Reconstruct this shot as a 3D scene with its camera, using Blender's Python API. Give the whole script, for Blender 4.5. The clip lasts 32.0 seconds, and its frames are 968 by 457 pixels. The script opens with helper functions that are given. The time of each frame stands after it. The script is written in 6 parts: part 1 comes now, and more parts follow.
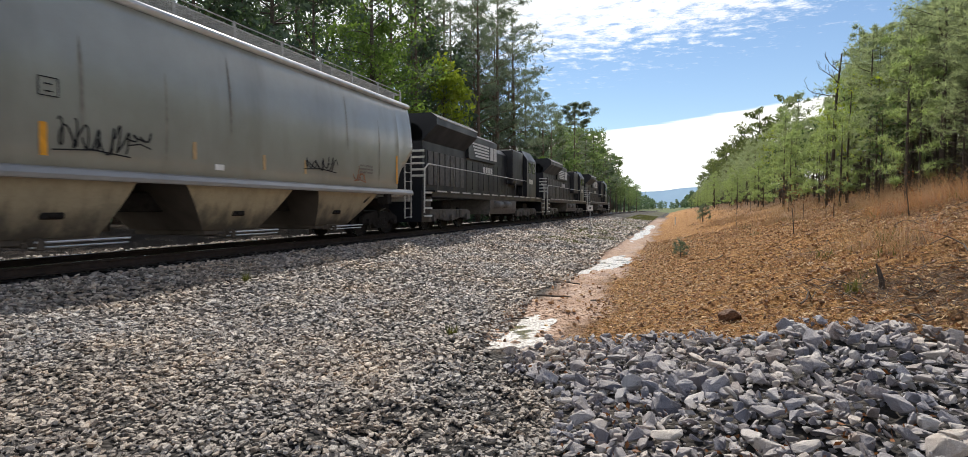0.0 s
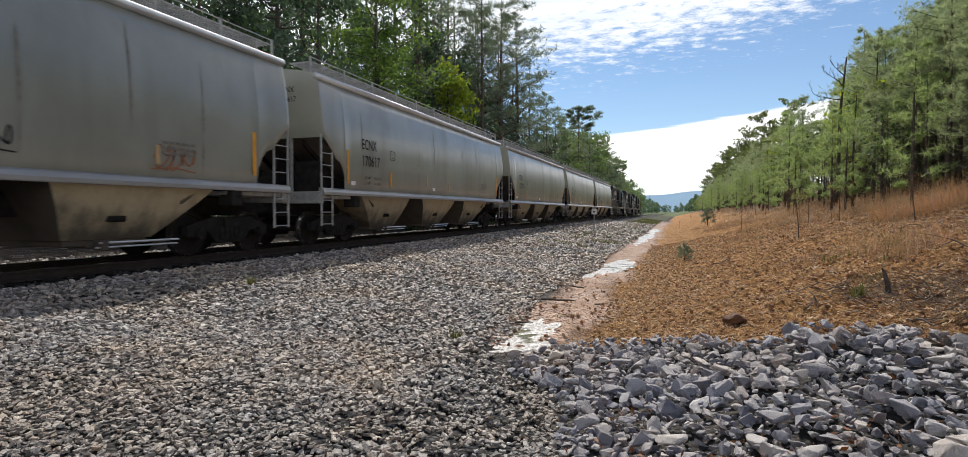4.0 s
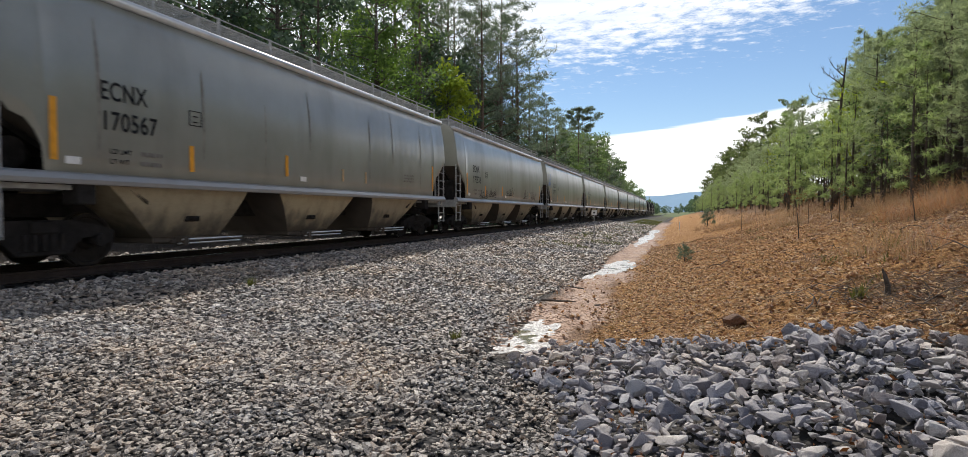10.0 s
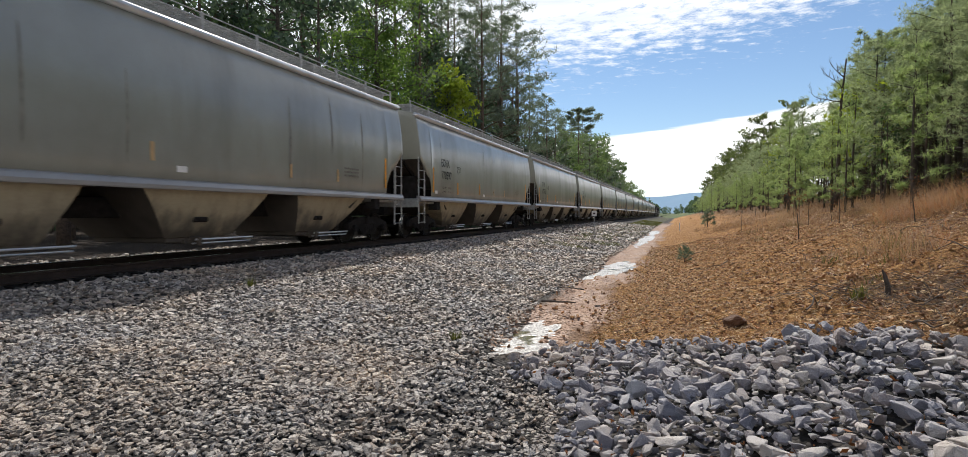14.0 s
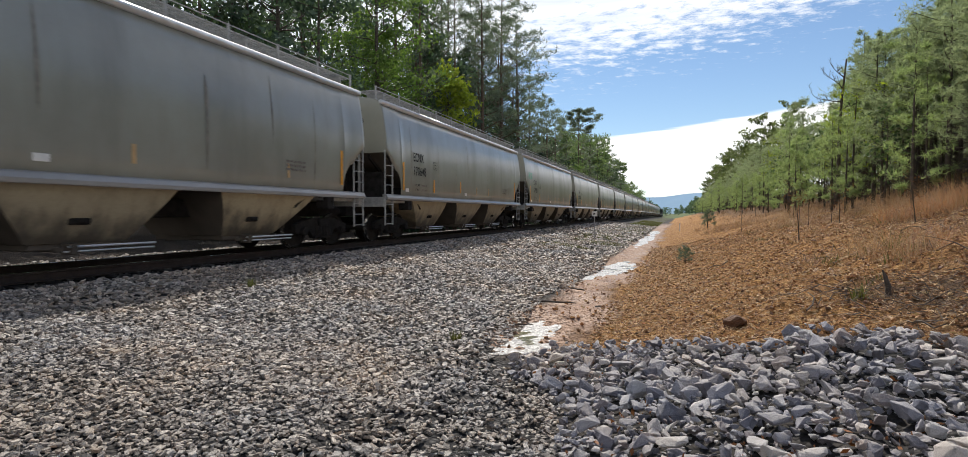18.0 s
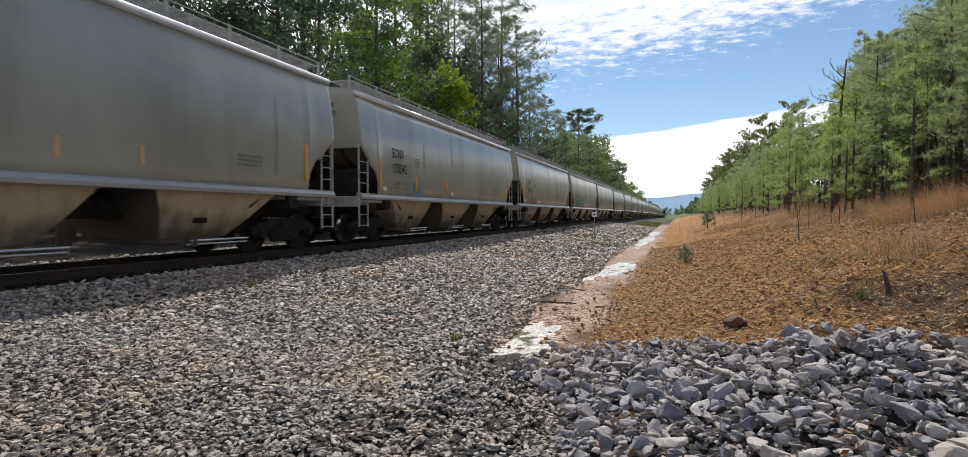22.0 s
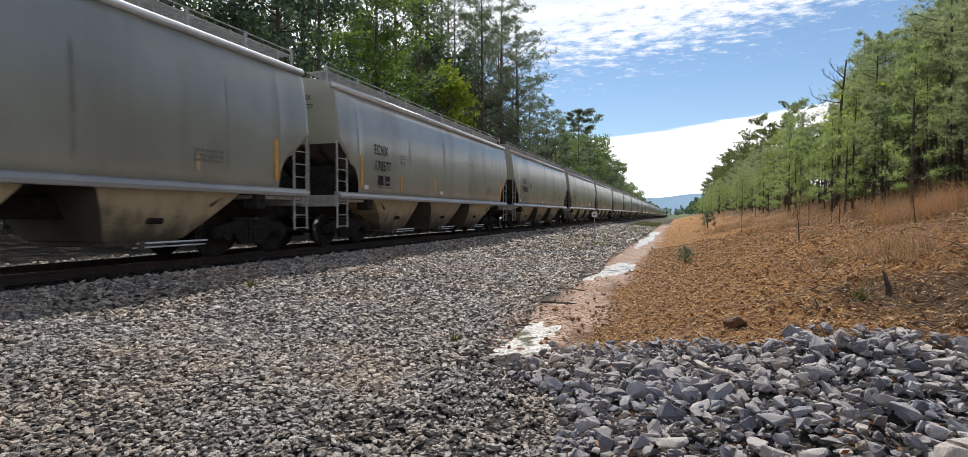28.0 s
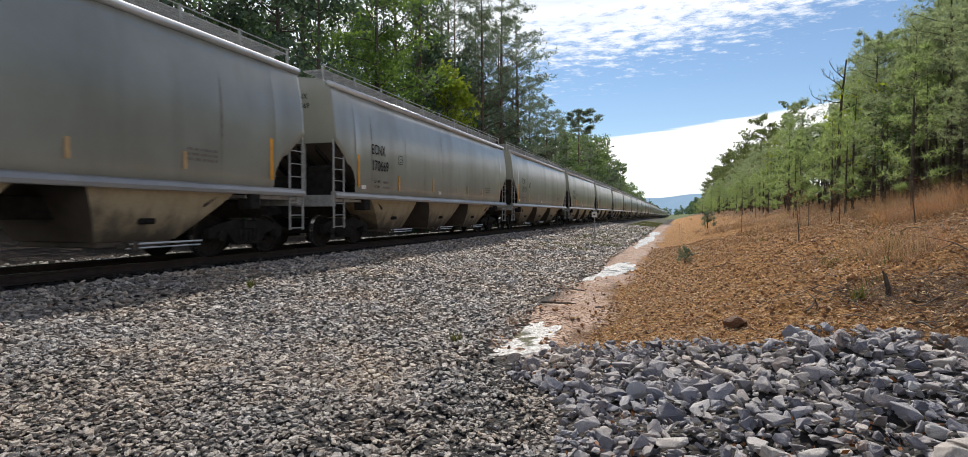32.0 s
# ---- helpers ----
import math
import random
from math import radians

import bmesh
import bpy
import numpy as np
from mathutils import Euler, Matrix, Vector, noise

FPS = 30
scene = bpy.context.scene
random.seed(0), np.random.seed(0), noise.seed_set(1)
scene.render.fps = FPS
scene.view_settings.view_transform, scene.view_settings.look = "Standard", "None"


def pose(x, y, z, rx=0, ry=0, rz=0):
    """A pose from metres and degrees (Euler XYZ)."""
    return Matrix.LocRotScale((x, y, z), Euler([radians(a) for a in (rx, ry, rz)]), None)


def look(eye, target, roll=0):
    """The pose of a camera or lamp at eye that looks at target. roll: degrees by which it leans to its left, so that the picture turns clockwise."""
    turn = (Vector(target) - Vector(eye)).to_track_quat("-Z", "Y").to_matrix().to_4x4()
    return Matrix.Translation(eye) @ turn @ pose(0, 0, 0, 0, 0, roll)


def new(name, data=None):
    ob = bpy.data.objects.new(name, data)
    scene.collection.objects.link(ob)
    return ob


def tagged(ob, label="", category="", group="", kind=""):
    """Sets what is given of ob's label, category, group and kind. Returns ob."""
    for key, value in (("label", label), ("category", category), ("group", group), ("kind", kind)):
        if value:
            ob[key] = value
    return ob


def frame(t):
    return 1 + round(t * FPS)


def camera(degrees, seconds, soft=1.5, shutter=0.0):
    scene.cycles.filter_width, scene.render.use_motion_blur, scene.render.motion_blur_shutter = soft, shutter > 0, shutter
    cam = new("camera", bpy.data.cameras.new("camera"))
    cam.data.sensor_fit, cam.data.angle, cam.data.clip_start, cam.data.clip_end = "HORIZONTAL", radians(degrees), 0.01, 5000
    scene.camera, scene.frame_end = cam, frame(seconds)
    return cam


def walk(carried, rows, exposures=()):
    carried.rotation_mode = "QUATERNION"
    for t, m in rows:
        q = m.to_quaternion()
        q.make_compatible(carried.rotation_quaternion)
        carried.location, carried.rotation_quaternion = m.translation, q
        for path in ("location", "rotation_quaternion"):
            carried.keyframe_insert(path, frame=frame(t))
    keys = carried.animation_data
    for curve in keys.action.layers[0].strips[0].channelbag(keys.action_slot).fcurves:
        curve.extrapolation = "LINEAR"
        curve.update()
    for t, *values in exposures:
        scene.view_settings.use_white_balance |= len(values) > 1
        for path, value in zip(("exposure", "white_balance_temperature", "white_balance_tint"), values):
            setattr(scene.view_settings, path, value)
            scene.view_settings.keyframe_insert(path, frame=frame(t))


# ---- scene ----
# World: x across the track (right positive), y along it (away from the camera), z up; the rail heads lie at RAIL_Z.
CAM_Z = 0.813
TRACK_X = -10.49
RAIL_Z = -0.12
cam = camera(80.93, 32.0, soft=0.75, shutter=0.12)


def aim(dx, dy):
    """The camera's pose, with small turns given in thousandths of its width."""
    return pose(0, 0, CAM_Z, 90 - 1.683 + math.degrees(dy / 919), 0, 18.81 + math.degrees(dx / 919))


walk(cam, [(0.0, aim(-6.3, -7.2)), (0.25, aim(-3, -5)), (0.5, aim(0, -3.2)), (1.0, aim(0, -3)), (2.0, aim(0, -1.6)),
           (4.0, aim(0, -1.2)), (6.0, aim(0, -0.2)), (9.0, aim(0, 0)), (13.0, aim(0, 1.4)), (17.0, aim(0.3, 2.0)),
           (22.0, aim(0.4, 3.0)), (27.0, aim(0.4, 3.2)), (32.0, aim(0.3, 3.4))],
     [(0.0, 0.12, 6700, 10), (0.4, 0.05, 6580, 10), (1.0, -0.03, 6500, 10), (32.0, -0.03, 6500, 10)])

# ---- light ----
SUN_EL, SUN_AZ = 50.0, -19.0  # degrees above the horizon; degrees from the track, to its left


def build_world():
    w = bpy.data.worlds.new("sky")
    scene.world = w
    w.use_nodes = True
    nt = w.node_tree
    nt.nodes.clear()
    n = nt.nodes.new
    link = nt.links.new

    def val(op, a, b=None, c=None):
        m = n("ShaderNodeMath")
        m.operation = op
        for i, q in enumerate((a, b, c)):
            if q is None:
                continue
            if isinstance(q, (int, float)):
                m.inputs[i].default_value = q
            else:
                link(q, m.inputs[i])
        return m.outputs[0]

    def step(x, lo, hi):
        r = n("ShaderNodeMapRange")
        r.interpolation_type = "SMOOTHSTEP"
        link(x, r.inputs[0])
        r.inputs[1].default_value, r.inputs[2].default_value = lo, hi
        return r.outputs[0]

    sky = n("ShaderNodeTexSky")
    sky.sky_type = "NISHITA"
    sky.sun_disc = False
    sky.sun_elevation, sky.sun_rotation = radians(SUN_EL), radians(SUN_AZ)
    sky.air_density, sky.dust_density, sky.ozone_density = 1.0, 0.05, 3.5
    tc = n("ShaderNodeTexCoord")
    sep = n("ShaderNodeSeparateXYZ")
    link(tc.outputs["Generated"], sep.inputs[0])
    x, y, z = sep.outputs
    az = val("ARCTAN2", x, y)
    # clouds lie in a flat sheet: project the direction on it
    inv = val("DIVIDE", 1.0, val("MAXIMUM", z, 0.03))
    comb = n("ShaderNodeCombineXYZ")
    link(val("MULTIPLY", x, inv), comb.inputs[0])
    link(val("MULTIPLY", y, inv), comb.inputs[1])

    def noise_tex(scale, detail, rough, stretch=(1, 1, 1)):
        mp = n("ShaderNodeMapping")
        mp.inputs["Scale"].default_value = stretch
        link(comb.outputs[0], mp.inputs[0])
        t = n("ShaderNodeTexNoise")
        t.inputs["Scale"].default_value, t.inputs["Detail"].default_value, t.inputs["Roughness"].default_value = scale, detail, rough
        link(mp.outputs[0], t.inputs["Vector"])
        return t.outputs["Fac"]

    big = noise_tex(0.55, 5, 0.6)
    fine = noise_tex(8.0, 7, 0.7, (1.0, 1.1, 1))
    wisps = noise_tex(2.2, 6, 0.6, (0.35, 1.5, 1))
    # high cirrus sheet, mottled towards its edge
    edge = val("SUBTRACT", z, val("MULTIPLY_ADD", az, 0.127, 0.240))
    sheet = val("ADD", edge, val("MULTIPLY", val("SUBTRACT", big, 0.5), 0.16))
    sheet = val("ADD", sheet, val("MULTIPLY", val("SUBTRACT", fine, 0.5), 0.34))
    sheet = val("MULTIPLY", step(sheet, 0.0, 0.10), val("MULTIPLY_ADD", wisps, 0.9, 0.40))
    sheet = val("MULTIPLY", sheet, val("SUBTRACT", 1.0, val("MULTIPLY", step(z, 0.36, 0.62), 0.8)))
    sheet = val("MULTIPLY", sheet, val("SUBTRACT", 1.0, val("MULTIPLY", step(az, 0.45, 1.0), 0.85)))
    # low bright bank over the horizon
    top = val("SUBTRACT", val("MULTIPLY_ADD", az, 0.108, 0.1416), z)
    top = val("ADD", top, val("MULTIPLY", val("SUBTRACT", wisps, 0.5), 0.012))
    bank = val("MULTIPLY", step(top, -0.002, 0.006), step(z, 0.03, 0.062))
    veil = val("MULTIPLY", step(z, 0.075, 0.02), 0.5)
    cover = val("MINIMUM", val("MAXIMUM", val("MAXIMUM", bank, sheet), veil), 1.0)
    mix = n("ShaderNodeMix")
    mix.data_type = "RGBA"
    link(cover, mix.inputs[0])
    link(sky.outputs[0], mix.inputs[6])
    mix.inputs[7].default_value = (10.4, 10.6, 10.9, 1)
    mix2 = n("ShaderNodeMix")
    mix2.data_type = "RGBA"
    link(bank, mix2.inputs[0])
    link(mix.outputs[2], mix2.inputs[6])
    mix2.inputs[7].default_value = (11.5, 11.6, 11.8, 1)
    bg = n("ShaderNodeBackground")
    bg.inputs[1].default_value = 0.112
    link(mix2.outputs[2], bg.inputs[0])
    out = n("ShaderNodeOutputWorld")
    link(bg.outputs[0], out.inputs[0])


build_world()
sun_data = bpy.data.lights.new("sun", "SUN")
sun_data.energy, sun_data.angle, sun_data.color = 4.8, radians(0.53), (1.0, 0.955, 0.89)
sun = new("sun", sun_data)
_a, _e = radians(SUN_AZ), radians(SUN_EL)
sun.matrix_world = look((math.sin(_a) * math.cos(_e) * 100, math.cos(_a) * math.cos(_e) * 100, math.sin(_e) * 100), (0, 0, 0))

# ---- materials ----


class Mat:
    """A small builder for node materials."""

    def __init__(self, name, rough=0.8, metal=0.0, spec=0.5):
        self.m = bpy.data.materials.new(name)
        self.m.use_nodes = True
        self.nt = self.m.node_tree
        self.b = self.nt.nodes["Principled BSDF"]
        self.out = self.nt.nodes["Material Output"]
        self.b.inputs["Roughness"].default_value = rough
        self.b.inputs["Metallic"].default_value = metal
        self.b.inputs["Specular IOR Level"].default_value = spec
        self.tc = self.nt.nodes.new("ShaderNodeTexCoord")

    def n(self, kind):
        return self.nt.nodes.new(kind)

    def link(self, a, b):
        self.nt.links.new(a, b)

    def noise(self, scale, detail=4, rough=0.6, stretch=(1, 1, 1), space="Object"):
        mp = self.n("ShaderNodeMapping")
        mp.inputs["Scale"].default_value = stretch
        self.link(self.tc.outputs[space], mp.inputs[0])
        t = self.n("ShaderNodeTexNoise")
        t.inputs["Scale"].default_value, t.inputs["Detail"].default_value, t.inputs["Roughness"].default_value = scale, detail, rough
        self.link(mp.outputs[0], t.inputs["Vector"])
        return t.outputs["Fac"]

    def voronoi(self, scale, out="Distance", feature="F1", stretch=(1, 1, 1)):
        mp = self.n("ShaderNodeMapping")
        mp.inputs["Scale"].default_value = stretch
        self.link(self.tc.outputs["Object"], mp.inputs[0])
        t = self.n("ShaderNodeTexVoronoi")
        t.feature = feature
        t.inputs["Scale"].default_value = scale
        self.link(mp.outputs[0], t.inputs["Vector"])
        return t.outputs[out]

    def ramp(self, fac, *stops):
        r = self.n("ShaderNodeValToRGB")
        while len(r.color_ramp.elements) < len(stops):
            r.color_ramp.elements.new(0.5)
        for e, (p, col) in zip(r.color_ramp.elements, stops):
            e.position = p
            e.color = (*col, 1) if len(col) == 3 else col
        self.link(fac, r.inputs[0])
        return r.outputs[0]

    def mix(self, fac, a, b, mode="MIX"):
        m = self.n("ShaderNodeMix")
        m.data_type = "RGBA"
        m.blend_type = mode
        for i, q in ((0, fac), (6, a), (7, b)):
            if isinstance(q, (int, float)):
                m.inputs[i].default_value = q
            elif isinstance(q, tuple):
                m.inputs[i].default_value = (*q, 1)
            else:
                self.link(q, m.inputs[i])
        return m.outputs[2]

    def math(self, op, a, b=0.0):
        m = self.n("ShaderNodeMath")
        m.operation = op
        for i, q in enumerate((a, b)):
            if isinstance(q, (int, float)):
                m.inputs[i].default_value = q
            else:
                self.link(q, m.inputs[i])
        return m.outputs[0]

    def attr(self, name):
        a = self.n("ShaderNodeAttribute")
        a.attribute_name = name
        return a.outputs["Fac"]

    def random(self, island=False):
        if island:
            return self.n("ShaderNodeNewGeometry").outputs["Random Per Island"]
        return self.n("ShaderNodeObjectInfo").outputs["Random"]

    def color(self, c):
        if isinstance(c, tuple):
            self.b.inputs["Base Color"].default_value = (*c, 1)
        else:
            self.link(c, self.b.inputs["Base Color"])
        return self

    def rough(self, r):
        self.link(r, self.b.inputs["Roughness"])
        return self

    def bump(self, h, dist=0.01, strength=1.0):
        b = self.n("ShaderNodeBump")
        b.inputs["Distance"].default_value, b.inputs["Strength"].default_value = dist, strength
        self.link(h, b.inputs["Height"])
        self.link(b.outputs[0], self.b.inputs["Normal"])
        return self


def mat_stone(name, a, b, c, island, scale=9.0, sunlit_top=None, rough=0.78):
    m = Mat(name, rough)
    base = m.ramp(m.random(island), (0.0, a), (0.45, b), (0.8, c), (0.9, tuple(q * f for q, f in zip(b, (1.15, 0.98, 0.82)))), (1.0, a))
    n1 = m.noise(scale, 6, 0.65)
    n2 = m.noise(scale * 6, 4, 0.7)
    col = m.mix(m.math("MULTIPLY", n1, 0.75), base, m.mix(0.3, base, (0.25, 0.24, 0.23)))
    if sunlit_top and island:
        # broad patches, browner and greyer
        col = m.mix(1.0, col, m.ramp(m.noise(0.55, 4, 0.6), (0.38, (0.9, 0.93, 0.97)), (0.62, (1.14, 1.02, 0.88))), "MULTIPLY")
    if sunlit_top:
        # sunlit tops: a paler tan is painted on faces that look up
        up = m.n("ShaderNodeSeparateXYZ")
        m.link(m.n("ShaderNodeNewGeometry").outputs["Normal"], up.inputs[0])
        lie = m.math("MULTIPLY", m.ramp(up.outputs[2], (0.45, (0, 0, 0)), (0.95, (1, 1, 1))), m.ramp(n1, (0.3, (0.2, 0.2, 0.2)), (0.65, (0.85, 0.85, 0.85))))
        col = m.mix(lie, col, m.mix(0.62, col, sunlit_top))
    m.color(m.mix(0.5, col, m.ramp(n2, (0.3, (0.35, 0.35, 0.36)), (0.7, (0.75, 0.74, 0.72))), "OVERLAY"))
    return m.bump(m.mix(0.35, n1, n2), 0.035, 1.0).m


def mat_paint(name, base, dirt, amount, rough=0.45, spec=0.5, streak=True, coat=0.0):
    """Weathered paint on sheet metal: broad fading, vertical streaks, fine grime."""
    m = Mat(name, rough, spec=spec)
    m.b.inputs["Coat Weight"].default_value, m.b.inputs["Coat Roughness"].default_value = coat, 0.2
    m.b.inputs["Coat IOR"].default_value = 1.75
    n1 = m.noise(0.45, 5, 0.6)
    n2 = m.noise(1.2, 4, 0.55, (1, 0.9, 0.14)) if streak else m.noise(3.0, 6, 0.7)
    n3 = m.noise(26, 4, 0.6)
    tone = m.mix(m.random(), base, tuple(q * 0.86 for q in base))
    col = m.mix(m.ramp(n1, (0.35, (0, 0, 0)), (0.75, (amount,) * 3)), tone, dirt)
    col = m.mix(m.ramp(n2, (0.54, (0, 0, 0)), (0.80, (amount * 0.8,) * 3)), col, dirt)
    col = m.mix(m.ramp(n3, (0.55, (0, 0, 0)), (0.8, (0.14,) * 3)), col, dirt)
    m.color(col)
    m.rough(m.ramp(n2, (0.3, (rough - 0.08,) * 3), (0.8, (rough + 0.2,) * 3)))
    return m.bump(m.noise(0.9, 3, 0.5, (1, 1, 0.35)), 0.03, 0.3).m


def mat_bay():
    """Tan hopper sheets with black grime; their colour darkens towards the outlet."""
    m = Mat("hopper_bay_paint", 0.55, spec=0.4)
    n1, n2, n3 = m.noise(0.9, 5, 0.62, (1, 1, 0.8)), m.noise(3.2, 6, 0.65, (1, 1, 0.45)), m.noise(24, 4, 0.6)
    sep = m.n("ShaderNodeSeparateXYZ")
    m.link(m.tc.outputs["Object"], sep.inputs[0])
    low_dark = m.math("ADD", m.math("SUBTRACT", 1.02, sep.outputs[2]), m.math("MULTIPLY", m.math("SUBTRACT", m.mix(0.4, n1, n2), 0.5), 2.6))
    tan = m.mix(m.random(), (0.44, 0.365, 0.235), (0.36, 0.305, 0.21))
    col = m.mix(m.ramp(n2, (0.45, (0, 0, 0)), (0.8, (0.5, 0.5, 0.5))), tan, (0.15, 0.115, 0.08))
    col = m.mix(m.ramp(low_dark, (0.12, (0, 0, 0)), (0.75, (0.85, 0.85, 0.85))), col, (0.055, 0.048, 0.042))
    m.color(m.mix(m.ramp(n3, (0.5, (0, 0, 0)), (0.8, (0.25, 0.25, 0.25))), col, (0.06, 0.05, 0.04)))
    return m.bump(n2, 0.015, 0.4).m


def mat_plain(name, col, rough=0.6, metal=0.0, spec=0.5, wear=0.25, scale=6.0):
    m = Mat(name, rough, metal, spec)
    n1 = m.noise(scale, 6, 0.65)
    dark = tuple(q * (1 - wear) for q in col)
    light = tuple(min(1, q * (1 + wear)) for q in col)
    m.color(m.ramp(n1, (0.3, dark), (0.7, light)))
    return m.bump(n1, 0.004, 0.5).m


def mat_leaf(name, lo, hi, trans=0.45, rough=0.55):
    """Leaves and needles: light passes through them."""
    m = Mat(name, rough, spec=0.3)
    col = m.mix(m.random(True), lo, hi)
    tone = m.mix(m.math("MULTIPLY", m.random(), 0.35), col, m.mix(0.5, col, (0.05, 0.07, 0.012)))
    m.color(tone)
    tr = m.n("ShaderNodeBsdfTranslucent")
    m.link(m.mix(1.0, tone, (0.97, 1.0, 0.6), "MULTIPLY"), tr.inputs["Color"])
    mx = m.n("ShaderNodeMixShader")
    mx.inputs[0].default_value = trans
    m.link(m.b.outputs[0], mx.inputs[1])
    m.link(tr.outputs[0], mx.inputs[2])
    m.link(mx.outputs[0], m.out.inputs[0])
    return m.m


def mat_ground():
    m = Mat("ground", 0.9, spec=0.3)
    # gravel between and below the loose stones, blackened like shaded gaps
    v = m.voronoi(19.0)
    vc = m.voronoi(19.0, "Color")
    n_big = m.noise(0.35, 5, 0.6)
    n_mid = m.noise(2.5, 6, 0.65)
    n_fine = m.noise(22, 6, 0.7)
    bw = m.n("ShaderNodeRGBToBW")
    m.link(vc, bw.inputs[0])
    gravel = m.ramp(bw.outputs[0], (0.1, (0.014, 0.013, 0.012)), (0.5, (0.038, 0.034, 0.031)), (0.9, (0.12, 0.11, 0.10)))
    gravel = m.mix(m.ramp(v, (0.25, (0, 0, 0)), (0.65, (0.7, 0.7, 0.7))), gravel, (0.016, 0.015, 0.014))
    gravel = m.mix(m.ramp(n_big, (0.45, (0, 0, 0)), (0.7, (0.3, 0.3, 0.3))), gravel, (0.17, 0.13, 0.09))
    soil = m.ramp(m.noise(9.5, 8, 0.8), (0.36, (0.07, 0.028, 0.010)), (0.47, (0.33, 0.15, 0.045)), (0.57, (0.56, 0.30, 0.10)), (0.70, (0.78, 0.54, 0.27)))
    soil = m.mix(m.ramp(n_fine, (0.5, (0, 0, 0)), (0.75, (0.6, 0.6, 0.6))), soil, (0.085, 0.042, 0.02))
    mud = m.ramp(n_mid, (0.3, (0.20, 0.11, 0.066)), (0.55, (0.36, 0.225, 0.145)), (0.8, (0.46, 0.32, 0.225)))
    grass = m.ramp(n_fine, (0.3, (0.04, 0.055, 0.018)), (0.6, (0.12, 0.12, 0.045)), (0.8, (0.2, 0.16, 0.08)))
    litter = m.ramp(n_fine, (0.3, (0.06, 0.036, 0.022)), (0.55, (0.15, 0.085, 0.045)), (0.8, (0.25, 0.17, 0.10)))
    far = m.ramp(n_mid, (0.3, (0.06, 0.09, 0.03)), (0.7, (0.13, 0.15, 0.05)))
    col = gravel
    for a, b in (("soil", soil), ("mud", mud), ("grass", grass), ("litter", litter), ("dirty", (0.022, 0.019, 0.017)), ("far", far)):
        col = m.mix(m.attr(a), col, b)
    m.color(col)
    wet = m.math("MULTIPLY", m.attr("mud"), m.ramp(m.noise(1.6, 5, 0.6), (0.35, (1, 1, 1)), (0.62, (0.25, 0.25, 0.25))))
    m.rough(m.math("SUBTRACT", 0.92, m.math("MULTIPLY", wet, 0.46)))
    h = m.mix(m.attr("soil"), m.math("MULTIPLY", v, -1.0), m.math("ADD", m.math("MULTIPLY", n_fine, 3.4), m.math("SUBTRACT", n_mid, m.voronoi(11.0))))
    return m.bump(h, 0.04, 1.0).m


M = {}
M["ground"] = mat_ground()
STONE_TONES = ((0.075, 0.066, 0.06), (0.35, 0.31, 0.275), (0.88, 0.80, 0.715))
STONE_SUNLIT, ROCK_SUNLIT = (0.51, 0.445, 0.37), (0.52, 0.46, 0.38)
ROCK_TONES = ((0.145, 0.15, 0.195), (0.37, 0.37, 0.425), (0.68, 0.65, 0.64))
M["ballast"] = mat_stone("ballast_stone", *STONE_TONES, True, 38.0, sunlit_top=STONE_SUNLIT, rough=0.58)
M["ballast_one"] = mat_stone("ballast_single", *STONE_TONES, False, 1.6, sunlit_top=STONE_SUNLIT, rough=0.58)
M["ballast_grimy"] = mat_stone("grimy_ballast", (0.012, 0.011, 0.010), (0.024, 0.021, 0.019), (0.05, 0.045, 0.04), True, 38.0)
M["riprap"] = mat_stone("riprap_stone", *ROCK_TONES, False, 2.6, ROCK_SUNLIT)
M["riprap_all"] = mat_stone("riprap_joined", *ROCK_TONES, True, 22.0, ROCK_SUNLIT)
M["clod"] = mat_stone("soil_clod", (0.12, 0.048, 0.016), (0.44, 0.205, 0.065), (0.76, 0.50, 0.24), True, 30.0)
M["car"] = mat_paint("hopper_paint", (0.312, 0.318, 0.272), (0.125, 0.113, 0.09), 0.5, 0.42, coat=0.75)
# sill colour is paler and bluer: sky sheen is put into it
M["sill"] = mat_paint("side_sill_paint", (0.33, 0.33, 0.325), (0.12, 0.10, 0.08), 0.35, 0.4, coat=0.6)
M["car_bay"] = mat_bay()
M["car_slope"] = mat_paint("hopper_slope_grime", (0.15, 0.125, 0.10), (0.045, 0.038, 0.033), 0.8, 0.75, spec=0.25)
M["roof_edge"] = mat_plain("galvanised_roof_edge", (0.62, 0.62, 0.62), 0.32, 0.5, wear=0.15, scale=2)
M["car_steel"] = mat_plain("hopper_fittings", (0.33, 0.33, 0.32), 0.5, wear=0.35)
M["truck"] = mat_plain("grimy_cast_steel", (0.021, 0.019, 0.018), 0.8, spec=0.15, wear=0.5)
M["wheel"] = mat_plain("wheel_steel", (0.02, 0.017, 0.015), 0.75, spec=0.2, wear=0.4)
M["tread"] = mat_plain("polished_tread", (0.5, 0.49, 0.47), 0.25, 0.9, wear=0.2)
M["seam"] = mat_plain("seam_grime", (0.205, 0.19, 0.158), 0.6, wear=0.3)
M["black"] = mat_plain("black_lettering", (0.009, 0.009, 0.010), 0.7, spec=0.3, wear=0.3)
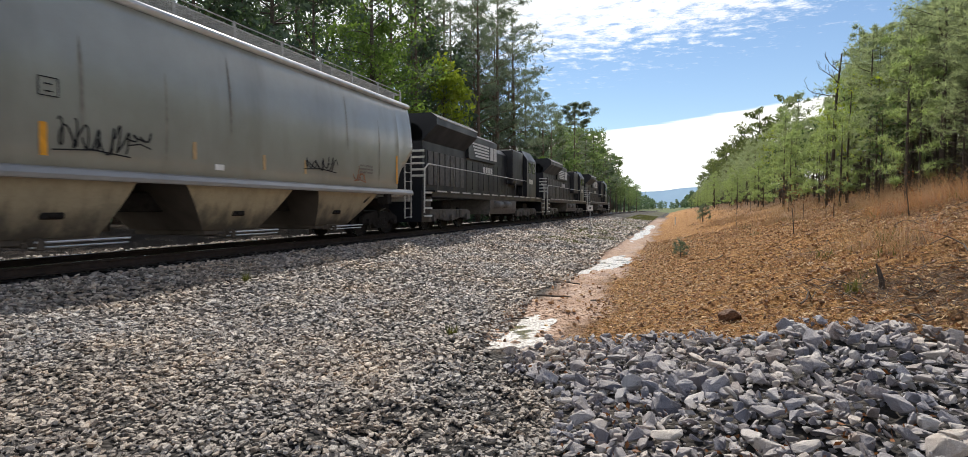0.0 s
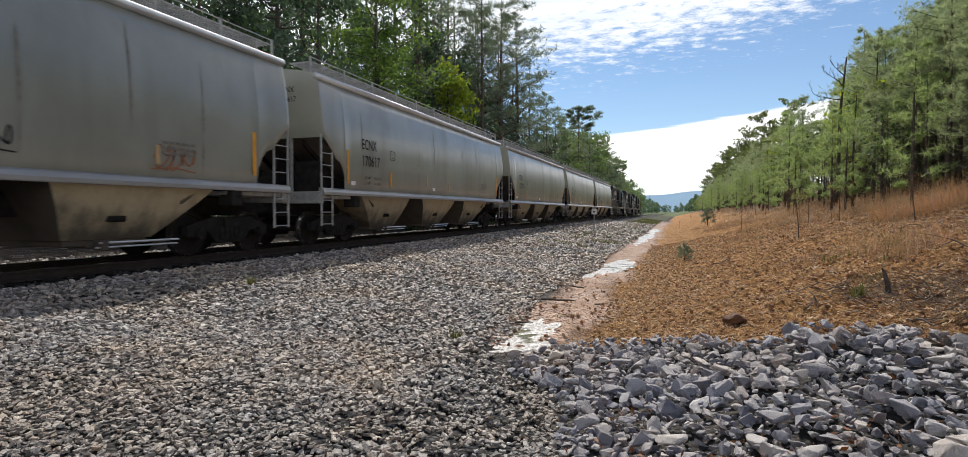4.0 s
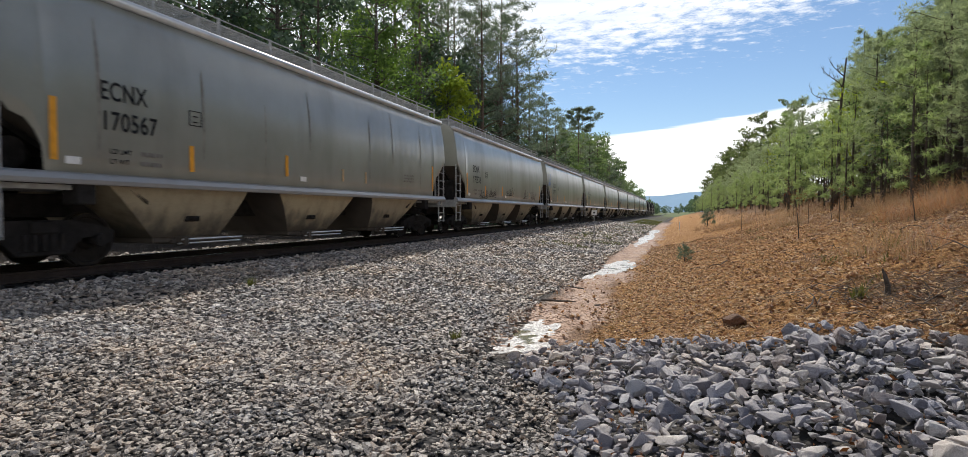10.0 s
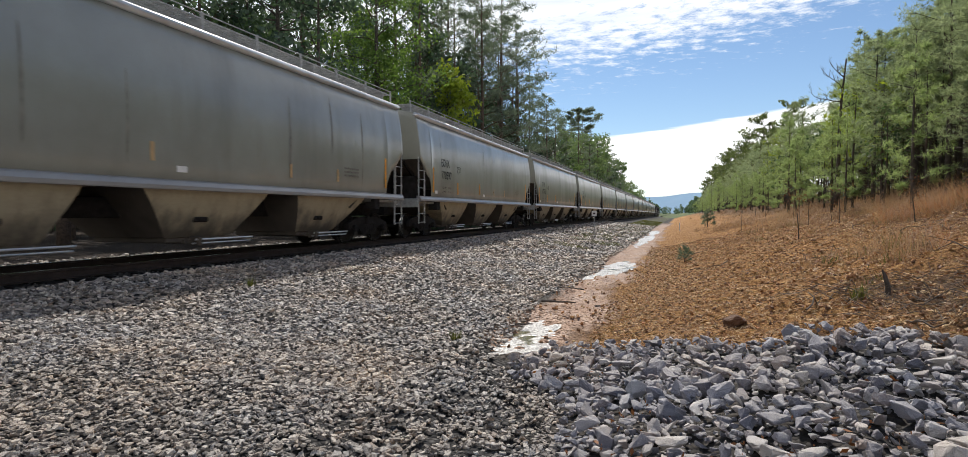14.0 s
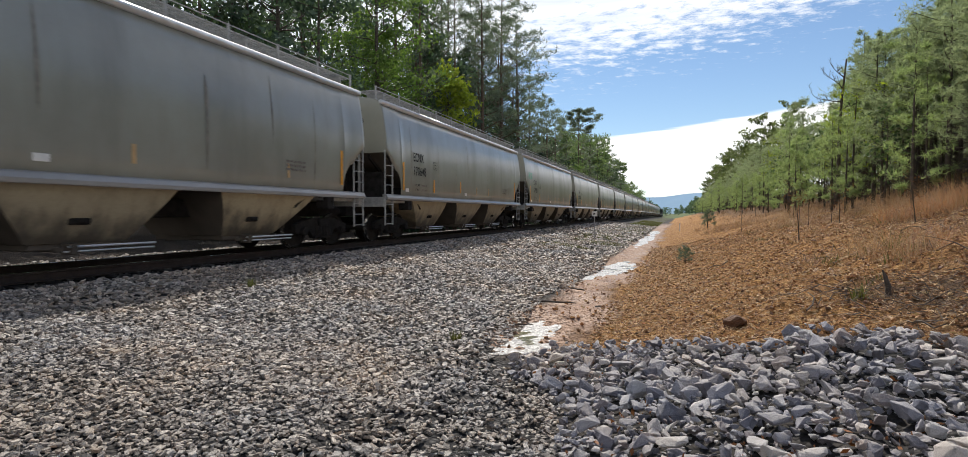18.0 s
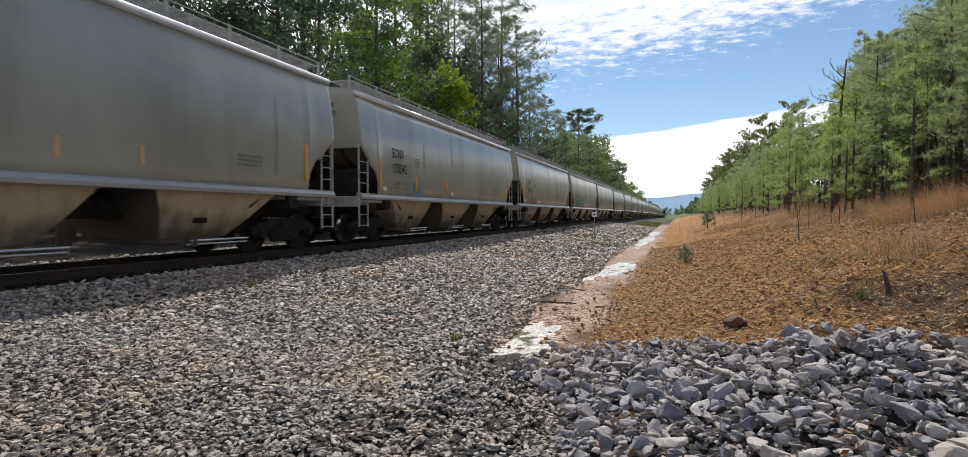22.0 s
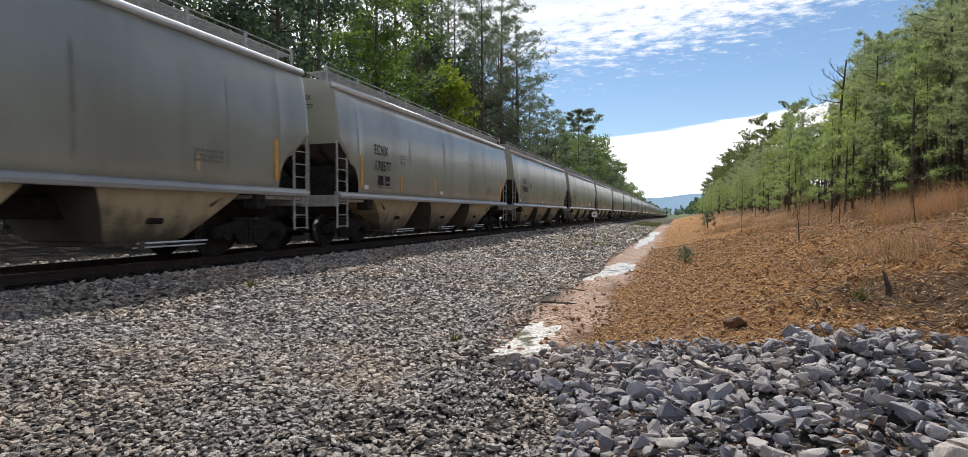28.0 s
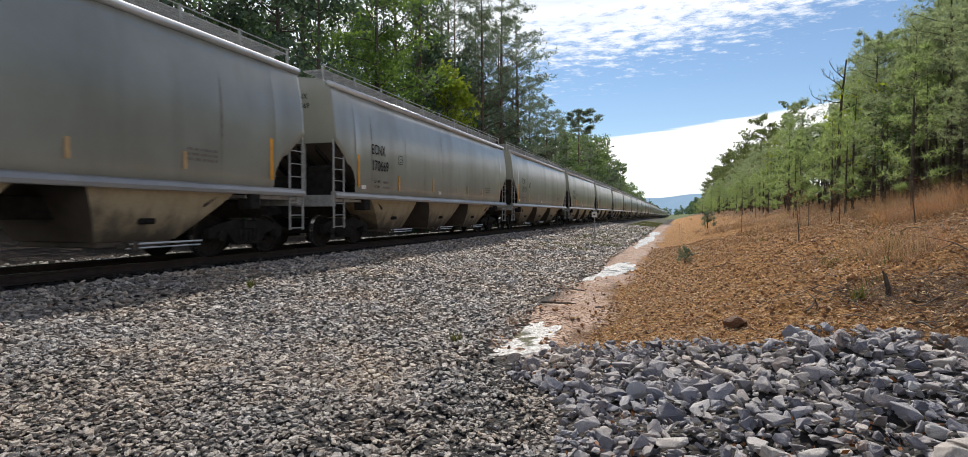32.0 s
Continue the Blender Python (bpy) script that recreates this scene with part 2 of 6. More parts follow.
M["faded"] = mat_plain("faded_lettering", (0.17, 0.155, 0.135), 0.6, wear=0.2)
M["orange"] = mat_plain("orange_marking", (0.74, 0.33, 0.02), 0.5, wear=0.2)
M["orange_faint"] = mat_plain("faded_orange_marking", (0.50, 0.33, 0.16), 0.55, wear=0.2)
M["white"] = mat_plain("white_plate", (0.75, 0.74, 0.71), 0.5, wear=0.1)
M["rust"] = mat_plain("rust_patch", (0.28, 0.11, 0.05), 0.8, wear=0.4)
M["green"] = mat_plain("green_spray", (0.02, 0.26, 0.13), 0.5, wear=0.3)
M["dgreen"] = mat_plain("dark_green_spray", (0.01, 0.09, 0.06), 0.5, wear=0.3)
M["maroon"] = mat_plain("maroon_spray", (0.10, 0.02, 0.04), 0.5, wear=0.3)
M["light_blue"] = mat_plain("pale_blue_spray", (0.12, 0.30, 0.42), 0.5, wear=0.3)
M["blue"] = mat_plain("blue_spray", (0.05, 0.10, 0.24), 0.5, wear=0.3)
M["loco"] = mat_paint("locomotive_black", (0.009, 0.011, 0.017), (0.02, 0.022, 0.027), 0.5, 0.4, spec=0.35)
M["loco_white"] = mat_plain("locomotive_white_stripe", (0.62, 0.62, 0.60), 0.5, wear=0.15)
M["loco_grey"] = mat_plain("locomotive_grime", (0.10, 0.095, 0.09), 0.6, wear=0.4)
M["rail"] = mat_plain("rusty_rail", (0.035, 0.023, 0.018), 0.75, 0.2, wear=0.4)
M["railhead"] = mat_plain("polished_railhead", (0.62, 0.61, 0.6), 0.2, 1.0, wear=0.15)
M["tie"] = mat_plain("creosoted_tie", (0.02, 0.017, 0.015), 0.9, spec=0.15, wear=0.5, scale=12)
M["bark"] = mat_plain("pine_bark", (0.115, 0.082, 0.06), 0.9, wear=0.55, scale=8)
M["bark_dark"] = mat_plain("dark_bark", (0.075, 0.06, 0.048), 0.9, wear=0.5, scale=8)
M["deadwood"] = mat_plain("grey_deadwood", (0.13, 0.10, 0.075), 0.9, wear=0.4, scale=12)
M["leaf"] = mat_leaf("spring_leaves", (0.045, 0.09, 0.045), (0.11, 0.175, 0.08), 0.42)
# brighter copy of the spring leaves; sunlight is put into its colour
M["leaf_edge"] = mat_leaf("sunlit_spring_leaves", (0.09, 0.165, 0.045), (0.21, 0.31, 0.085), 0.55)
M["leaf_bank"] = mat_leaf("pale_spring_leaves", (0.10, 0.135, 0.055), (0.20, 0.235, 0.10), 0.5)
# distant copies: haze is mixed into their paler, bluer colours
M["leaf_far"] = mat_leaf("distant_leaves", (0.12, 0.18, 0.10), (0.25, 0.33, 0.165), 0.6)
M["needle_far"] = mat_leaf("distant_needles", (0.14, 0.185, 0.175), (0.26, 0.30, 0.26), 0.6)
M["leaf_yellow"] = mat_leaf("yellow_green_leaves", (0.23, 0.31, 0.04), (0.41, 0.48, 0.07), 0.55)
# bluish leaf copy; the woods' haze is put into its colour
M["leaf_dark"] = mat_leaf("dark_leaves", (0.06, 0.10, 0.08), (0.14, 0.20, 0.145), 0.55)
M["needle"] = mat_leaf("pine_needles", (0.25, 0.305, 0.235), (0.44, 0.50, 0.38), 0.7)
M["needle_bright"] = mat_leaf("fresh_pine_needles", (0.255, 0.335, 0.19), (0.43, 0.52, 0.29), 0.7)
# dimmer, greyer copy of the needles; shade and haze are in its colour
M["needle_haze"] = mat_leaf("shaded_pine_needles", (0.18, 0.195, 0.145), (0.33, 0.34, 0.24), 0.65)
# needles tinted blue to stand for haze
M["needle_dark"] = mat_leaf("old_pine_needles", (0.125, 0.165, 0.16), (0.23, 0.275, 0.245), 0.6)
M["straw"] = mat_leaf("broomsedge_straw", (0.24, 0.12, 0.08), (0.52, 0.335, 0.25), 0.4)
M["straw_pale"] = mat_leaf("pale_straw", (0.34, 0.20, 0.15), (0.62, 0.42, 0.34), 0.4)
M["straw_pink"] = mat_leaf("pink_straw", (0.42, 0.17, 0.10), (0.66, 0.36, 0.24), 0.45)
M["chaff"] = mat_leaf("straw_chaff", (0.20, 0.09, 0.035), (0.76, 0.52, 0.28), 0.1)
M["thicket"] = mat_leaf("dim_undergrowth", (0.15, 0.11, 0.065), (0.24, 0.23, 0.12), 0.5)
M["weed"] = mat_leaf("green_weed", (0.09, 0.11, 0.03), (0.21, 0.19, 0.07), 0.35)
M["deadleaf"] = mat_leaf("dead_leaves", (0.16, 0.05, 0.02), (0.34, 0.14, 0.06), 0.2)


def mat_water():
    m = Mat("ditch_water", 0.3, spec=1.0)
    calm = m.ramp(m.noise(2.2, 3, 0.5), (0.58, (0, 0, 0)), (0.64, (1, 1, 1)))
    # pale specks in the colour stand for sun glare on the ripples
    m.color(m.mix(calm, m.ramp(m.noise(24, 3, 0.6), (0.42, (0.10, 0.08, 0.06)), (0.6, (0.62, 0.59, 0.53))), (0.17, 0.155, 0.08)))
    m.rough(m.mix(calm, (0.34, 0.34, 0.34), (0.12, 0.12, 0.12)))
    h = m.math("MULTIPLY", m.noise(14, 4, 0.65), m.math("SUBTRACT", 1.0, m.math("MULTIPLY", calm, 0.95)))
    return m.bump(h, 0.03, 1.0).m


M["water"] = mat_water()


def mat_far(name, a, b, scale):
    m = Mat(name, 1.0, spec=0.0)
    m.color(m.ramp(m.noise(scale, 6, 0.65), (0.3, a), (0.7, b)))
    return m.m


# the hill's blue and the far woods' pale green have haze painted in
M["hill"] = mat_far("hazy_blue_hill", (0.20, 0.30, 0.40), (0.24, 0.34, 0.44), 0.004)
M["hazed_wood"] = mat_leaf("far_woods", (0.10, 0.16, 0.12), (0.17, 0.235, 0.17), 0.4)

# ---- lettering ----


def text_mesh(words, size, fat=0.012, mat="black", slim=1.0):
    cu = bpy.data.curves.new("letters", "FONT")
    cu.body, cu.size, cu.fill_mode = words, size, "FRONT"
    cu.space_character = 1.06
    cu.offset = size * fat
    ob = bpy.data.objects.new("letters", cu)
    scene.collection.objects.link(ob)
    me = bpy.data.meshes.new_from_object(ob.evaluated_get(bpy.context.evaluated_depsgraph_get()))
    bpy.data.objects.remove(ob)
    bpy.data.curves.remove(cu)
    me.transform(Matrix.Diagonal((slim, 1, 1, 1)))
    me.materials.clear()
    me.materials.append(M[mat])
    return me


# what sets the cars apart: number and painted tags (kind, distance from the rear end, height, width, height of tag)
CARS = [
    ("170708", [("scrawl", 3.95, 1.72, 1.2, 0.5, "black"), ("scrawl", 5.2, 1.9, 0.4, 0.22, "black"), ("scrawl", 10.1, 1.82, 1.35, 0.4, "black"), ("scrawl", 12.5, 1.62, 0.6, 0.55, "rust")]),
    ("170541", []), ("170707", []), ("170617", []), ("", [("scrawl", 9.0, 1.7, 1.3, 0.35, "black"), ("scrawl", 12.6, 1.6, 0.9, 0.5, "rust")]),
    ("170568", [("scrawl", 8.9, 1.7, 1.0, 0.3, "faded")]), ("170680", []),
    ("170771", [("scrawl", 0.18, 3.1, 0.7, 0.65, "blue"), ("spiral", 0.95, 3.1, 0.4, 0.55, "blue"), ("spiral", 0.62, 2.55, 0.4, 0.5, "blue"), ("scrawl", 0.3, 2.75, 0.8, 0.4, "blue")]),
    ("170578", [("scrawl", 3.0, 1.5, 1.1, 0.4, "black"), ("scrawl", 4.3, 1.6, 1.2, 0.45, "black"), ("scrawl", 7.4, 1.75, 1.4, 0.5, "black"), ("scrawl", 11.0, 1.65, 0.9, 0.6, "black"), ("scrawl", 13.0, 1.6, 1.1, 0.5, "black")]),
    ("170567", []), ("170618", []), ("170552", []), ("170597", []), ("170665", [("scrawl", 2.9, 1.6, 0.7, 0.5, "black")]), ("", []),
    ("170800", [("word", 0.72, 2.98, 0.95, 0.42, "green")]),
    ("170648", []), ("170612", []),
    ("170781", [("block", 3.16, 1.38, 3.3, 1.2, "green"), ("scrawl", 2.1, 1.75, 0.7, 0.3, "black"), ("blob", 12.9, 1.85, 0.4, 0.5, "green"), ("scrawl", 13.7, 1.65, 0.6, 0.3, "black")]),
    ("170511", [("scrawl", 2.9, 1.5, 1.4, 0.45, "black"), ("scrawl", 4.8, 1.55, 0.9, 0.3, "white")]),
    ("170542", [("scrawl", 3.4, 1.5, 0.9, 0.55, "light_blue")]), ("170606", []), ("170675", []), ("170666", []),
    ("170543", [("scrawl", 11.1, 1.68, 1.3, 0.42, "white"), ("scrawl", 12.55, 1.55, 1.5, 0.32, "black")]), ("", []), ("170577", [("block", 2.2, 1.72, 0.8, 0.3, "black")]), ("170564", []), ("170536", []), ("170704", []), ("170669", []), ("", []), ("", []),
]

OWNER = text_mesh("ECNX", 0.44, slim=0.71)
OWNER_SMALL = text_mesh("ECNX", 0.21, slim=0.85)
SPRAY = {k: text_mesh("HUSH", 1.0, q, m) for k, q, m in (("word", 0.03, "green"), ("outline", 0.16, "maroon"), ("fill", 0.07, "green"), ("shade", 0.075, "dgreen"))}
LOAD_WORDS = [text_mesh("LD LMT", 0.115), text_mesh("LT WT", 0.115)]
BIG = {n: text_mesh(n, 0.44, slim=0.77) for n, _ in CARS if n}
SMALL = {n: text_mesh(n, 0.21, slim=0.85) for n, _ in CARS if n}

# ---- mesh building ----


class MB:
    """Collects the faces of one mesh."""

    def __init__(self):
        self.v, self.f, self.k = [], [], []
        self.mats = []

    def mat(self, m):
        if m not in self.mats:
            self.mats.append(m)
        return self.mats.index(m)

    def add(self, verts, faces, m=None):
        o = len(self.v)
        self.v.extend(tuple(q) for q in verts)
        self.f.extend(tuple(i + o for i in q) for q in faces)
        self.k.extend([self.mat(m) if m else 0] * len(faces))
        return self

    def box(self, x0, x1, y0, y1, z0, z1, m=None, b=0.0):
        """A box; b: the width of its bevelled edges."""
        if b <= 0:
            v = [(x, y, z) for x in (x0, x1) for y in (y0, y1) for z in (z0, z1)]
            return self.add(v, [(0, 1, 3, 2), (4, 6, 7, 5), (0, 4, 5, 1), (2, 3, 7, 6), (0, 2, 6, 4), (1, 5, 7, 3)], m)
        bm = bmesh.new()
        bmesh.ops.create_cube(bm, size=1)
        for q in bm.verts:
            q.co = ((x0 + x1) / 2 + q.co.x * (x1 - x0), (y0 + y1) / 2 + q.co.y * (y1 - y0), (z0 + z1) / 2 + q.co.z * (z1 - z0))
        bmesh.ops.bevel(bm, geom=bm.edges[:], offset=b, segments=1, affect="EDGES")
        return self.bm(bm, m)

    def bm(self, bm, m=None):
        bm.verts.index_update()
        self.add([q.co[:] for q in bm.verts], [[q.index for q in f.verts] for f in bm.faces], m)
        bm.free()
        return self

    def tube(self, pts, r, m=None, n=6, caps=True):
        """A round bar along points; r: one radius or one for each."""
        pts = [Vector(p) for p in pts]
        rs = r if isinstance(r, (list, tuple)) else [r] * len(pts)
        ring = []
        side = None
        for i, p in enumerate(pts):
            d = (pts[min(i + 1, len(pts) - 1)] - pts[max(i - 1, 0)]).normalized()
            if side is None:
                side = d.orthogonal().normalized()
            else:
                side = (side - d * side.dot(d)).normalized()
            up = d.cross(side)
            ring.append([p + (side * math.cos(2 * math.pi * j / n) + up * math.sin(2 * math.pi * j / n)) * rs[i] for j in range(n)])
        v = [q for g in ring for q in g]
        f = [(i * n + j, i * n + (j + 1) % n, (i + 1) * n + (j + 1) % n, (i + 1) * n + j) for i in range(len(pts) - 1) for j in range(n)]
        if caps:
            f += [tuple(range(n))[::-1], tuple((len(pts) - 1) * n + j for j in range(n))]
        return self.add(v, f, m)

    def join(self, first, trunk):
        """Tie the limb whose vertices begin at first to the nearest of the trunk's vertices."""
        p = Vector(self.v[first])
        k = min(range(trunk), key=lambda i: (Vector(self.v[i]) - p).length_squared)
        self.add([], [], None)
        self.f.append((first, first + 1, k))
        self.k.append(0)

    def prism(self, poly, axis, a, b, m=None):
        """A polygon in the plane across axis ("x", "y" or "z"), pushed from a to b."""
        n = len(poly)

        def at(p, q):
            return {"x": (q, p[0], p[1]), "y": (p[0], q, p[1]), "z": (p[0], p[1], q)}[axis]
        v = [at(p, a) for p in poly] + [at(p, b) for p in poly]
        f = [tuple(range(n))[::-1], tuple(range(n, 2 * n))] + [(i, (i + 1) % n, n + (i + 1) % n, n + i) for i in range(n)]
        return self.add(v, f, m)

    def mesh(self, name, default, smooth=False):
        me = bpy.data.meshes.new(name)
        me.from_pydata(self.v, [], self.f)
        for m in (self.mats or [default]):
            me.materials.append(m)
        if len(self.mats) > 1:
            me.polygons.foreach_set("material_index", self.k)
        bm = bmesh.new()
        bm.from_mesh(me)
        bmesh.ops.recalc_face_normals(bm, faces=bm.faces)
        bm.to_mesh(me)
        bm.free()
        if smooth:
            me.polygons.foreach_set("use_smooth", [True] * len(me.polygons))
        return me


def fast_mesh(name, verts, faces, mat, smooth=False):
    """A mesh straight from arrays, all faces with the same number of corners."""
    me = bpy.data.meshes.new(name)
    verts = np.asarray(verts, dtype=np.float32)
    faces = np.asarray(faces, dtype=np.int32)
    nf, k = faces.shape
    me.vertices.add(len(verts))
    me.vertices.foreach_set("co", verts.ravel())
    me.loops.add(nf * k)
    me.loops.foreach_set("vertex_index", faces.ravel())
    me.polygons.add(nf)
    me.polygons.foreach_set("loop_start", np.arange(nf, dtype=np.int32) * k)
    me.polygons.foreach_set("loop_total", np.full(nf, k, dtype=np.int32))
    me.polygons.foreach_set("use_smooth", np.full(nf, smooth))
    me.materials.append(mat)
    me.update(calc_edges=True)
    return me


def part(name, mesh, parent, label="", at=(0, 0, 0), mat=None, smooth=False):
    if isinstance(mesh, MB):
        mesh = mesh.mesh(name, mat, smooth)
    ob = new(name, mesh)
    ob.parent = parent
    ob.location = at
    if label:
        tagged(ob, label)
    return ob


# ---- the lie of the land ----


def smooth01(t):
    t = np.clip(t, 0, 1)
    return t * t * (3 - 2 * t)


def track_z(y):
    """The track falls very gently away past about sixty metres."""
    q = np.clip(np.asarray(y, dtype=float), 60, 360) - 60
    return -1.4e-5 * q ** 2


def wobble(x, y, s, seed=0):
    """Cheap smooth noise for arrays, about -1 to 1."""
    r = np.random.RandomState(seed)
    out = 0
    for i in range(7):
        a, p, k = r.uniform(0, 6.28), r.uniform(0, 6.28), s * r.uniform(0.6, 1.9)
        out = out + np.sin((x * math.cos(a) + y * math.sin(a)) * k + p)
    return out / 3.5


PUDDLES = ((-2.15, 8.1, 0.42, 0.8), (-2.25, 9.3, 0.34, 0.7), (-2.5, 16.6, 0.26, 1.5), (-2.2, 18.9, 0.45, 1.8), (-1.8, 20.9, 0.42, 1.8), (-2.2, 36, 0.38, 3.5), (-2.1, 43.5, 0.4, 5), (-2.1, 56, 0.4, 6))  # x, y, half widths


def land(x, y):
    """Height of the ground."""
    x, y = np.asarray(x, dtype=float), np.asarray(y, dtype=float)
    px = [-3000, -200, -60, -22, -17, -14.6, -13.5, -12.5, -12.0, -8.85, -7.5, -2.6, -2.2, -1.4, 0, 9.0, 14, 40, 200, 3000]
    pz = [8.0, 4.0, 0.2, -0.9, -1.0, -0.95, -0.30, -0.265, -0.32, -0.34, -0.58, -1.05, -1.12, -1.12, -0.85, 1.35, 1.95, 2.6, 4.0, 8.0]
    z = np.interp(x, px, pz)
    near = np.exp(-((x + 10) / 60.0) ** 2)
    z = z + track_z(y) * np.where(np.abs(x) < 120, 1.0, 0.9)
    bank = smooth01((x + 1.2) / 3)
    z = z + bank * (0.07 * wobble(x, y, 1.1, 3) + 0.065 * wobble(x, y, 3.5, 4) + 0.052 * wobble(x, y, 9, 5) + 0.024 * wobble(x, y, 19, 6)) * near
    floor = smooth01((x + 3.0) / 0.5) * (1 - smooth01((x + 1.3) / 0.4))
    dips = 0
    for cx, cy, rx, ry in PUDDLES:
        dips = dips + np.exp(-((x - cx) / rx) ** 2 - ((y - cy) / ry) ** 2)
    z = z + floor * (0.062 - 0.12 * np.minimum(dips, 1.1) + 0.018 * wobble(x, y, 2.6, 61) + 0.028 * wobble(x, y, 8.0, 62) + 0.042 * wobble(x, y, 19.0, 63)) * (y < 90)
    wild = smooth01((x - 4) / 6)
    z = z + wild * 0.14 * wobble(x, y, 0.5, 9) * near
    z = z - np.interp(x, [0, 9, 14], [0, 2.2, 2.6]) * 0.6 * (1 - smooth01((y - 2.0) / 4.5)) * (y > -60)
    grav = (1 - smooth01((x + 2.4) / 1.0)) * smooth01((x + 8.9) / 1.2)
    z = z + grav * (0.035 * wobble(x, y, 0.9, 6) + 0.02 * wobble(x, y, 3.0, 7))
    return z


def in_riprap(x, y):
    """Inside the heap of large stones by the ditch."""
    edge = np.interp(x, [-3.2, -2.4, -1.5, 0.8, 2.6, 6], [3.0, 5.6, 7.9, 7.2, 6.1, 6.4])
    return (y < edge + 0.25 * wobble(x, y, 2.2, 40)) & (x > np.interp(y, [1.5, 3.9, 6.2, 7.6], [0.1, -0.65, -1.75, -2.1]) + 0.22 * wobble(x, y, 1.9, 41))


def build_ground():
    def axis(stops):
        out = [stops[0][0]]
        for (a, _), (b, st) in zip(stops, stops[1:]):
            n = max(1, int(round((b - a) / st)))
            out += [a + (b - a) * (i + 1) / n for i in range(n)]
        return np.array(out)
    xs = axis([(-3000, 0), (-200, 400), (-40, 20), (-16, 2), (-9.2, 0.6), (-3.0, 0.16), (-1.2, 0.06), (9, 0.16), (16, 0.5), (40, 2), (200, 20), (3000, 400)])
    ys = axis([(-900, 0), (-20, 40), (0, 2), (3, 0.5), (7.0, 0.16), (10.4, 0.07), (16, 0.16), (40, 0.4), (90, 1.5), (420, 10), (1000, 60), (4500, 350)])
    X, Y = np.meshgrid(xs, ys, indexing="ij")
    Z = land(X, Y)
    nx, ny = X.shape
    idx = np.arange(nx * ny).reshape(nx, ny)
    faces = np.stack([idx[:-1, :-1], idx[1:, :-1], idx[1:, 1:], idx[:-1, 1:]], -1).reshape(-1, 4)
    me = fast_mesh("ground", np.stack([X, Y, Z], -1).reshape(-1, 3), faces, M["ground"], True)
    w1, w2 = wobble(X, Y, 1.2, 21), wobble(X, Y, 4.5, 22)
    edge = 0.22 * w1 + 0.10 * w2
    mud = smooth01((X + 2.75 + edge) / 0.35) * (1 - smooth01((X + 1.45 + edge * 1.3) / 0.5)) * smooth01((Y - 7.2 + w2 * 0.2) / 0.5) * (1 - smooth01((Y - 90) / 30))
    soil = smooth01((X + 1.5 + edge * 1.3) / 0.5) * smooth01((Y + X * 0.7 - 5.6 + w2 * 0.3) / 0.8)
    soil = np.maximum(soil, smooth01((X - 3.2 + w1 * 0.3) / 0.6))
    soil = soil * ~in_riprap(X, Y + 0.15)
    litter = smooth01((X - 3.0 + 0.9 * w1 + 0.4 * w2) / 5.0) * 0.85
    litter = np.maximum(litter, 0.9 * smooth01((X - 1.8 + 0.4 * w1) / 0.8) * (1 - smooth01((Y - 8.8 + 0.5 * w2) / 1.2))) * ~in_riprap(X, Y + 0.15)
    grass = (smooth01((Y - 34 + 6 * w1) / 25) * smooth01((X + 7.2 + 0.6 * w1) / 2.0) * (1 - smooth01((X + 2.9) / 0.5))) * 0.5
    far = np.clip(smooth01((np.abs(X + 5) - 45) / 40) + smooth01((Y - 260) / 120), 0, 1)
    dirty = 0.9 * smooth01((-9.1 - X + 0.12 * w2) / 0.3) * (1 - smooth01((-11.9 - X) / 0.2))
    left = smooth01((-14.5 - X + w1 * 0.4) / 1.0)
    # woodland shade is painted as near-black ground beyond the track
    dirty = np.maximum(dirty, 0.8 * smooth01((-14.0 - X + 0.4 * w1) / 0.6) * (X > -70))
    litter = np.maximum(litter, left * 0.9)
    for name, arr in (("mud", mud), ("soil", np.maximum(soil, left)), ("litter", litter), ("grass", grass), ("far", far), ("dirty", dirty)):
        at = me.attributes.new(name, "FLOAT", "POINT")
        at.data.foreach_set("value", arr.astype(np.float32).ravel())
    return tagged(new("ground", me), "grey gravel, muddy ditch and red soil bank beside a railway", "ground", kind="structure")


build_ground()


def build_water():
    """Level sheets in the hollows of the ditch; their edges lie under the mud."""
    for k, (cx, cy, rx, ry) in enumerate(PUDDLES):
        b = MB()
        z = -1.098 + float(track_z(cy)) + 0.0015 * k
        ring = [(max(-2.85, min(-1.3, cx + 1.25 * rx * math.cos(q * 0.2618))), cy + 1.25 * ry * math.sin(q * 0.2618), z) for q in range(24)]
        b.add([(cx, cy, z)] + ring, [(0, 1 + q, 1 + (q + 1) % 24) for q in range(24)])
        tagged(new("water", b.mesh("water", M["water"])), "shallow sunlit puddle in the muddy ditch", "puddle", kind="structure")


build_water()

# ---- the track ----


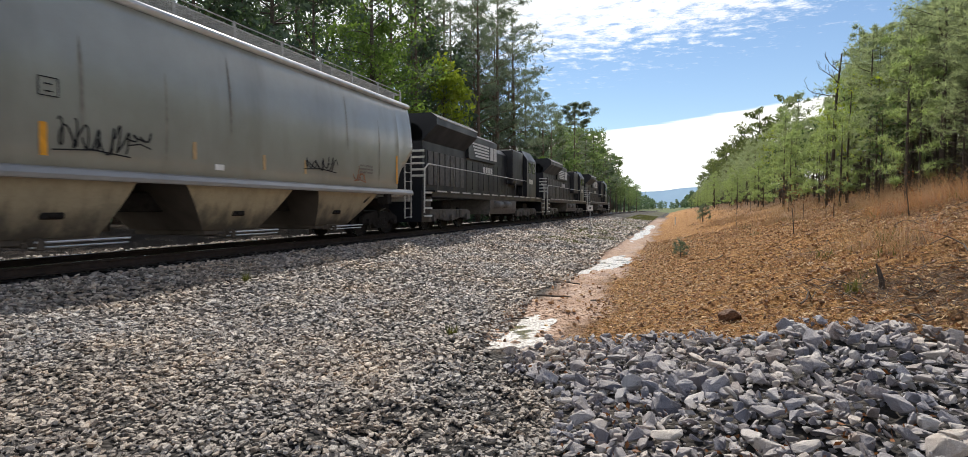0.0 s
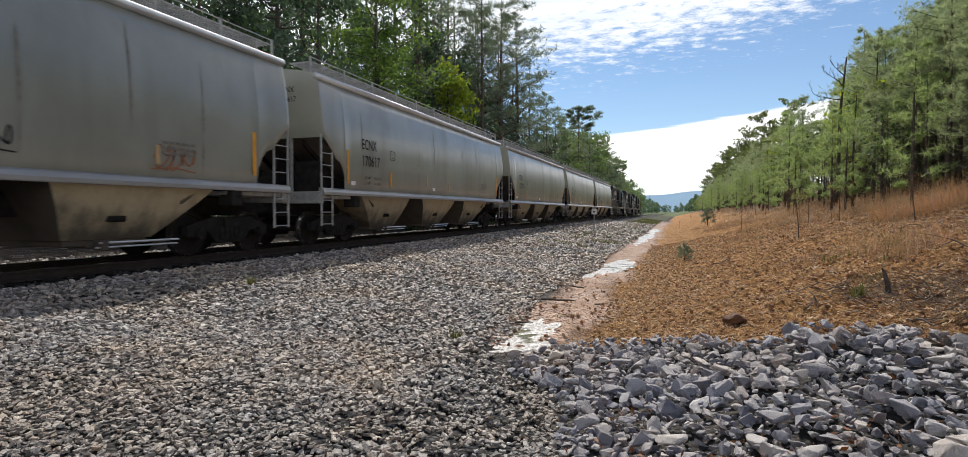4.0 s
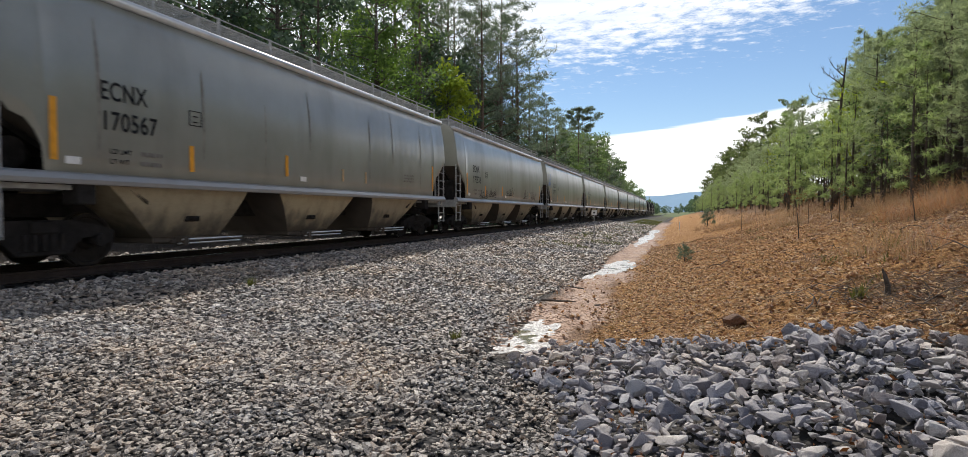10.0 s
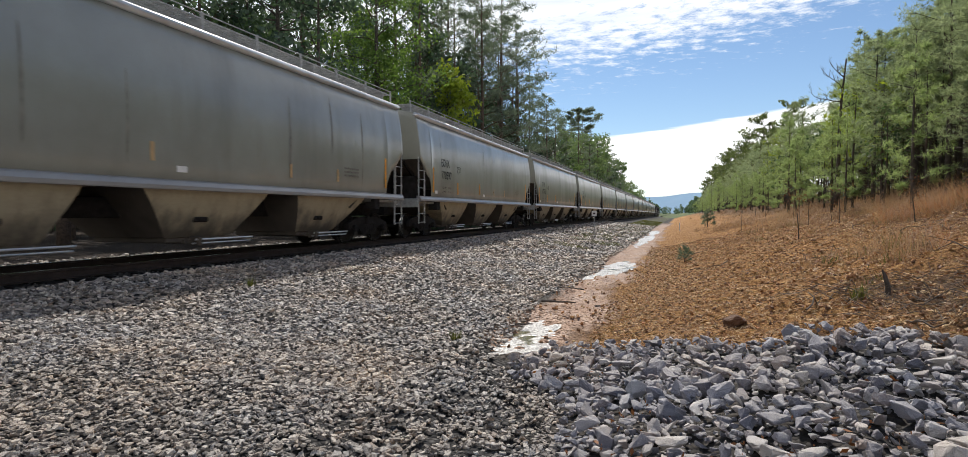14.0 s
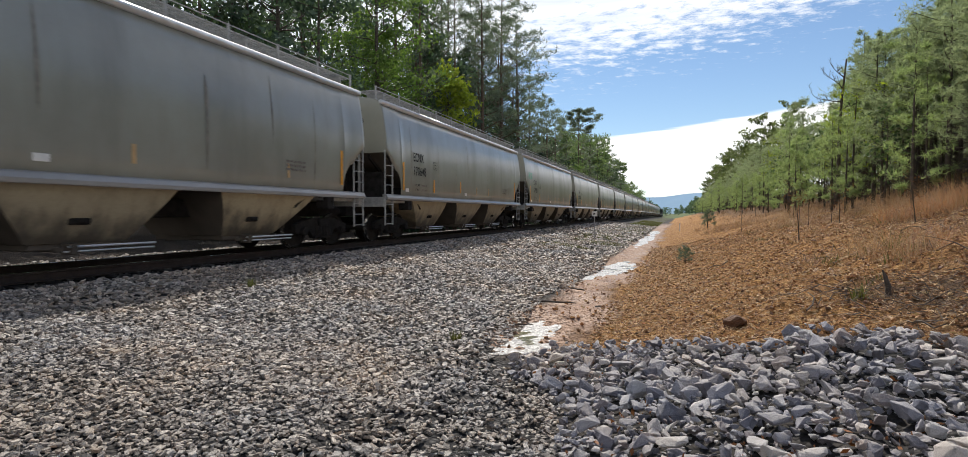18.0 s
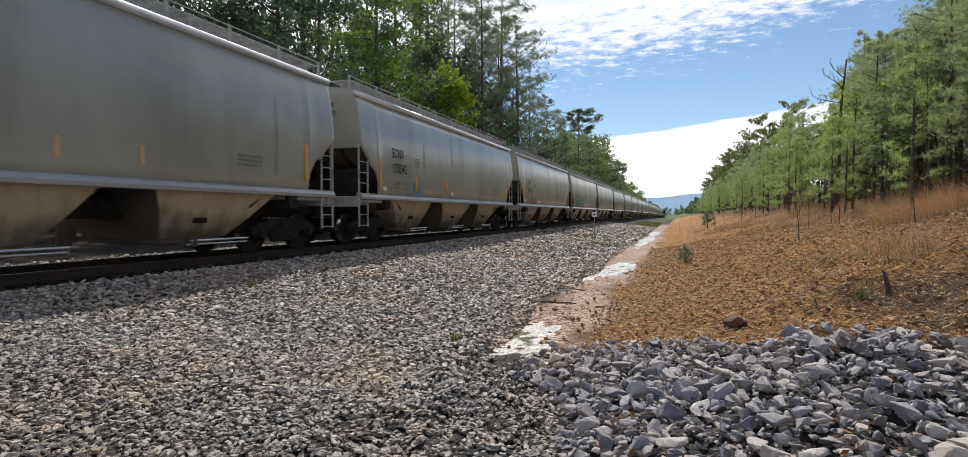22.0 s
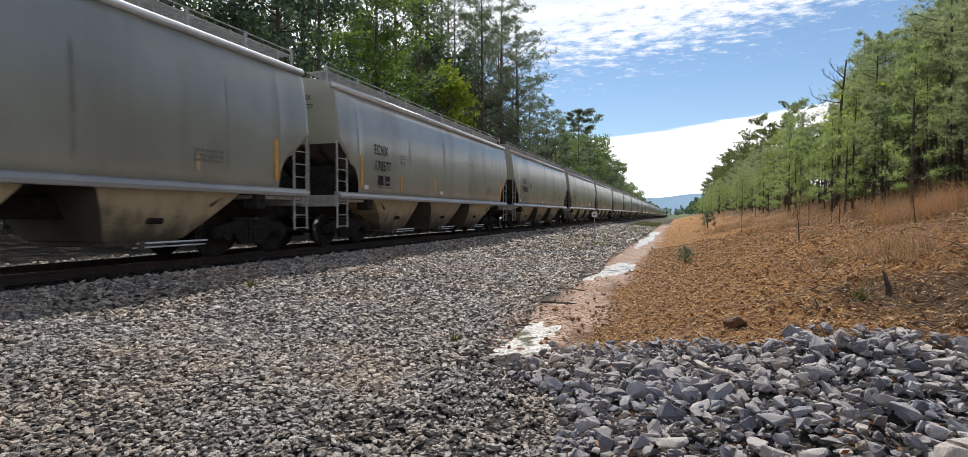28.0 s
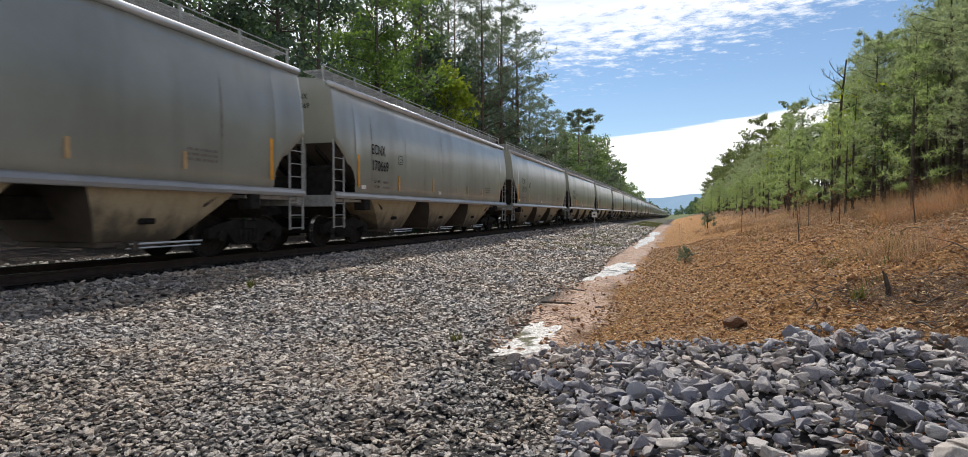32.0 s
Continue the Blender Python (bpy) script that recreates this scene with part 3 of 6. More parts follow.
def build_track():
    prof = [(-0.07, -0.17), (0.07, -0.17), (0.07, -0.155), (0.012, -0.13), (0.01, -0.045), (0.036, -0.036), (0.036, -0.006), (0.028, -0.002),
            (-0.028, -0.002), (-0.036, -0.006), (-0.036, -0.036), (-0.01, -0.045), (-0.012, -0.13), (-0.07, -0.155)]
    ys = list(range(-800, 60, 20)) + list(range(60, 900, 10))
    for sx in (-0.7525, 0.7525):
        b = MB()
        n = len(prof)
        v = [(TRACK_X + sx + p[0], y, p[1] + RAIL_Z + float(track_z(y))) for y in ys for p in prof]
        f = [(i * n + j, i * n + (j + 1) % n, (i + 1) * n + (j + 1) % n, (i + 1) * n + j) for i in range(len(ys) - 1) for j in range(n)]
        b.add(v, f, M["rail"])
        for i in range(len(ys) - 1):
            for j in (7, 8, 6):
                b.k[i * n + j] = b.mat(M["railhead"])
        tagged(new("rail", b.mesh("rail", M["rail"])), "rusty steel rail with a polished running head", "rail", "rails of the track", "structure")
    tie = MB().box(-1.3, 1.3, -0.115, 0.115, -0.36, -0.175, None, 0.012).mesh("tie", M["tie"])
    ob = tagged(new("track_ties"), "row of dark creosoted wooden ties under the rails", "railway ties", kind="structure")
    r = random.Random(5)
    y = -3.0
    far = MB()
    k = 0
    while y < 420:
        if k < 280:
            t = part("tie", tie, ob)
            t.location = (TRACK_X + r.uniform(-0.03, 0.03), y + r.uniform(-0.02, 0.02), RAIL_Z + float(track_z(y)) + r.uniform(-0.008, 0.004))
            t.rotation_euler = (0, 0, r.uniform(-0.01, 0.01))
        else:
            z = RAIL_Z + float(track_z(y))
            far.box(TRACK_X - 1.3, TRACK_X + 1.3, y - 0.115, y + 0.115, z - 0.36, z - 0.175)
        y += 0.52
        k += 1
    tagged(part("far_ties", far, ob, mat=M["tie"]), kind="stuff")


build_track()

# ---- the train ----
PITCH, HALF = 17.75, 8.19  # coupled length of a hopper car; half its body


def stroke(b, pts, width, x, m):
    """A painted stroke on the car's side: a flat ribbon through points (y, z), standing 3 mm off the sheet."""
    pts = [Vector((0, p[0], p[1])) for p in pts]
    v = []
    for i, p in enumerate(pts):
        d = (pts[min(i + 1, len(pts) - 1)] - pts[max(i - 1, 0)])
        d = d.normalized() if d.length > 1e-6 else Vector((0, 1, 0))
        s = Vector((0, -d.z, d.y)) * width / 2
        v += [(x, *(p + s)[1:]), (x, *(p - s)[1:])]
    b.add(v, [(2 * i, 2 * i + 1, 2 * i + 3, 2 * i + 2) for i in range(len(pts) - 1)], m)


def curve_pts(r, y, z, w, h, n):
    """A looping scrawl that fills a box of w by h metres from (y, z)."""
    out = []
    a, k1, k2 = r.uniform(0, 6), r.uniform(1.0, 1.8), r.uniform(1.2, 2.4)
    for i in range(n):
        t = i / (n - 1)
        out.append((y + w * (t + 0.28 * math.sin(k1 * 6.28 * t + a)), z + h * (0.5 + 0.5 * math.sin(k2 * 6.28 * t + 2 * a)) * (0.7 + 0.3 * math.sin(9 * t + a))))
    return out


SHAFT0, SHAFT1 = -0.3, 1.3  # where the bright gate shafts begin and end, from the middle of their bay


def side_x(z):
    """Half width of the car's bulging side at a height."""
    if z > 2.6:
        return 1.60 - 0.21 * ((z - 2.6) / 1.8) ** 2
    return 1.60 - 0.06 * ((2.6 - max(z, 1.3)) / 1.3) ** 2


def hopper_body():
    """Side sheets with cut lower corners, roof sheet and end sheets, as separate meshes."""
    out = {}
    H = HALF
    # outline of the side sheet along the car: (distance from the end, lowest height)
    cut = [(0.0, 2.80), (0.08, 2.74), (0.52, 2.36), (0.60, 2.25), (0.80, 2.18), (0.94, 2.02), (1.05, 1.80), (1.08, 1.56), (1.10, 1.36)]
    ys = [-H + c[0] for c in cut] + [-H + 1.4 + (2 * H - 2.8) * i / 24 for i in range(25)] + [H - c[0] for c in cut[::-1]]
    lows = [c[1] for c in cut] + [1.36] * 25 + [c[1] for c in cut[::-1]]
    b = MB()
    nz = 9
    v = []
    r = random.Random(3)
    dent = [r.uniform(-1, 1) for _ in ys]
    for i, (y, lo) in enumerate(zip(ys, lows)):
        for j in range(nz + 1):
            z = lo + (4.40 - lo) * j / nz
            e = math.sin(math.pi * j / nz)
            v.append((side_x(z) + 0.007 * e * dent[i], y, z))
    w = nz + 1
    f = [(i * w + j, (i + 1) * w + j, (i + 1) * w + j + 1, i * w + j + 1) for i in range(len(ys) - 1) for j in range(nz)]
    # give the sheet its thickness
    o = len(v)
    v += [(q[0] - 0.012, q[1], q[2]) for q in v]
    f += [tuple(o + k for k in q[::-1]) for q in f]
    n = len(ys)
    rim = [i * w for i in range(n)] + [(n - 1) * w + j for j in range(1, w)] + [i * w + nz for i in range(n - 2, -1, -1)] + [j for j in range(nz - 1, 0, -1)]
    f += [(rim[i], rim[(i + 1) % len(rim)], o + rim[(i + 1) % len(rim)], o + rim[i]) for i in range(len(rim))]
    out["side"] = b.add(v, f).mesh("side_sheet", M["car"], True)
    # roof, arched
    arch = [(side_x(4.40), 4.41), (1.22, 4.50), (0.9, 4.58), (0.5, 4.64), (0, 4.66)]
    arch = arch + [(-x, z) for x, z in arch[-2::-1]]
    b = MB().prism([(x, z) for x, z in arch] + [(x * 0.98, z - 0.03) for x, z in arch[::-1]], "y", -H, H)
    out["roof"] = b.mesh("roof", M["car"], False)
    # rounded bright edge where side and roof meet
    b = MB().tube([(side_x(4.40) + 0.01, -H - 0.02, 4.40), (side_x(4.40) + 0.01, H + 0.02, 4.40)], 0.085, None, 12)
    out["edge"] = b.mesh("roof_edge", M["roof_edge"], True)
    # flat end sheet over the slope sheet
    poly = [(-1.58, 2.78), (1.58, 2.78), (side_x(3.3) - 0.013, 3.3), (side_x(3.9) - 0.013, 3.9), (side_x(4.40) - 0.013, 4.39)] + [(x * 0.97, z - 0.005) for x, z in arch[1:-1]] + [(-side_x(4.40) + 0.013, 4.39), (-side_x(3.9) + 0.013, 3.9), (-side_x(3.3) + 0.013, 3.3)]
    out["end"] = MB().prism(poly, "y", -H + 0.005, -H + 0.03).mesh("end_sheet", M["car"])
    # end slope sheet, from the end sheet down and inward to the first bay
    b = MB().add([(-1.47, -H + 0.03, 2.80), (1.47, -H + 0.03, 2.80), (1.40, -H + 3.0, 0.95), (-1.40, -H + 3.0, 0.95)], [(0, 1, 2, 3)])
    b.add([(-1.47, -H + 0.03, 2.84), (1.47, -H + 0.03, 2.84), (1.40, -H + 3.0, 0.99), (-1.40, -H + 3.0, 0.99)], [(3, 2, 1, 0)])
    out["slope"] = b.mesh("slope_sheet", M["car_slope"])
    out["rib"] = MB().prism([(-H + 0.1, 2.74), (-H + 2.9, 1.0), (-H + 2.9, 0.93), (-H + 0.1, 2.60)], "x", -0.03, 0.03).mesh("rib", M["truck"])
    # dark webs added in the open end: across over the truck, along the middle
    out["bulkhead"] = MB().prism([(-1.38, 1.2), (1.38, 1.2), (1.42, 1.72), (-1.42, 1.72)], "y", -H + 1.70, -H + 1.74).mesh("bulkhead", M["truck"])
    out["web"] = MB().prism([(-H + 0.16, 1.12), (-H + 1.7, 1.12), (-H + 1.7, 1.68), (-H + 0.16, 2.64)], "x", -0.02, 0.02).mesh("web", M["truck"])
    # the bays: hoppers that narrow to their outlets; the end ones lean out along the end slopes
    top, zb = 1.30, 0.32

    def bay(y0, y1, w0, w1, outer="car_slope"):
        """One bay between y0 and y1 at the sill, w0 and w1 at the outlet; its side sheets belly out a little."""
        b = MB()
        rows = 6
        v = []
        for i in range(rows + 1):
            t = i / rows
            z, x = top + (zb - top) * t, 1.43 - 0.42 * t ** 1.35
            q0, q1 = y0 + (w0 - y0) * t, y1 + (w1 - y1) * t
            v += [(-x, q0, z), (x, q0, z), (x, q1, z), (-x, q1, z)]
        for i in range(rows):
            o, p = 4 * i, 4 * i + 4
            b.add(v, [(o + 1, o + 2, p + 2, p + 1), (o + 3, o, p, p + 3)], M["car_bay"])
            # cross faces between bays are browner: their shade is put into the colour
            b.add(v, [(o, o + 1, p + 1, p)], M["car_slope"])
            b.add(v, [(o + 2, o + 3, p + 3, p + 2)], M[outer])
        b.add(v, [(4 * rows, 4 * rows + 1, 4 * rows + 2, 4 * rows + 3)], M["car_slope"])
        bm = bmesh.new()
        me = b.mesh("bay", M["car_bay"])
        bm.from_mesh(me)
        bmesh.ops.remove_doubles(bm, verts=bm.verts, dist=0.001)
        bmesh.ops.recalc_face_normals(bm, faces=bm.faces)
        bm.to_mesh(me)
        bm.free()
        return me
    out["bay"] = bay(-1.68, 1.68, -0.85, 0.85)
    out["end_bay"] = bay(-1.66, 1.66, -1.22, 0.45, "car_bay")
    b = MB().box(-0.98, 0.98, -0.78, 0.78, 0.21, 0.33, None, 0.02).box(-1.05, 1.05, -0.4, 0.4, 0.18, 0.27, None, 0.015)
    out["gate"] = b.mesh("outlet_gate", M["car_slope"])
    b = MB()
    b.mat(M["roof_edge"])
    b.tube([(1.22, SHAFT0, 0.27), (1.22, SHAFT1, 0.27)], 0.02, None, 8).tube([(1.18, SHAFT0 - 0.05, 0.19), (1.18, SHAFT1, 0.19)], 0.016, None, 8)
    b.box(1.0, 1.26, SHAFT0 + 0.02, SHAFT0 + 0.14, 0.14, 0.33, M["car_slope"], 0.015)
    out["shaft"] = b.mesh("gate_shaft", M["roof_edge"], False)
    b = MB().box(1.05, 1.24, -0.24, 0.14, 0.62, 0.75, None, 0.03).box(1.1, 1.28, -0.14, 0.02, 0.645, 0.72, None, 0.02)
    out["vibrator"] = b.mesh("vibrator_bracket", M["truck"])
    # side sill with its top flange
    b = MB().prism([(1.45, 1.25), (1.62, 1.25), (1.63, 1.27), (1.632, 1.325), (1.60, 1.40), (1.545, 1.44), (1.45, 1.44)], "y", -H, H)
    out["sill"] = b.mesh("side_sill", M["sill"])
    out["centre_sill"] = MB().box(-0.32, 0.32, -H - 0.35, H + 0.35, 0.72, 1.12, None, 0.02).mesh("centre_sill", M["truck"])
    # end platform: end sill beam and stub
    b = MB().box(-1.5, 1.5, -H - 0.02, -H + 0.16, 1.02, 1.34, None, 0.015).box(-1.44, 1.44, -H + 0.1, -H + 1.9, 1.16, 1.24)
    out["end_sill"] = b.mesh("end_sill", M["car_steel"])
    # air tank and brake box, added to darken the hollow end
    b = MB().tube([(-1.1, -H + 0.95, 1.72), (1.05, -H + 0.95, 1.72)], 0.24, None, 14)
    out["reservoir"] = b.mesh("air_reservoir", M["truck"])
    b = MB().box(0.35, 1.2, -H + 0.42, -H + 0.72, 1.26, 2.2, None, 0.03)
    out["brake_box"] = b.mesh("brake_box", M["truck"])
    out["end_post"] = MB().box(-0.03, 0.03, -H + 0.02, -H + 0.1, 1.3, 2.82, None, 0.006).mesh("end_post", M["car_steel"])
    b = MB().box(1.2, 1.585, -0.15, 0.15, 0.93, 1.37, None, 0.02)
    b.tube([(1.575, 0.06, 1.13), (1.60, 0.06, 1.13)], 0.05, M["truck"], 10)
    out["pad"] = b.mesh("jacking_pad", M["car_steel"])
    return out


LADDER_W, LADDER_Z0, LADDER_Z1, LADDER_N = 0.50, 0.42, 2.86, 7


def ladder_meshes():
    """The outer and the shorter inner rail of a corner ladder, and one rung."""
    outer = MB().box(1.515, 1.56, -0.02, 0.02, LADDER_Z0, LADDER_Z1, None, 0.004).mesh("ladder", M["car_steel"])
    inner = MB().box(1.515, 1.56, LADDER_W - 0.02, LADDER_W + 0.02, LADDER_Z0, LADDER_Z1 - 0.42, None, 0.004).mesh("ladder_rail", M["car_steel"])
    rung = MB().tube([(1.57, 0.0, -0.01), (1.59, 0.05, 0), (1.59, LADDER_W - 0.05, 0), (1.57, LADDER_W, -0.01)], 0.014, None, 6).mesh("rung", M["car_steel"])
    return outer, inner, rung


def truck_meshes():
    """A side frame of a three-piece truck, its bolster and one wheelset."""
    fr = MB()
    top = [(-1.18, 0.40), (-1.18, 0.62), (-0.95, 0.70), (-0.45, 0.80), (0.45, 0.80), (0.95, 0.70), (1.18, 0.62), (1.18, 0.40), (0.98, 0.40), (0.90, 0.52), (0.62, 0.50)]
    low = [(0.38, 0.24), (-0.38, 0.24), (-0.62, 0.50), (-0.90, 0.52), (-0.98, 0.40)]
    fr.prism(top + low, "x", 0.93, 1.06)
    for y in (-0.28, -0.14, 0.0, 0.14, 0.28):
        fr.tube([(1.08, y, 0.32), (1.08, y, 0.58)], 0.055, None, 8)
    fr.box(0.9, 1.10, -0.40, 0.40, 0.24, 0.33, None, 0.02)
    for y in (-0.89, 0.89):
        fr.tube([(1.05, y, 0.457), (1.17, y, 0.457)], 0.11, None, 12)
        fr.tube([(1.17, y, 0.457), (1.18, y, 0.457)], 0.06, None, 8)
    side = fr.mesh("side_frame", M["truck"])
    bol = MB().box(-1.15, 1.15, -0.2, 0.2, 0.58, 0.80, None, 0.03).tube([(0, 0, 0.78), (0, 0, 0.90)], 0.2, None, 12).mesh("bolster", M["truck"])
    w = MB()
    prof = [(0.675, 0.485), (0.70, 0.485), (0.715, 0.462), (0.82, 0.452), (0.82, 0.40), (0.775, 0.38), (0.76, 0.18), (0.80, 0.14), (0.80, 0.08)]
    n = 22
    for s in (-1, 1):
        v = [(s * x, r * math.cos(2 * math.pi * j / n), r * math.sin(2 * math.pi * j / n)) for x, r in prof for j in range(n)]
        for i in range(len(prof) - 1):
            fs = [(i * n + j, i * n + (j + 1) % n, (i + 1) * n + (j + 1) % n, (i + 1) * n + j) for j in range(n)]
            w.add(v, fs, M["tread"] if i == 2 else M["wheel"])
        w.add([(s * 0.675, r * math.cos(2 * math.pi * j / n), r * math.sin(2 * math.pi * j / n)) for r in (0.485, 0.08) for j in range(n)],
              [(j, (j + 1) % n, n + (j + 1) % n, n + j) for j in range(n)], M["wheel"])
    w.tube([(-1.0, 0, 0), (1.0, 0, 0)], 0.082, M["wheel"], 12)
    for a in range(3):
        c, s_ = math.cos(a * 2.094) * 0.27, math.sin(a * 2.094) * 0.27
        w.tube([(0.77, c, s_), (0.785, c, s_)], 0.03, M["truck"], 6)
    return side, bol, w.mesh("wheelset", M["wheel"])


def coupler_mesh():
    b = MB().box(-0.09, 0.09, 0.0, 0.55, 0.80, 0.95, None, 0.02).box(-0.16, 0.14, 0.45, 0.74, 0.74, 1.02, None, 0.05)
    b.tube([(0.10, -0.05, 0.72), (0.18, 0.3, 0.55), (0.12, 0.7, 0.60)], 0.025, None, 6)
    return b.mesh("coupler", M["truck"])


def walk_meshes():
    """Running board of open grating, its supports and hand rail posts."""
    g = MB()
    H = HALF
    for x in (0.50, 0.61, 0.72, 0.83, 0.94, 1.05, 1.16):
        g.box(x - 0.008, x + 0.008, -H + 0.1, H - 0.1, 4.80, 4.835)
    k = int((2 * H - 0.2) / 0.10)
    for i in range(k + 1):
        y = -H + 0.1 + i * 0.10
        g.box(0.50, 1.16, y - 0.008, y + 0.008, 4.803, 4.825)
    grate = g.mesh("running_board", M["car_steel"])
    f = MB()
    for z in (4.80, 4.92):
        f.box(1.168, 1.182, -H + 0.06, H - 0.06, z, z + 0.024)
    rail = f.mesh("edge_rail", M["car_steel"])
    p = MB().box(1.15, 1.19, -0.03, 0.03, 4.46, 4.955)
    post = p.mesh("rail_post", M["car_steel"])
    s = MB().prism([(0.55, 4.62), (1.18, 4.50), (1.18, 4.80), (0.55, 4.80)], "y", -0.02, 0.02)
    return grate, rail, post, s.mesh("bracket", M["car_steel"])


HB = hopper_body()
SIDE_FRAME, BOLSTER, WHEELSET = truck_meshes()
COUPLER = coupler_mesh()
GRATE, EDGE_RAIL, POST, BRACKET = walk_meshes()
LADDERS = [ladder_meshes()]
HATCH = MB().box(-0.42, 0.42, -0.75, 0.75, 4.62, 4.74, None, 0.04).mesh("hatch", M["car_steel"])
PLATE = MB().box(0, 0.012, -0.12, 0.12, -0.06, 0.06, None, 0.003).mesh("plate", M["white"])
PLATE_DARK = MB().box(0, 0.012, -0.16, 0.16, -0.05, 0.05, None, 0.003).mesh("plate", M["truck"])


def bar_mesh(name, w, h, m, x=0.0):
    return MB().box(x, x + 0.004, -w / 2, w / 2, -h / 2, h / 2).mesh(name, m)


STRIPE = bar_mesh("orange_stripe", 0.11, 0.95, M["orange"])
STRIPE_SHORT = bar_mesh("orange_stripe", 0.11, 0.50, M["orange"])
STRIPE_FAINT = bar_mesh("faded_stripe", 0.09, 0.34, M["orange_faint"])


def lines_mesh(rows, w, h, gap, m, seed):
    """Rows of short bars, for fine print."""
    r = random.Random(seed)
    b = MB()
    for i in range(rows):
        y = 0.0
        while y < w:
            k = r.uniform(0.07, 0.2)
            b.box(0, 0.004, y, min(w, y + k), -i * gap - h, -i * gap)
            y += k + r.uniform(0.03, 0.06)
    return b.mesh("fine_print", m)


PRINT = lines_mesh(2, 0.42, 0.075, 0.17, M["faded"], 4)
NUMBER_BARS, NUMBER_BARS_SMALL = MB(), MB()
for _i in range(6):
    NUMBER_BARS.add([(_i * 0.2, 0, 0), (_i * 0.2 + 0.13, 0, 0), (_i * 0.2 + 0.13, 0.31, 0), (_i * 0.2, 0.31, 0)], [(0, 1, 2, 3)])
    NUMBER_BARS_SMALL.add([(_i * 0.095, 0, 0), (_i * 0.095 + 0.06, 0, 0), (_i * 0.095 + 0.06, 0.15, 0), (_i * 0.095, 0.15, 0)], [(0, 1, 2, 3)])
NUMBER_BARS, NUMBER_BARS_SMALL = NUMBER_BARS.mesh("bars", M["black"]), NUMBER_BARS_SMALL.mesh("bars", M["black"])
PRINT_B = lines_mesh(3, 0.75, 0.05, 0.10, M["faded"], 9)
PRINT_END = lines_mesh(5, 0.5, 0.035, 0.07, M["faded"], 12)
PLACARD = MB().box(0, 0.004, -0.15, 0.15, 0.13, 0.145).box(0, 0.004, -0.15, 0.15, -0.145, -0.13).box(0, 0.004, -0.15, -0.137, -0.13, 0.13).box(
    0, 0.004, 0.137, 0.15, -0.13, 0.13).box(0, 0.004, -0.06, 0.06, -0.08, -0.06).box(0, 0.004, -0.06, 0.06, 0.03, 0.05).mesh("placard_frame", M["black"])
SIDE_TURN = Matrix(((0, 0, 1, 0), (1, 0, 0, 0), (0, 1, 0, 0), (0, 0, 0, 1)))  # lettering plane onto the side that faces +x
END_TURN = Matrix(((1, 0, 0, 0), (0, 0, -1, 0), (0, 1, 0, 0), (0, 0, 0, 1)))


def mirrored(me, name):
    """The same sheet for the car's other end."""
    c = me.copy()
    c.transform(Matrix.Rotation(math.pi, 4, "Z"))
    c.name = name
    return c


HB_FLIP = {k: mirrored(HB[k], HB[k].name) for k in ("end_bay", "side", "edge", "end", "slope", "sill", "end_sill", "pad", "shaft", "bulkhead", "web", "reservoir", "brake_box", "end_post")}
LADDERS.append([q.copy() for q in LADDERS[0]])
for _me in LADDERS[1]:
    _me.transform(Matrix.Diagonal((1, -1, 1, 1)))
    _me.flip_normals()
SIDE_FRAME_FAR = mirrored(SIDE_FRAME, "side_frame")

# vertical grime seams: distance from the rear end, lower height, upper height
SEAMS = [(1.95, 1.5, 3.9), (4.3, 1.9, 3.5), (5.9, 1.7, 3.2), (7.4, 2.2, 3.9), (10.4, 1.6, 3.6), (12.2, 2.4, 4.0), (13.9, 1.5, 3.7)]

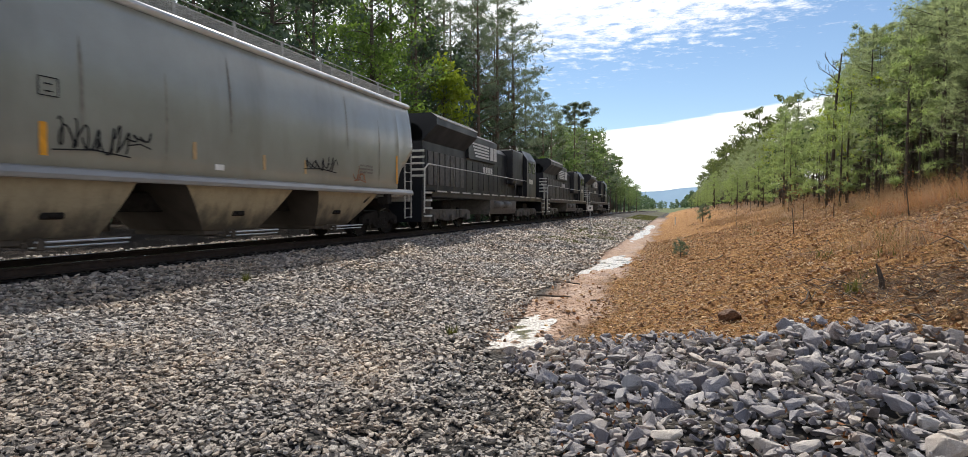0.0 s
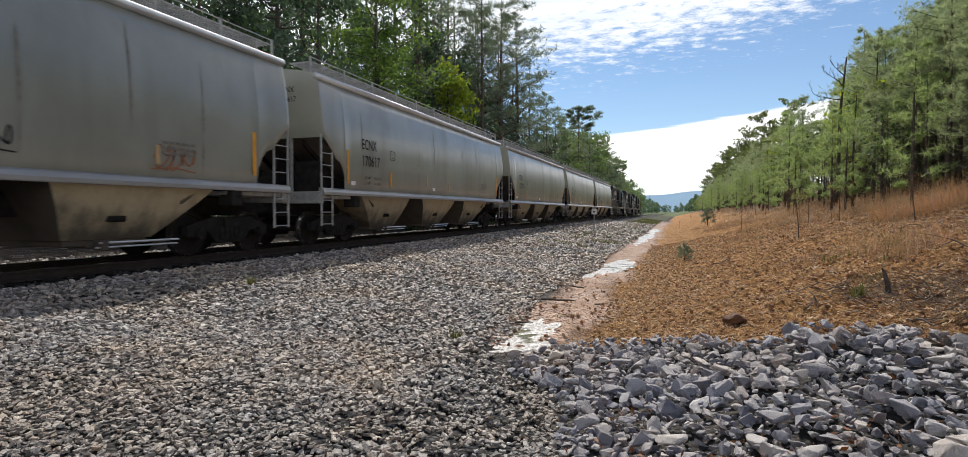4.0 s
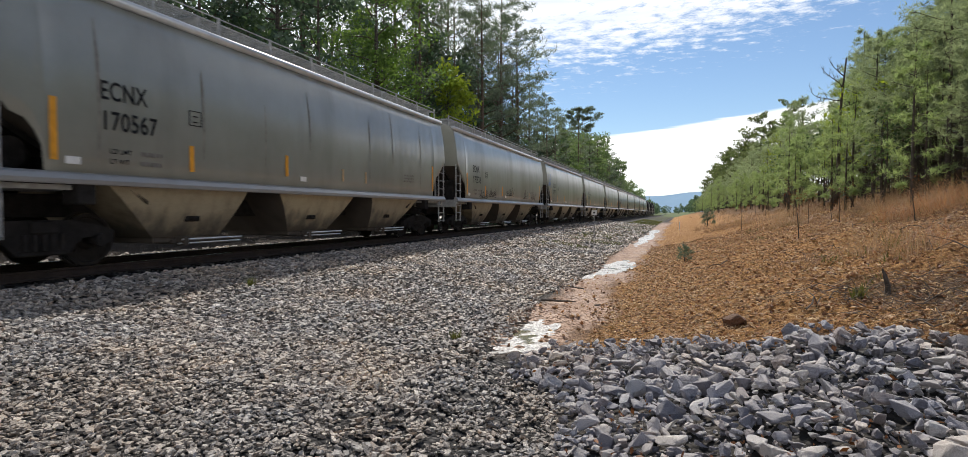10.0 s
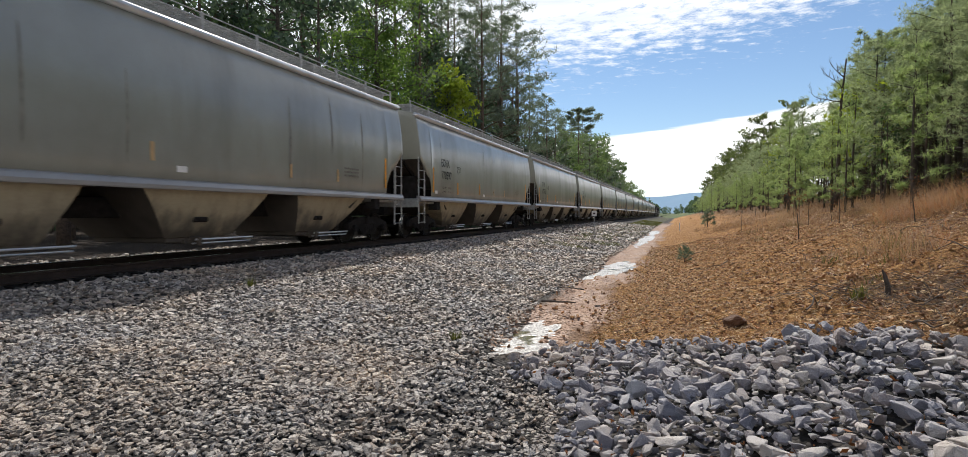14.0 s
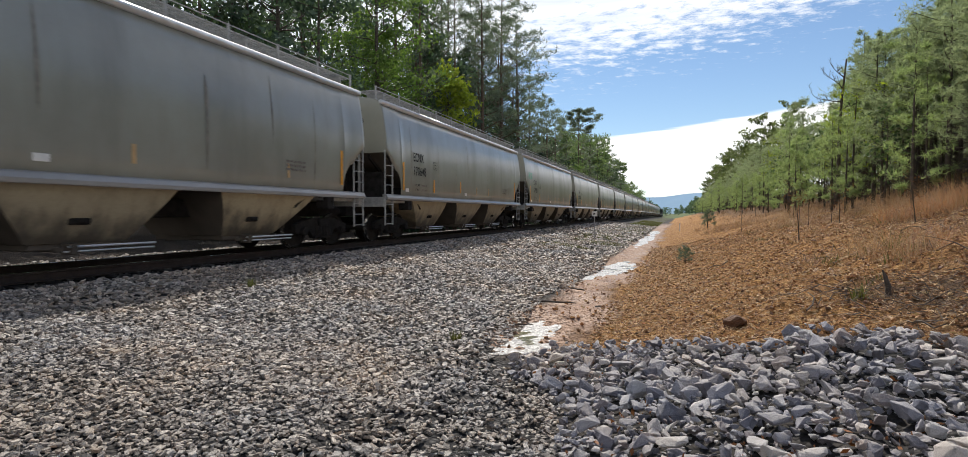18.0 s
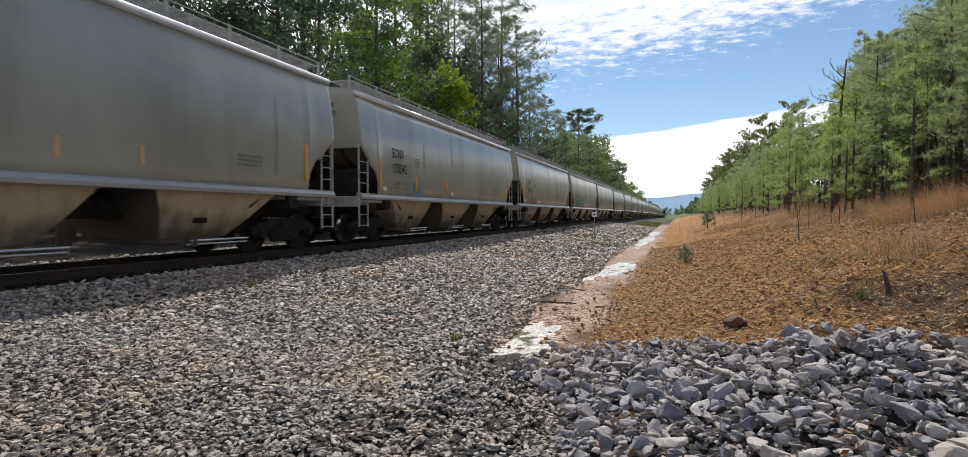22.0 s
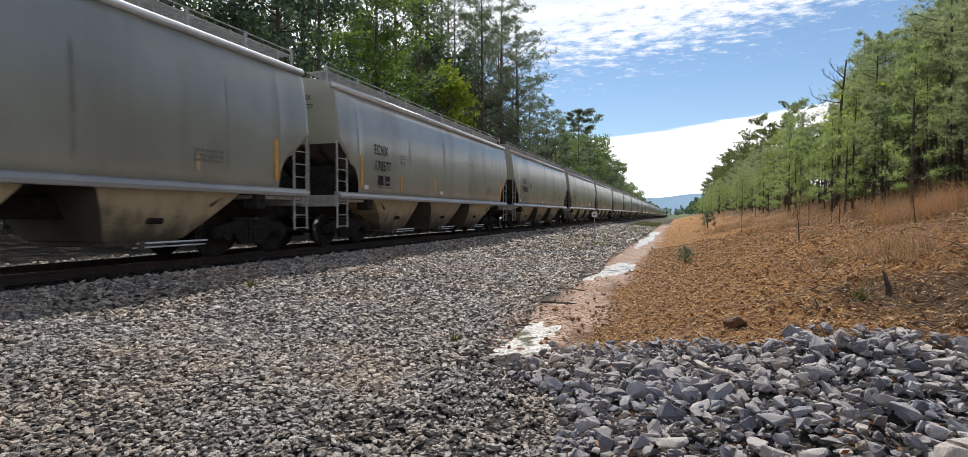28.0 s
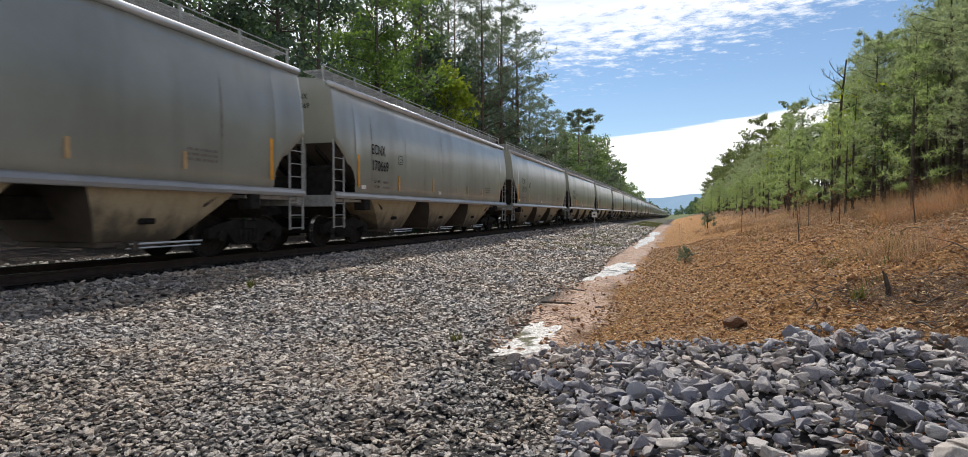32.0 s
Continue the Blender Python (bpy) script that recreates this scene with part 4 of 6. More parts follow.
def tag_mesh(kind, y, z, w, h, colour, seed):
    r = random.Random(seed)
    b = MB()
    x = side_x(z + h / 2) + 0.012
    if kind in ("block", "word") and w > 0.9:
        # a sprayed word, as layers of flat paint
        layers = (("word", 0.0),) if kind == "word" else (("outline", 0.0), ("shade", 0.002), ("fill", 0.004))
        for name, lift in layers:
            me = SPRAY[name]
            co = np.array([q.co[:] for q in me.vertices])
            box = np.array([q.co[:] for q in SPRAY["word" if kind == "word" else "outline"].vertices])
            x0, x1, y0, y1 = box[:, 0].min(), box[:, 0].max(), box[:, 1].min(), box[:, 1].max()
            squash = 0.05 if name == "fill" else 0.0
            v = [(x + lift, y + (a - x0) / (x1 - x0) * w, z + (squash + (1 - squash) * (q - y0) / (y1 - y0)) * h) for a, q, _ in co]
            b.add(v, [tuple(g.vertices) for g in me.polygons], me.materials[0])
    elif kind == "block":
        for i in range(2):
            b.box(x, x + 0.003, y + i * w * 0.55, y + i * w * 0.55 + w * 0.4, z, z + h, M["black"])
    elif kind == "spiral":
        stroke(b, [(y + w * (0.5 + 0.5 * (1 - k / 26) * math.cos(k * 0.55)), z + h * (0.5 + 0.5 * (1 - k / 26) * math.sin(k * 0.55))) for k in range(24)], 0.04, x, M[colour])
    elif kind == "blob":
        b.prism([(y + w * (0.5 + 0.5 * math.cos(a * 0.628) * r.uniform(0.7, 1.0)), z + h * (0.5 + 0.5 * math.sin(a * 0.628) * r.uniform(0.7, 1.0))) for a in range(10)], "x", x - 0.004, x, M[colour])
    else:
        n = max(2, int(w / 0.24))
        for i in range(n):
            stroke(b, curve_pts(r, y + w * i / n, z + r.uniform(-0.05, 0.08), w / n * 1.15, h * r.uniform(0.75, 1.0), 22), 0.03 if colour in ("black", "rust", "faded") else 0.05, x + 0.0005 * i, M[colour])
        stroke(b, [(y - 0.05, z - 0.03), (y + w * 0.5, z + 0.02), (y + w * 1.05, z - 0.05)], 0.024, x, M[colour])
    return b.mesh("graffiti", M["black"])


def make_hopper(number, tags, seed):
    r = random.Random(seed)
    car = tagged(new("hopper_car"), "", "railroad car", "hopper cars of the train")
    H = HALF
    for body in (HB, HB_FLIP):
        part("side_sheet", body["side"], car)
        part("roof_edge", body["edge"], car, "bright rounded roof edge")
        part("end_sheet", body["end"], car)
        part("slope_sheet", body["slope"], car, "grimy brown sloping end sheet")
        part("bulkhead", body["bulkhead"], car)
        part("web", body["web"], car)
        for x in (-0.9, -0.3, 0.3, 0.9):
            part("rib", HB["rib"], car, "", (x, 0, 0)).rotation_euler = (0, 0, 0 if body is HB else math.pi)
        part("air_reservoir", body["reservoir"], car)
        part("brake_box", body["brake_box"], car)
        part("end_post", body["end_post"], car, "", (0.55 if body is HB else -0.55, 0, 0))
        part("side_sill", body["sill"], car)
        part("end_sill", body["end_sill"], car)
    part("roof", HB["roof"], car)
    part("centre_sill", HB["centre_sill"], car)
    for y, kind, turn in ((-4.37, "end_bay", True), (0.0, "bay", False), (4.37, "end_bay", False)):
        bay = part("bay", HB_FLIP["end_bay"] if turn else HB[kind], car, "tan hopper bay streaked with black grime", (0, y, 0))
        shift = 0.0 if kind == "bay" else 0.38 if turn else -0.38
        part("outlet_gate", HB["gate"], bay, "", (0, shift, 0))
        part("gate_shaft", HB["shaft"], bay, "bright steel gate shaft", (0, shift + r.uniform(-0.05, 0.05), 0))
        part("vibrator_bracket", HB["vibrator"], bay, "", (0.0, shift + r.uniform(-0.1, 0.1), 0))
    for y in (-H + 1.72, H - 1.72):
        part("jacking_pad", HB["pad"], car, "", (0, y, 0))
        part("jacking_pad", HB_FLIP["pad"], car, "", (0, y, 0))
    for (outer, inner, rung), y in ((LADDERS[0], -H), (LADDERS[1], H)):
        ladder = part("ladder", outer, car, "grey steel corner ladder", (0, y, 0))
        part("ladder_rail", inner, ladder)
        for i in range(LADDER_N):
            part("rung", rung, ladder, "", (0, 0, LADDER_Z0 + 0.05 + i * (LADDER_Z1 - 0.55 - LADDER_Z0) / (LADDER_N - 1)))
    for y in (-5.6, -1.9, 1.9, 5.6):
        part("hatch", HATCH, car, "", (0, y, 0))
    part("running_board", GRATE, car, "open steel grating along the roof")
    part("edge_rail", EDGE_RAIL, car)
    for i in range(11):
        part("rail_post", POST, car, "", (0, -H + 0.08 + (2 * H - 0.16) * i / 10, 0))
    for i in range(5):
        part("bracket", BRACKET, car, "", (0, -H + 0.6 + (2 * H - 1.2) * i / 4, 0))
    for y, turn in ((H + 0.13, 0), (-H - 0.13, math.pi)):
        part("coupler", COUPLER, car, "", (0, y, 0)).rotation_euler = (0, 0, turn)
    # trucks and wheels
    sets = []
    for y in (-H + 1.38, H - 1.38):
        tr = part("truck", BOLSTER, car, "grimy black three-piece truck", (0, y, RAIL_Z))
        part("side_frame", SIDE_FRAME, tr)
        part("side_frame", SIDE_FRAME_FAR, tr)
        for q in (-0.89, 0.89):
            sets.append(part("wheelset", WHEELSET, tr, "", (0, q, 0.457)))
    # markings on the side towards the road
    def on_side(name, me, y, z, label=""):
        return part(name, me, car, label, (side_x(z) + 0.012, -H + y, z))
    on_side("orange_stripe", STRIPE, 1.2, 2.08)
    on_side("orange_stripe", STRIPE, 2 * H - 1.22, 2.08)
    on_side("orange_stripe", STRIPE_SHORT, 3.78, 1.84)
    on_side("orange_stripe", STRIPE_SHORT if r.random() < 0.6 else STRIPE_FAINT, 6.6, 1.92)
    for y in (8.85, 10.4, 12.6):
        if r.random() < 0.7:
            on_side("faded_stripe", STRIPE_FAINT, y + r.uniform(-0.3, 0.3), 1.84)
    on_side("plate", PLATE, 7.25, 1.64, "small white plate")
    on_side("plate", PLATE, 1.50, 1.62, "small white plate")
    on_side("plate", PLATE_DARK, 2 * H - 3.3, 1.32, "dark plate on the sill")
    on_side("placard_frame", PLACARD, 3.86, 2.62)
    on_side("fine_print", PRINT, 2.68, 1.86)
    for me, z in zip(LOAD_WORDS, (1.785, 1.615)):
        part("lettering", me, car).matrix_local = Matrix.Translation((side_x(1.8) + 0.016, -H + 2.1, z)) @ SIDE_TURN
    on_side("fine_print", PRINT_B, 2 * H - 3.6, 2.1)
    part("fine_print", PRINT_END, car, "", (-0.2, -H - 0.003, 3.15)).rotation_euler = (0, 0, -math.pi / 2)
    for y, z0, z1 in SEAMS:
        if r.random() < 0.75:
            b = MB()
            zs = [z0 + (z1 - z0) * i / 6 + r.uniform(-0.1, 0.1) for i in range(7)]
            ws = [r.uniform(0.012, 0.035) for _ in zs]
            ws[0] = ws[-1] = 0.006
            v = []
            for z, w in zip(zs, ws):
                v += [(side_x(z) + 0.009, -w, z), (side_x(z) + 0.009, w, z)]
            b.add(v, [(2 * i, 2 * i + 1, 2 * i + 3, 2 * i + 2) for i in range(6)])
            part("grime_streak", b.mesh("grime_streak", M["seam"]), car, "", (0, -H + y + r.uniform(-0.25, 0.25), 0))
    big, small = (BIG[number], SMALL[number]) if number else (NUMBER_BARS, NUMBER_BARS_SMALL)
    for me, z in ((OWNER, 2.66), (big, 2.17)):
        o = part("lettering", me, car)
        o.matrix_local = Matrix.Translation((side_x(2.6) + 0.018, -H + 1.93, z)) @ Matrix.Rotation(-0.035 if z > 2.5 else 0, 4, 'Y') @ SIDE_TURN
    for me, z in ((OWNER_SMALL, 4.02), (small, 3.76)):
        o = part("lettering", me, car)
        o.matrix_local = Matrix.Translation((0.2, -H - 0.004, z)) @ END_TURN
    for i, (kind, y, z, w, h, colour) in enumerate(tags):
        part("graffiti", tag_mesh(kind, -H + y, z, w, h, colour, seed * 10 + i), car)
    words = "weathered grey covered hopper car with three tan bays"
    if any(q[5] == "green" for q in tags):
        words = "weathered grey covered hopper car with green painted graffiti"
    elif any(q[5] == "blue" for q in tags):
        words = "weathered grey covered hopper car with a blue spray scrawl"
    elif any(q[5] == "black" for q in tags):
        words = "weathered grey covered hopper car with black graffiti tags"
    tagged(car, words)
    return car, sets


HOPPERS = [make_hopper(n, t, 100 + i) for i, (n, t) in enumerate(CARS)]
LOCO_PITCH = 22.3


def loco_meshes():
    """A six-axle road locomotive, nose towards +y; the parts as (name, mesh, label)."""
    out = []
    L = 10.6
    b = MB().box(-1.45, 1.45, -L, L, 1.20, 1.45, None, 0.03).box(-1.52, 1.52, -L + 1.0, L - 1.0, 1.42, 1.50)
    out.append(("frame", b.mesh("frame", M["loco"]), ""))
    b = MB()
    for i in range(13):
        y = -L + 1.2 + i * 1.44
        b.box(1.522, 1.545, y, y + 1.0, 1.43, 1.49)
    out.append(("sill_stripe", b.mesh("sill_stripe", M["loco_white"]), "white stripe along the walkway edge"))
    tank = [(-1.35, 0.45), (1.35, 0.45), (1.45, 0.7), (1.45, 1.2), (-1.45, 1.2), (-1.45, 0.7)]
    out.append(("fuel_tank", MB().prism(tank, "y", -2.2, 2.9).mesh("fuel_tank", M["loco_grey"]), "grey-black fuel tank"))
    for y in (-1.6, 0.0):
        out.append(("air_tank", MB().tube([(1.40, y, 0.95), (1.40, y + 1.5, 0.95)], 0.2, None, 14).mesh("air_tank", M["loco_grey"], True), ""))
    hood = [(-0.92, 1.45), (0.92, 1.45), (0.92, 3.9), (0.6, 4.2), (-0.6, 4.2), (-0.92, 3.9)]
    out.append(("hood", MB().prism(hood, "y", -L + 1.1, 5.4).mesh("hood", M["loco"]), "black long hood"))
    wing = [(-1.55, 4.12), (-0.92, 3.5), (0.92, 3.5), (1.55, 4.12), (1.55, 4.42), (1.3, 4.6), (-1.3, 4.6), (-1.55, 4.42)]
    out.append(("radiator", MB().prism(wing, "y", -L + 1.1, -4.6).mesh("radiator", M["loco"]), "overhanging radiator section"))
    out.append(("wing_edge", MB().box(1.552, 1.57, -L + 1.1, -4.6, 4.38, 4.43, None, 0.004).mesh("wing_edge", M["loco_white"]), "bright edge of the radiator wing"))
    for x in (0.8, 1.44):
        out.append(("end_post", MB().box(x - 0.025, x + 0.025, -L + 0.2, -L + 0.26, 1.44, 3.1, None, 0.006).mesh("end_post", M["loco"]), ""))
    for i in range(5):
        out.append(("end_rung", MB().box(0.82, 1.42, -L + 0.2, -L + 0.27, 2.0 + i * 0.24, 2.08 + i * 0.24, None, 0.01).mesh("end_rung", M["loco_white"]), "white-edged rung on the hood's end"))
    out.append(("engine_cover", MB().prism([(-1.05, 3.2), (1.05, 3.2), (1.05, 4.35), (0.7, 4.55), (-0.7, 4.55), (-1.05, 4.35)], "y", -4.4, 0.2).mesh("engine_cover", M["loco"]), ""))
    out.append(("blower_box", MB().box(-1.3, 1.3, 2.6, 5.2, 2.2, 4.3, None, 0.06).mesh("blower_box", M["loco"]), ""))
    for i in range(7):
        y = -9.0 + i * 0.62
        out.append(("grille", MB().box(0.925, 0.95, y, y + 0.5, 1.75, 3.15, None, 0.006).mesh("grille", M["loco_grey"]), ""))
    for i in range(8):
        y = -4.4 + i * 0.86
        out.append(("hood_door", MB().box(0.922, 0.945, y, y + 0.8, 1.7, 3.1, None, 0.008).mesh("hood_door", M["loco"]), ""))
    cab = [(-1.5, 1.45), (1.5, 1.45), (1.5, 3.9), (1.1, 4.5), (-1.1, 4.5), (-1.5, 3.9)]
    out.append(("cab", MB().prism(cab, "y", 5.4, 7.9).mesh("cab", M["loco"]), "black crew cab"))
    for y in (5.75, 6.75):
        out.append(("cab_window", MB().box(1.505, 1.515, y, y + 0.75, 3.05, 3.75, None, 0.004).mesh("cab_window", M["glass"]), "dark glass side window"))
    nose = [(7.9, 1.45), (9.4, 1.45), (9.4, 2.9), (8.0, 3.35), (7.9, 3.35)]
    out.append(("nose", MB().prism(nose, "x", -0.95, 0.95).mesh("nose", M["loco"]), ""))
    for s in (-1, 1):
        b = MB()
        b.prism([(-L - 0.15, 0.25), (-L + 0.5, 0.25), (-L + 0.9, 1.45), (-L - 0.15, 1.45)], "x", -1.45, 1.45)
        if s == 1:
            b2 = MB()
            b2.v, b2.f, b2.k, b2.mats = [(-x, -y, z) for x, y, z in b.v], b.f, b.k, b.mats
            b = b2
        out.append(("pilot", b.mesh("pilot", M["loco"]), "end plate with steps"))
        for i in range(4):
            z = 0.45 + i * 0.3
            y = s * (L - 0.1 + 0.02)
            out.append(("step", MB().box(0.9, 1.58, min(y, y - s * 0.5), max(y, y - s * 0.5), z, z + 0.07, None, 0.01).mesh("step", M["loco_white"]), "white-edged boarding step"))
    for s in (-1, 1):
        b = MB().tube([(1.5, s * L, 0.6), (1.5, s * (L - 0.05), 2.3), (1.5, s * (L - 0.4), 2.5), (1.5, s * (L - 1.0), 2.5)], 0.03, None, 6)
        out.append(("grab_rail", b.mesh("grab_rail", M["loco_white"]), "white grab rail"))
    out.append(("hand_rail", MB().tube([(1.5, -L + 1.0, 2.5), (1.5, 5.2, 2.5)], 0.022, None, 6).mesh("hand_rail", M["loco_white"]), "long walkway hand rail"))
    for i in range(9):
        y = -L + 1.3 + i * 1.7
        out.append(("stanchion", MB().tube([(1.5, y, 1.46), (1.5, y, 2.5)], 0.02, None, 6).mesh("stanchion", M["loco_grey"]), ""))
    # side emblem as plain bars
    b = MB()
    for i in range(5):
        b.box(1.056, 1.06, -3.9 + i * 0.12, -1.2, 3.95 - i * 0.15, 4.04 - i * 0.15)
    b.box(1.056, 1.06, -1.0, -0.45, 3.35, 4.04).box(1.056, 1.06, -0.32, 0.15, 3.35, 4.04)
    for i in range(4):
        b.box(0.952, 0.956, -1.9 + i * 0.42, -1.58 + i * 0.42, 2.65, 2.95)
    out.append(("emblem", b.mesh("emblem", M["loco_white"]), "white emblem of bars"))
    b = MB()
    for i in range(4):
        b.box(1.505, 1.51, 6.0 + i * 0.25, 6.18 + i * 0.25, 2.35, 2.65)
    out.append(("number_bars", b.mesh("number_bars", M["loco_white"]), ""))
    return out


M["glass"] = mat_plain("dark_cab_glass", (0.02, 0.025, 0.03), 0.08, 0.0, 0.6, wear=0.1)
LOCO = loco_meshes()
LOCO_FRAME = MB().prism([(-2.6, 0.40), (-2.6, 0.72), (-2.2, 0.86), (2.2, 0.86), (2.6, 0.72), (2.6, 0.40), (2.1, 0.34), (1.6, 0.52), (0.4, 0.36), (-0.4, 0.36), (-1.6, 0.52), (-2.1, 0.34)], "x", 0.95, 1.12)
for _y in (-1.95, 0.0, 1.95):
    LOCO_FRAME.tube([(1.1, _y, 0.5), (1.24, _y, 0.5)], 0.15, None, 12)
for _y in (-1.2, -0.8, 0.8, 1.2):
    LOCO_FRAME.tube([(1.15, _y, 0.5), (1.15, _y, 0.82)], 0.09, None, 8)
LOCO_FRAME = LOCO_FRAME.mesh("side_frame", M["loco_grey"])
LOCO_FRAME_FAR = mirrored(LOCO_FRAME, "side_frame")
LOCO_BOLSTER = MB().box(-0.95, 0.95, -0.5, 0.5, 0.6, 1.2, None, 0.03).mesh("truck", M["truck"])


def make_loco():
    lo = tagged(new("locomotive"), "black diesel freight locomotive with white stripes and hand rails", "locomotive", "locomotives of the train")
    sets = []
    for name, me, label in LOCO:
        part(name, me, lo, label)
    for y in (-7.0, 7.0):
        tr = part("truck", LOCO_BOLSTER, lo, "three-axle truck", (0, y, RAIL_Z))
        part("side_frame", LOCO_FRAME, tr)
        part("side_frame", LOCO_FRAME_FAR, tr)
        for q in (-1.95, 0.0, 1.95):
            sets.append(part("wheelset", WHEELSET, tr, "", (0, q, 0.457)))
    for y, t in ((L_COUP, 0), (-L_COUP, math.pi)):
        part("coupler", COUPLER, lo, "", (0, y, 0)).rotation_euler = (0, 0, t)
    return lo, sets


L_COUP = 10.45
LOCOS = [make_loco() for _ in range(3)]


def rear(t):
    """How far along the track the first hopper's rear end stands at t seconds."""
    return sum(k * t ** i for i, k in enumerate(RUN))


def stand(y, turn=0):
    """The pose of a vehicle whose middle is at y along the track."""
    z = float(track_z(y))
    rise = math.degrees(math.atan2(float(track_z(y + 6)) - float(track_z(y - 6)), 12))
    return pose(TRACK_X, y, z, rise, 0, 0) @ pose(0, 0, 0, 0, 0, turn)


def motions():
    times = [i * 1.0 for i in range(33)]

    def run(thing, offset, turn=0):
        walk(thing, [(t, stand(rear(t) + HALF + offset, turn)) for t in times])

    def roll(sets, offset, radius, sign=1):
        """Wheels turn, axle by axle, while their car is near enough to tell."""
        for k, w in enumerate(sets):
            inside = [t / FPS for t in range(0, 32 * FPS + 1) if -4 < rear(t / FPS) + HALF + offset < 32]
            base = w.location.copy()
            if len(inside) < 3:
                continue
            rows, a, last = [], k * 31.0, None
            for t in inside:
                if last is not None:
                    a -= sign * min(86.0, math.degrees((rear(t) - rear(last)) / radius))
                last = t
                rows.append((t, pose(*base, a, 0, 0)))
            if rows[0][0] > 0:
                rows.insert(0, (0.0, rows[0][1]))
            if rows[-1][0] < 32:
                rows.append((32.0, rows[-1][1]))
            walk(w, rows)

    for i, (car, sets) in enumerate(HOPPERS):
        run(car, -i * PITCH)
        roll(sets, -i * PITCH, 0.457)
    front = PITCH / 2 + LOCO_PITCH / 2
    for i, (lo, sets) in enumerate(LOCOS):
        run(lo, front + i * LOCO_PITCH)
        roll(sets, front + i * LOCO_PITCH, 0.457)


# where the first hopper's rear end runs: metres along the track as a curve of the seconds
RUN = (2.194451, 15.8411, 0.03307574, 0.001079418, -4.735174e-05, 5.141979e-07)

# ---- trees ----


def quads_from(centres, ax, ay, mat, name):
    """Leaves: one rhombus each, spanned by two half axes."""
    c, ax, ay = (np.asarray(q, dtype=np.float32) for q in (centres, ax, ay))
    v = np.stack([c - ax, c - ay * 0.9, c + ax, c + ay], 1).reshape(-1, 3)
    f = np.arange(len(v)).reshape(-1, 4)
    return fast_mesh(name, v, f, mat)


def rand_dirs(r, n):
    d = r.normal(size=(n, 3))
    return d / np.linalg.norm(d, axis=1, keepdims=True)


def limb_path(r, p, d, length, bend, up, n=4):
    """A crooked limb from p along d."""
    pts = [Vector(p)]
    d = Vector(d).normalized()
    for i in range(n):
        d = (d + Vector(r.uniform(-bend, bend, 3)) + Vector((0, 0, up))).normalized()
        pts.append(pts[-1] + d * length / n)
    return pts


def broadleaf(seed, h, crown0, spread, leaves, size, mat, bark, name):
    """A tall forest tree: trunk, limbs, and leaves in loose clumps."""
    r = np.random.RandomState(seed)
    b = MB()
    lean = r.uniform(-0.02, 0.02, 2)
    trunk = [(lean[0] * h * t + 0.15 * math.sin(3 * t + seed), lean[1] * h * t, h * t - (0.4 if t == 0 else 0)) for t in np.linspace(0, 0.96, 8)]
    r0 = 0.011 * h + 0.03 * min(1, h / 9) ** 2
    b.tube(trunk, [r0 * (1 - 0.85 * i / 7) for i in range(8)], None, 8)
    clumps = []
    for i in range(int(16 + h * 0.6)):
        t = r.uniform(crown0, 0.97)
        k = (t - crown0) / (1 - crown0)
        ln = spread * (0.45 + 0.75 * math.sin(math.pi * min(1, 0.18 + 0.8 * k))) * r.uniform(0.55, 1.1)
        a = r.uniform(0, 6.283)
        q = min(t / 0.96, 0.999) * 7
        p = Vector(trunk[int(q)]).lerp(Vector(trunk[int(q) + 1]), q - int(q))
        pts = limb_path(r, p, (math.cos(a), math.sin(a), r.uniform(0.1, 0.7)), ln, 0.25, 0.05)
        rr = r0 * 0.35 * (1 - 0.6 * k)
        o = len(b.v)
        b.tube(pts, [rr, rr * 0.75, rr * 0.5, rr * 0.3, rr * 0.12], None, 3, False)
        b.join(o, 64)
        for q in (2, 3, 4):
            clumps.append((pts[q], 0.28 * ln + 0.35))
    n = leaves
    idx = r.randint(0, len(clumps), n)
    cen = np.array([clumps[i][0][:] for i in idx])
    rad = np.array([clumps[i][1] for i in idx])
    dd = rand_dirs(r, n) * (r.uniform(0.1, 1, (n, 1)) ** 0.5) * rad[:, None] * np.array([1, 1, 0.62])
    ax = rand_dirs(r, n) * (size * r.uniform(0.6, 1.3, (n, 1)))
    ay = np.cross(ax, rand_dirs(r, n)) * 0.7
    crown = quads_from(cen + dd, ax, ay, mat, "crown")
    return b.mesh("trunk", bark, True), crown, name


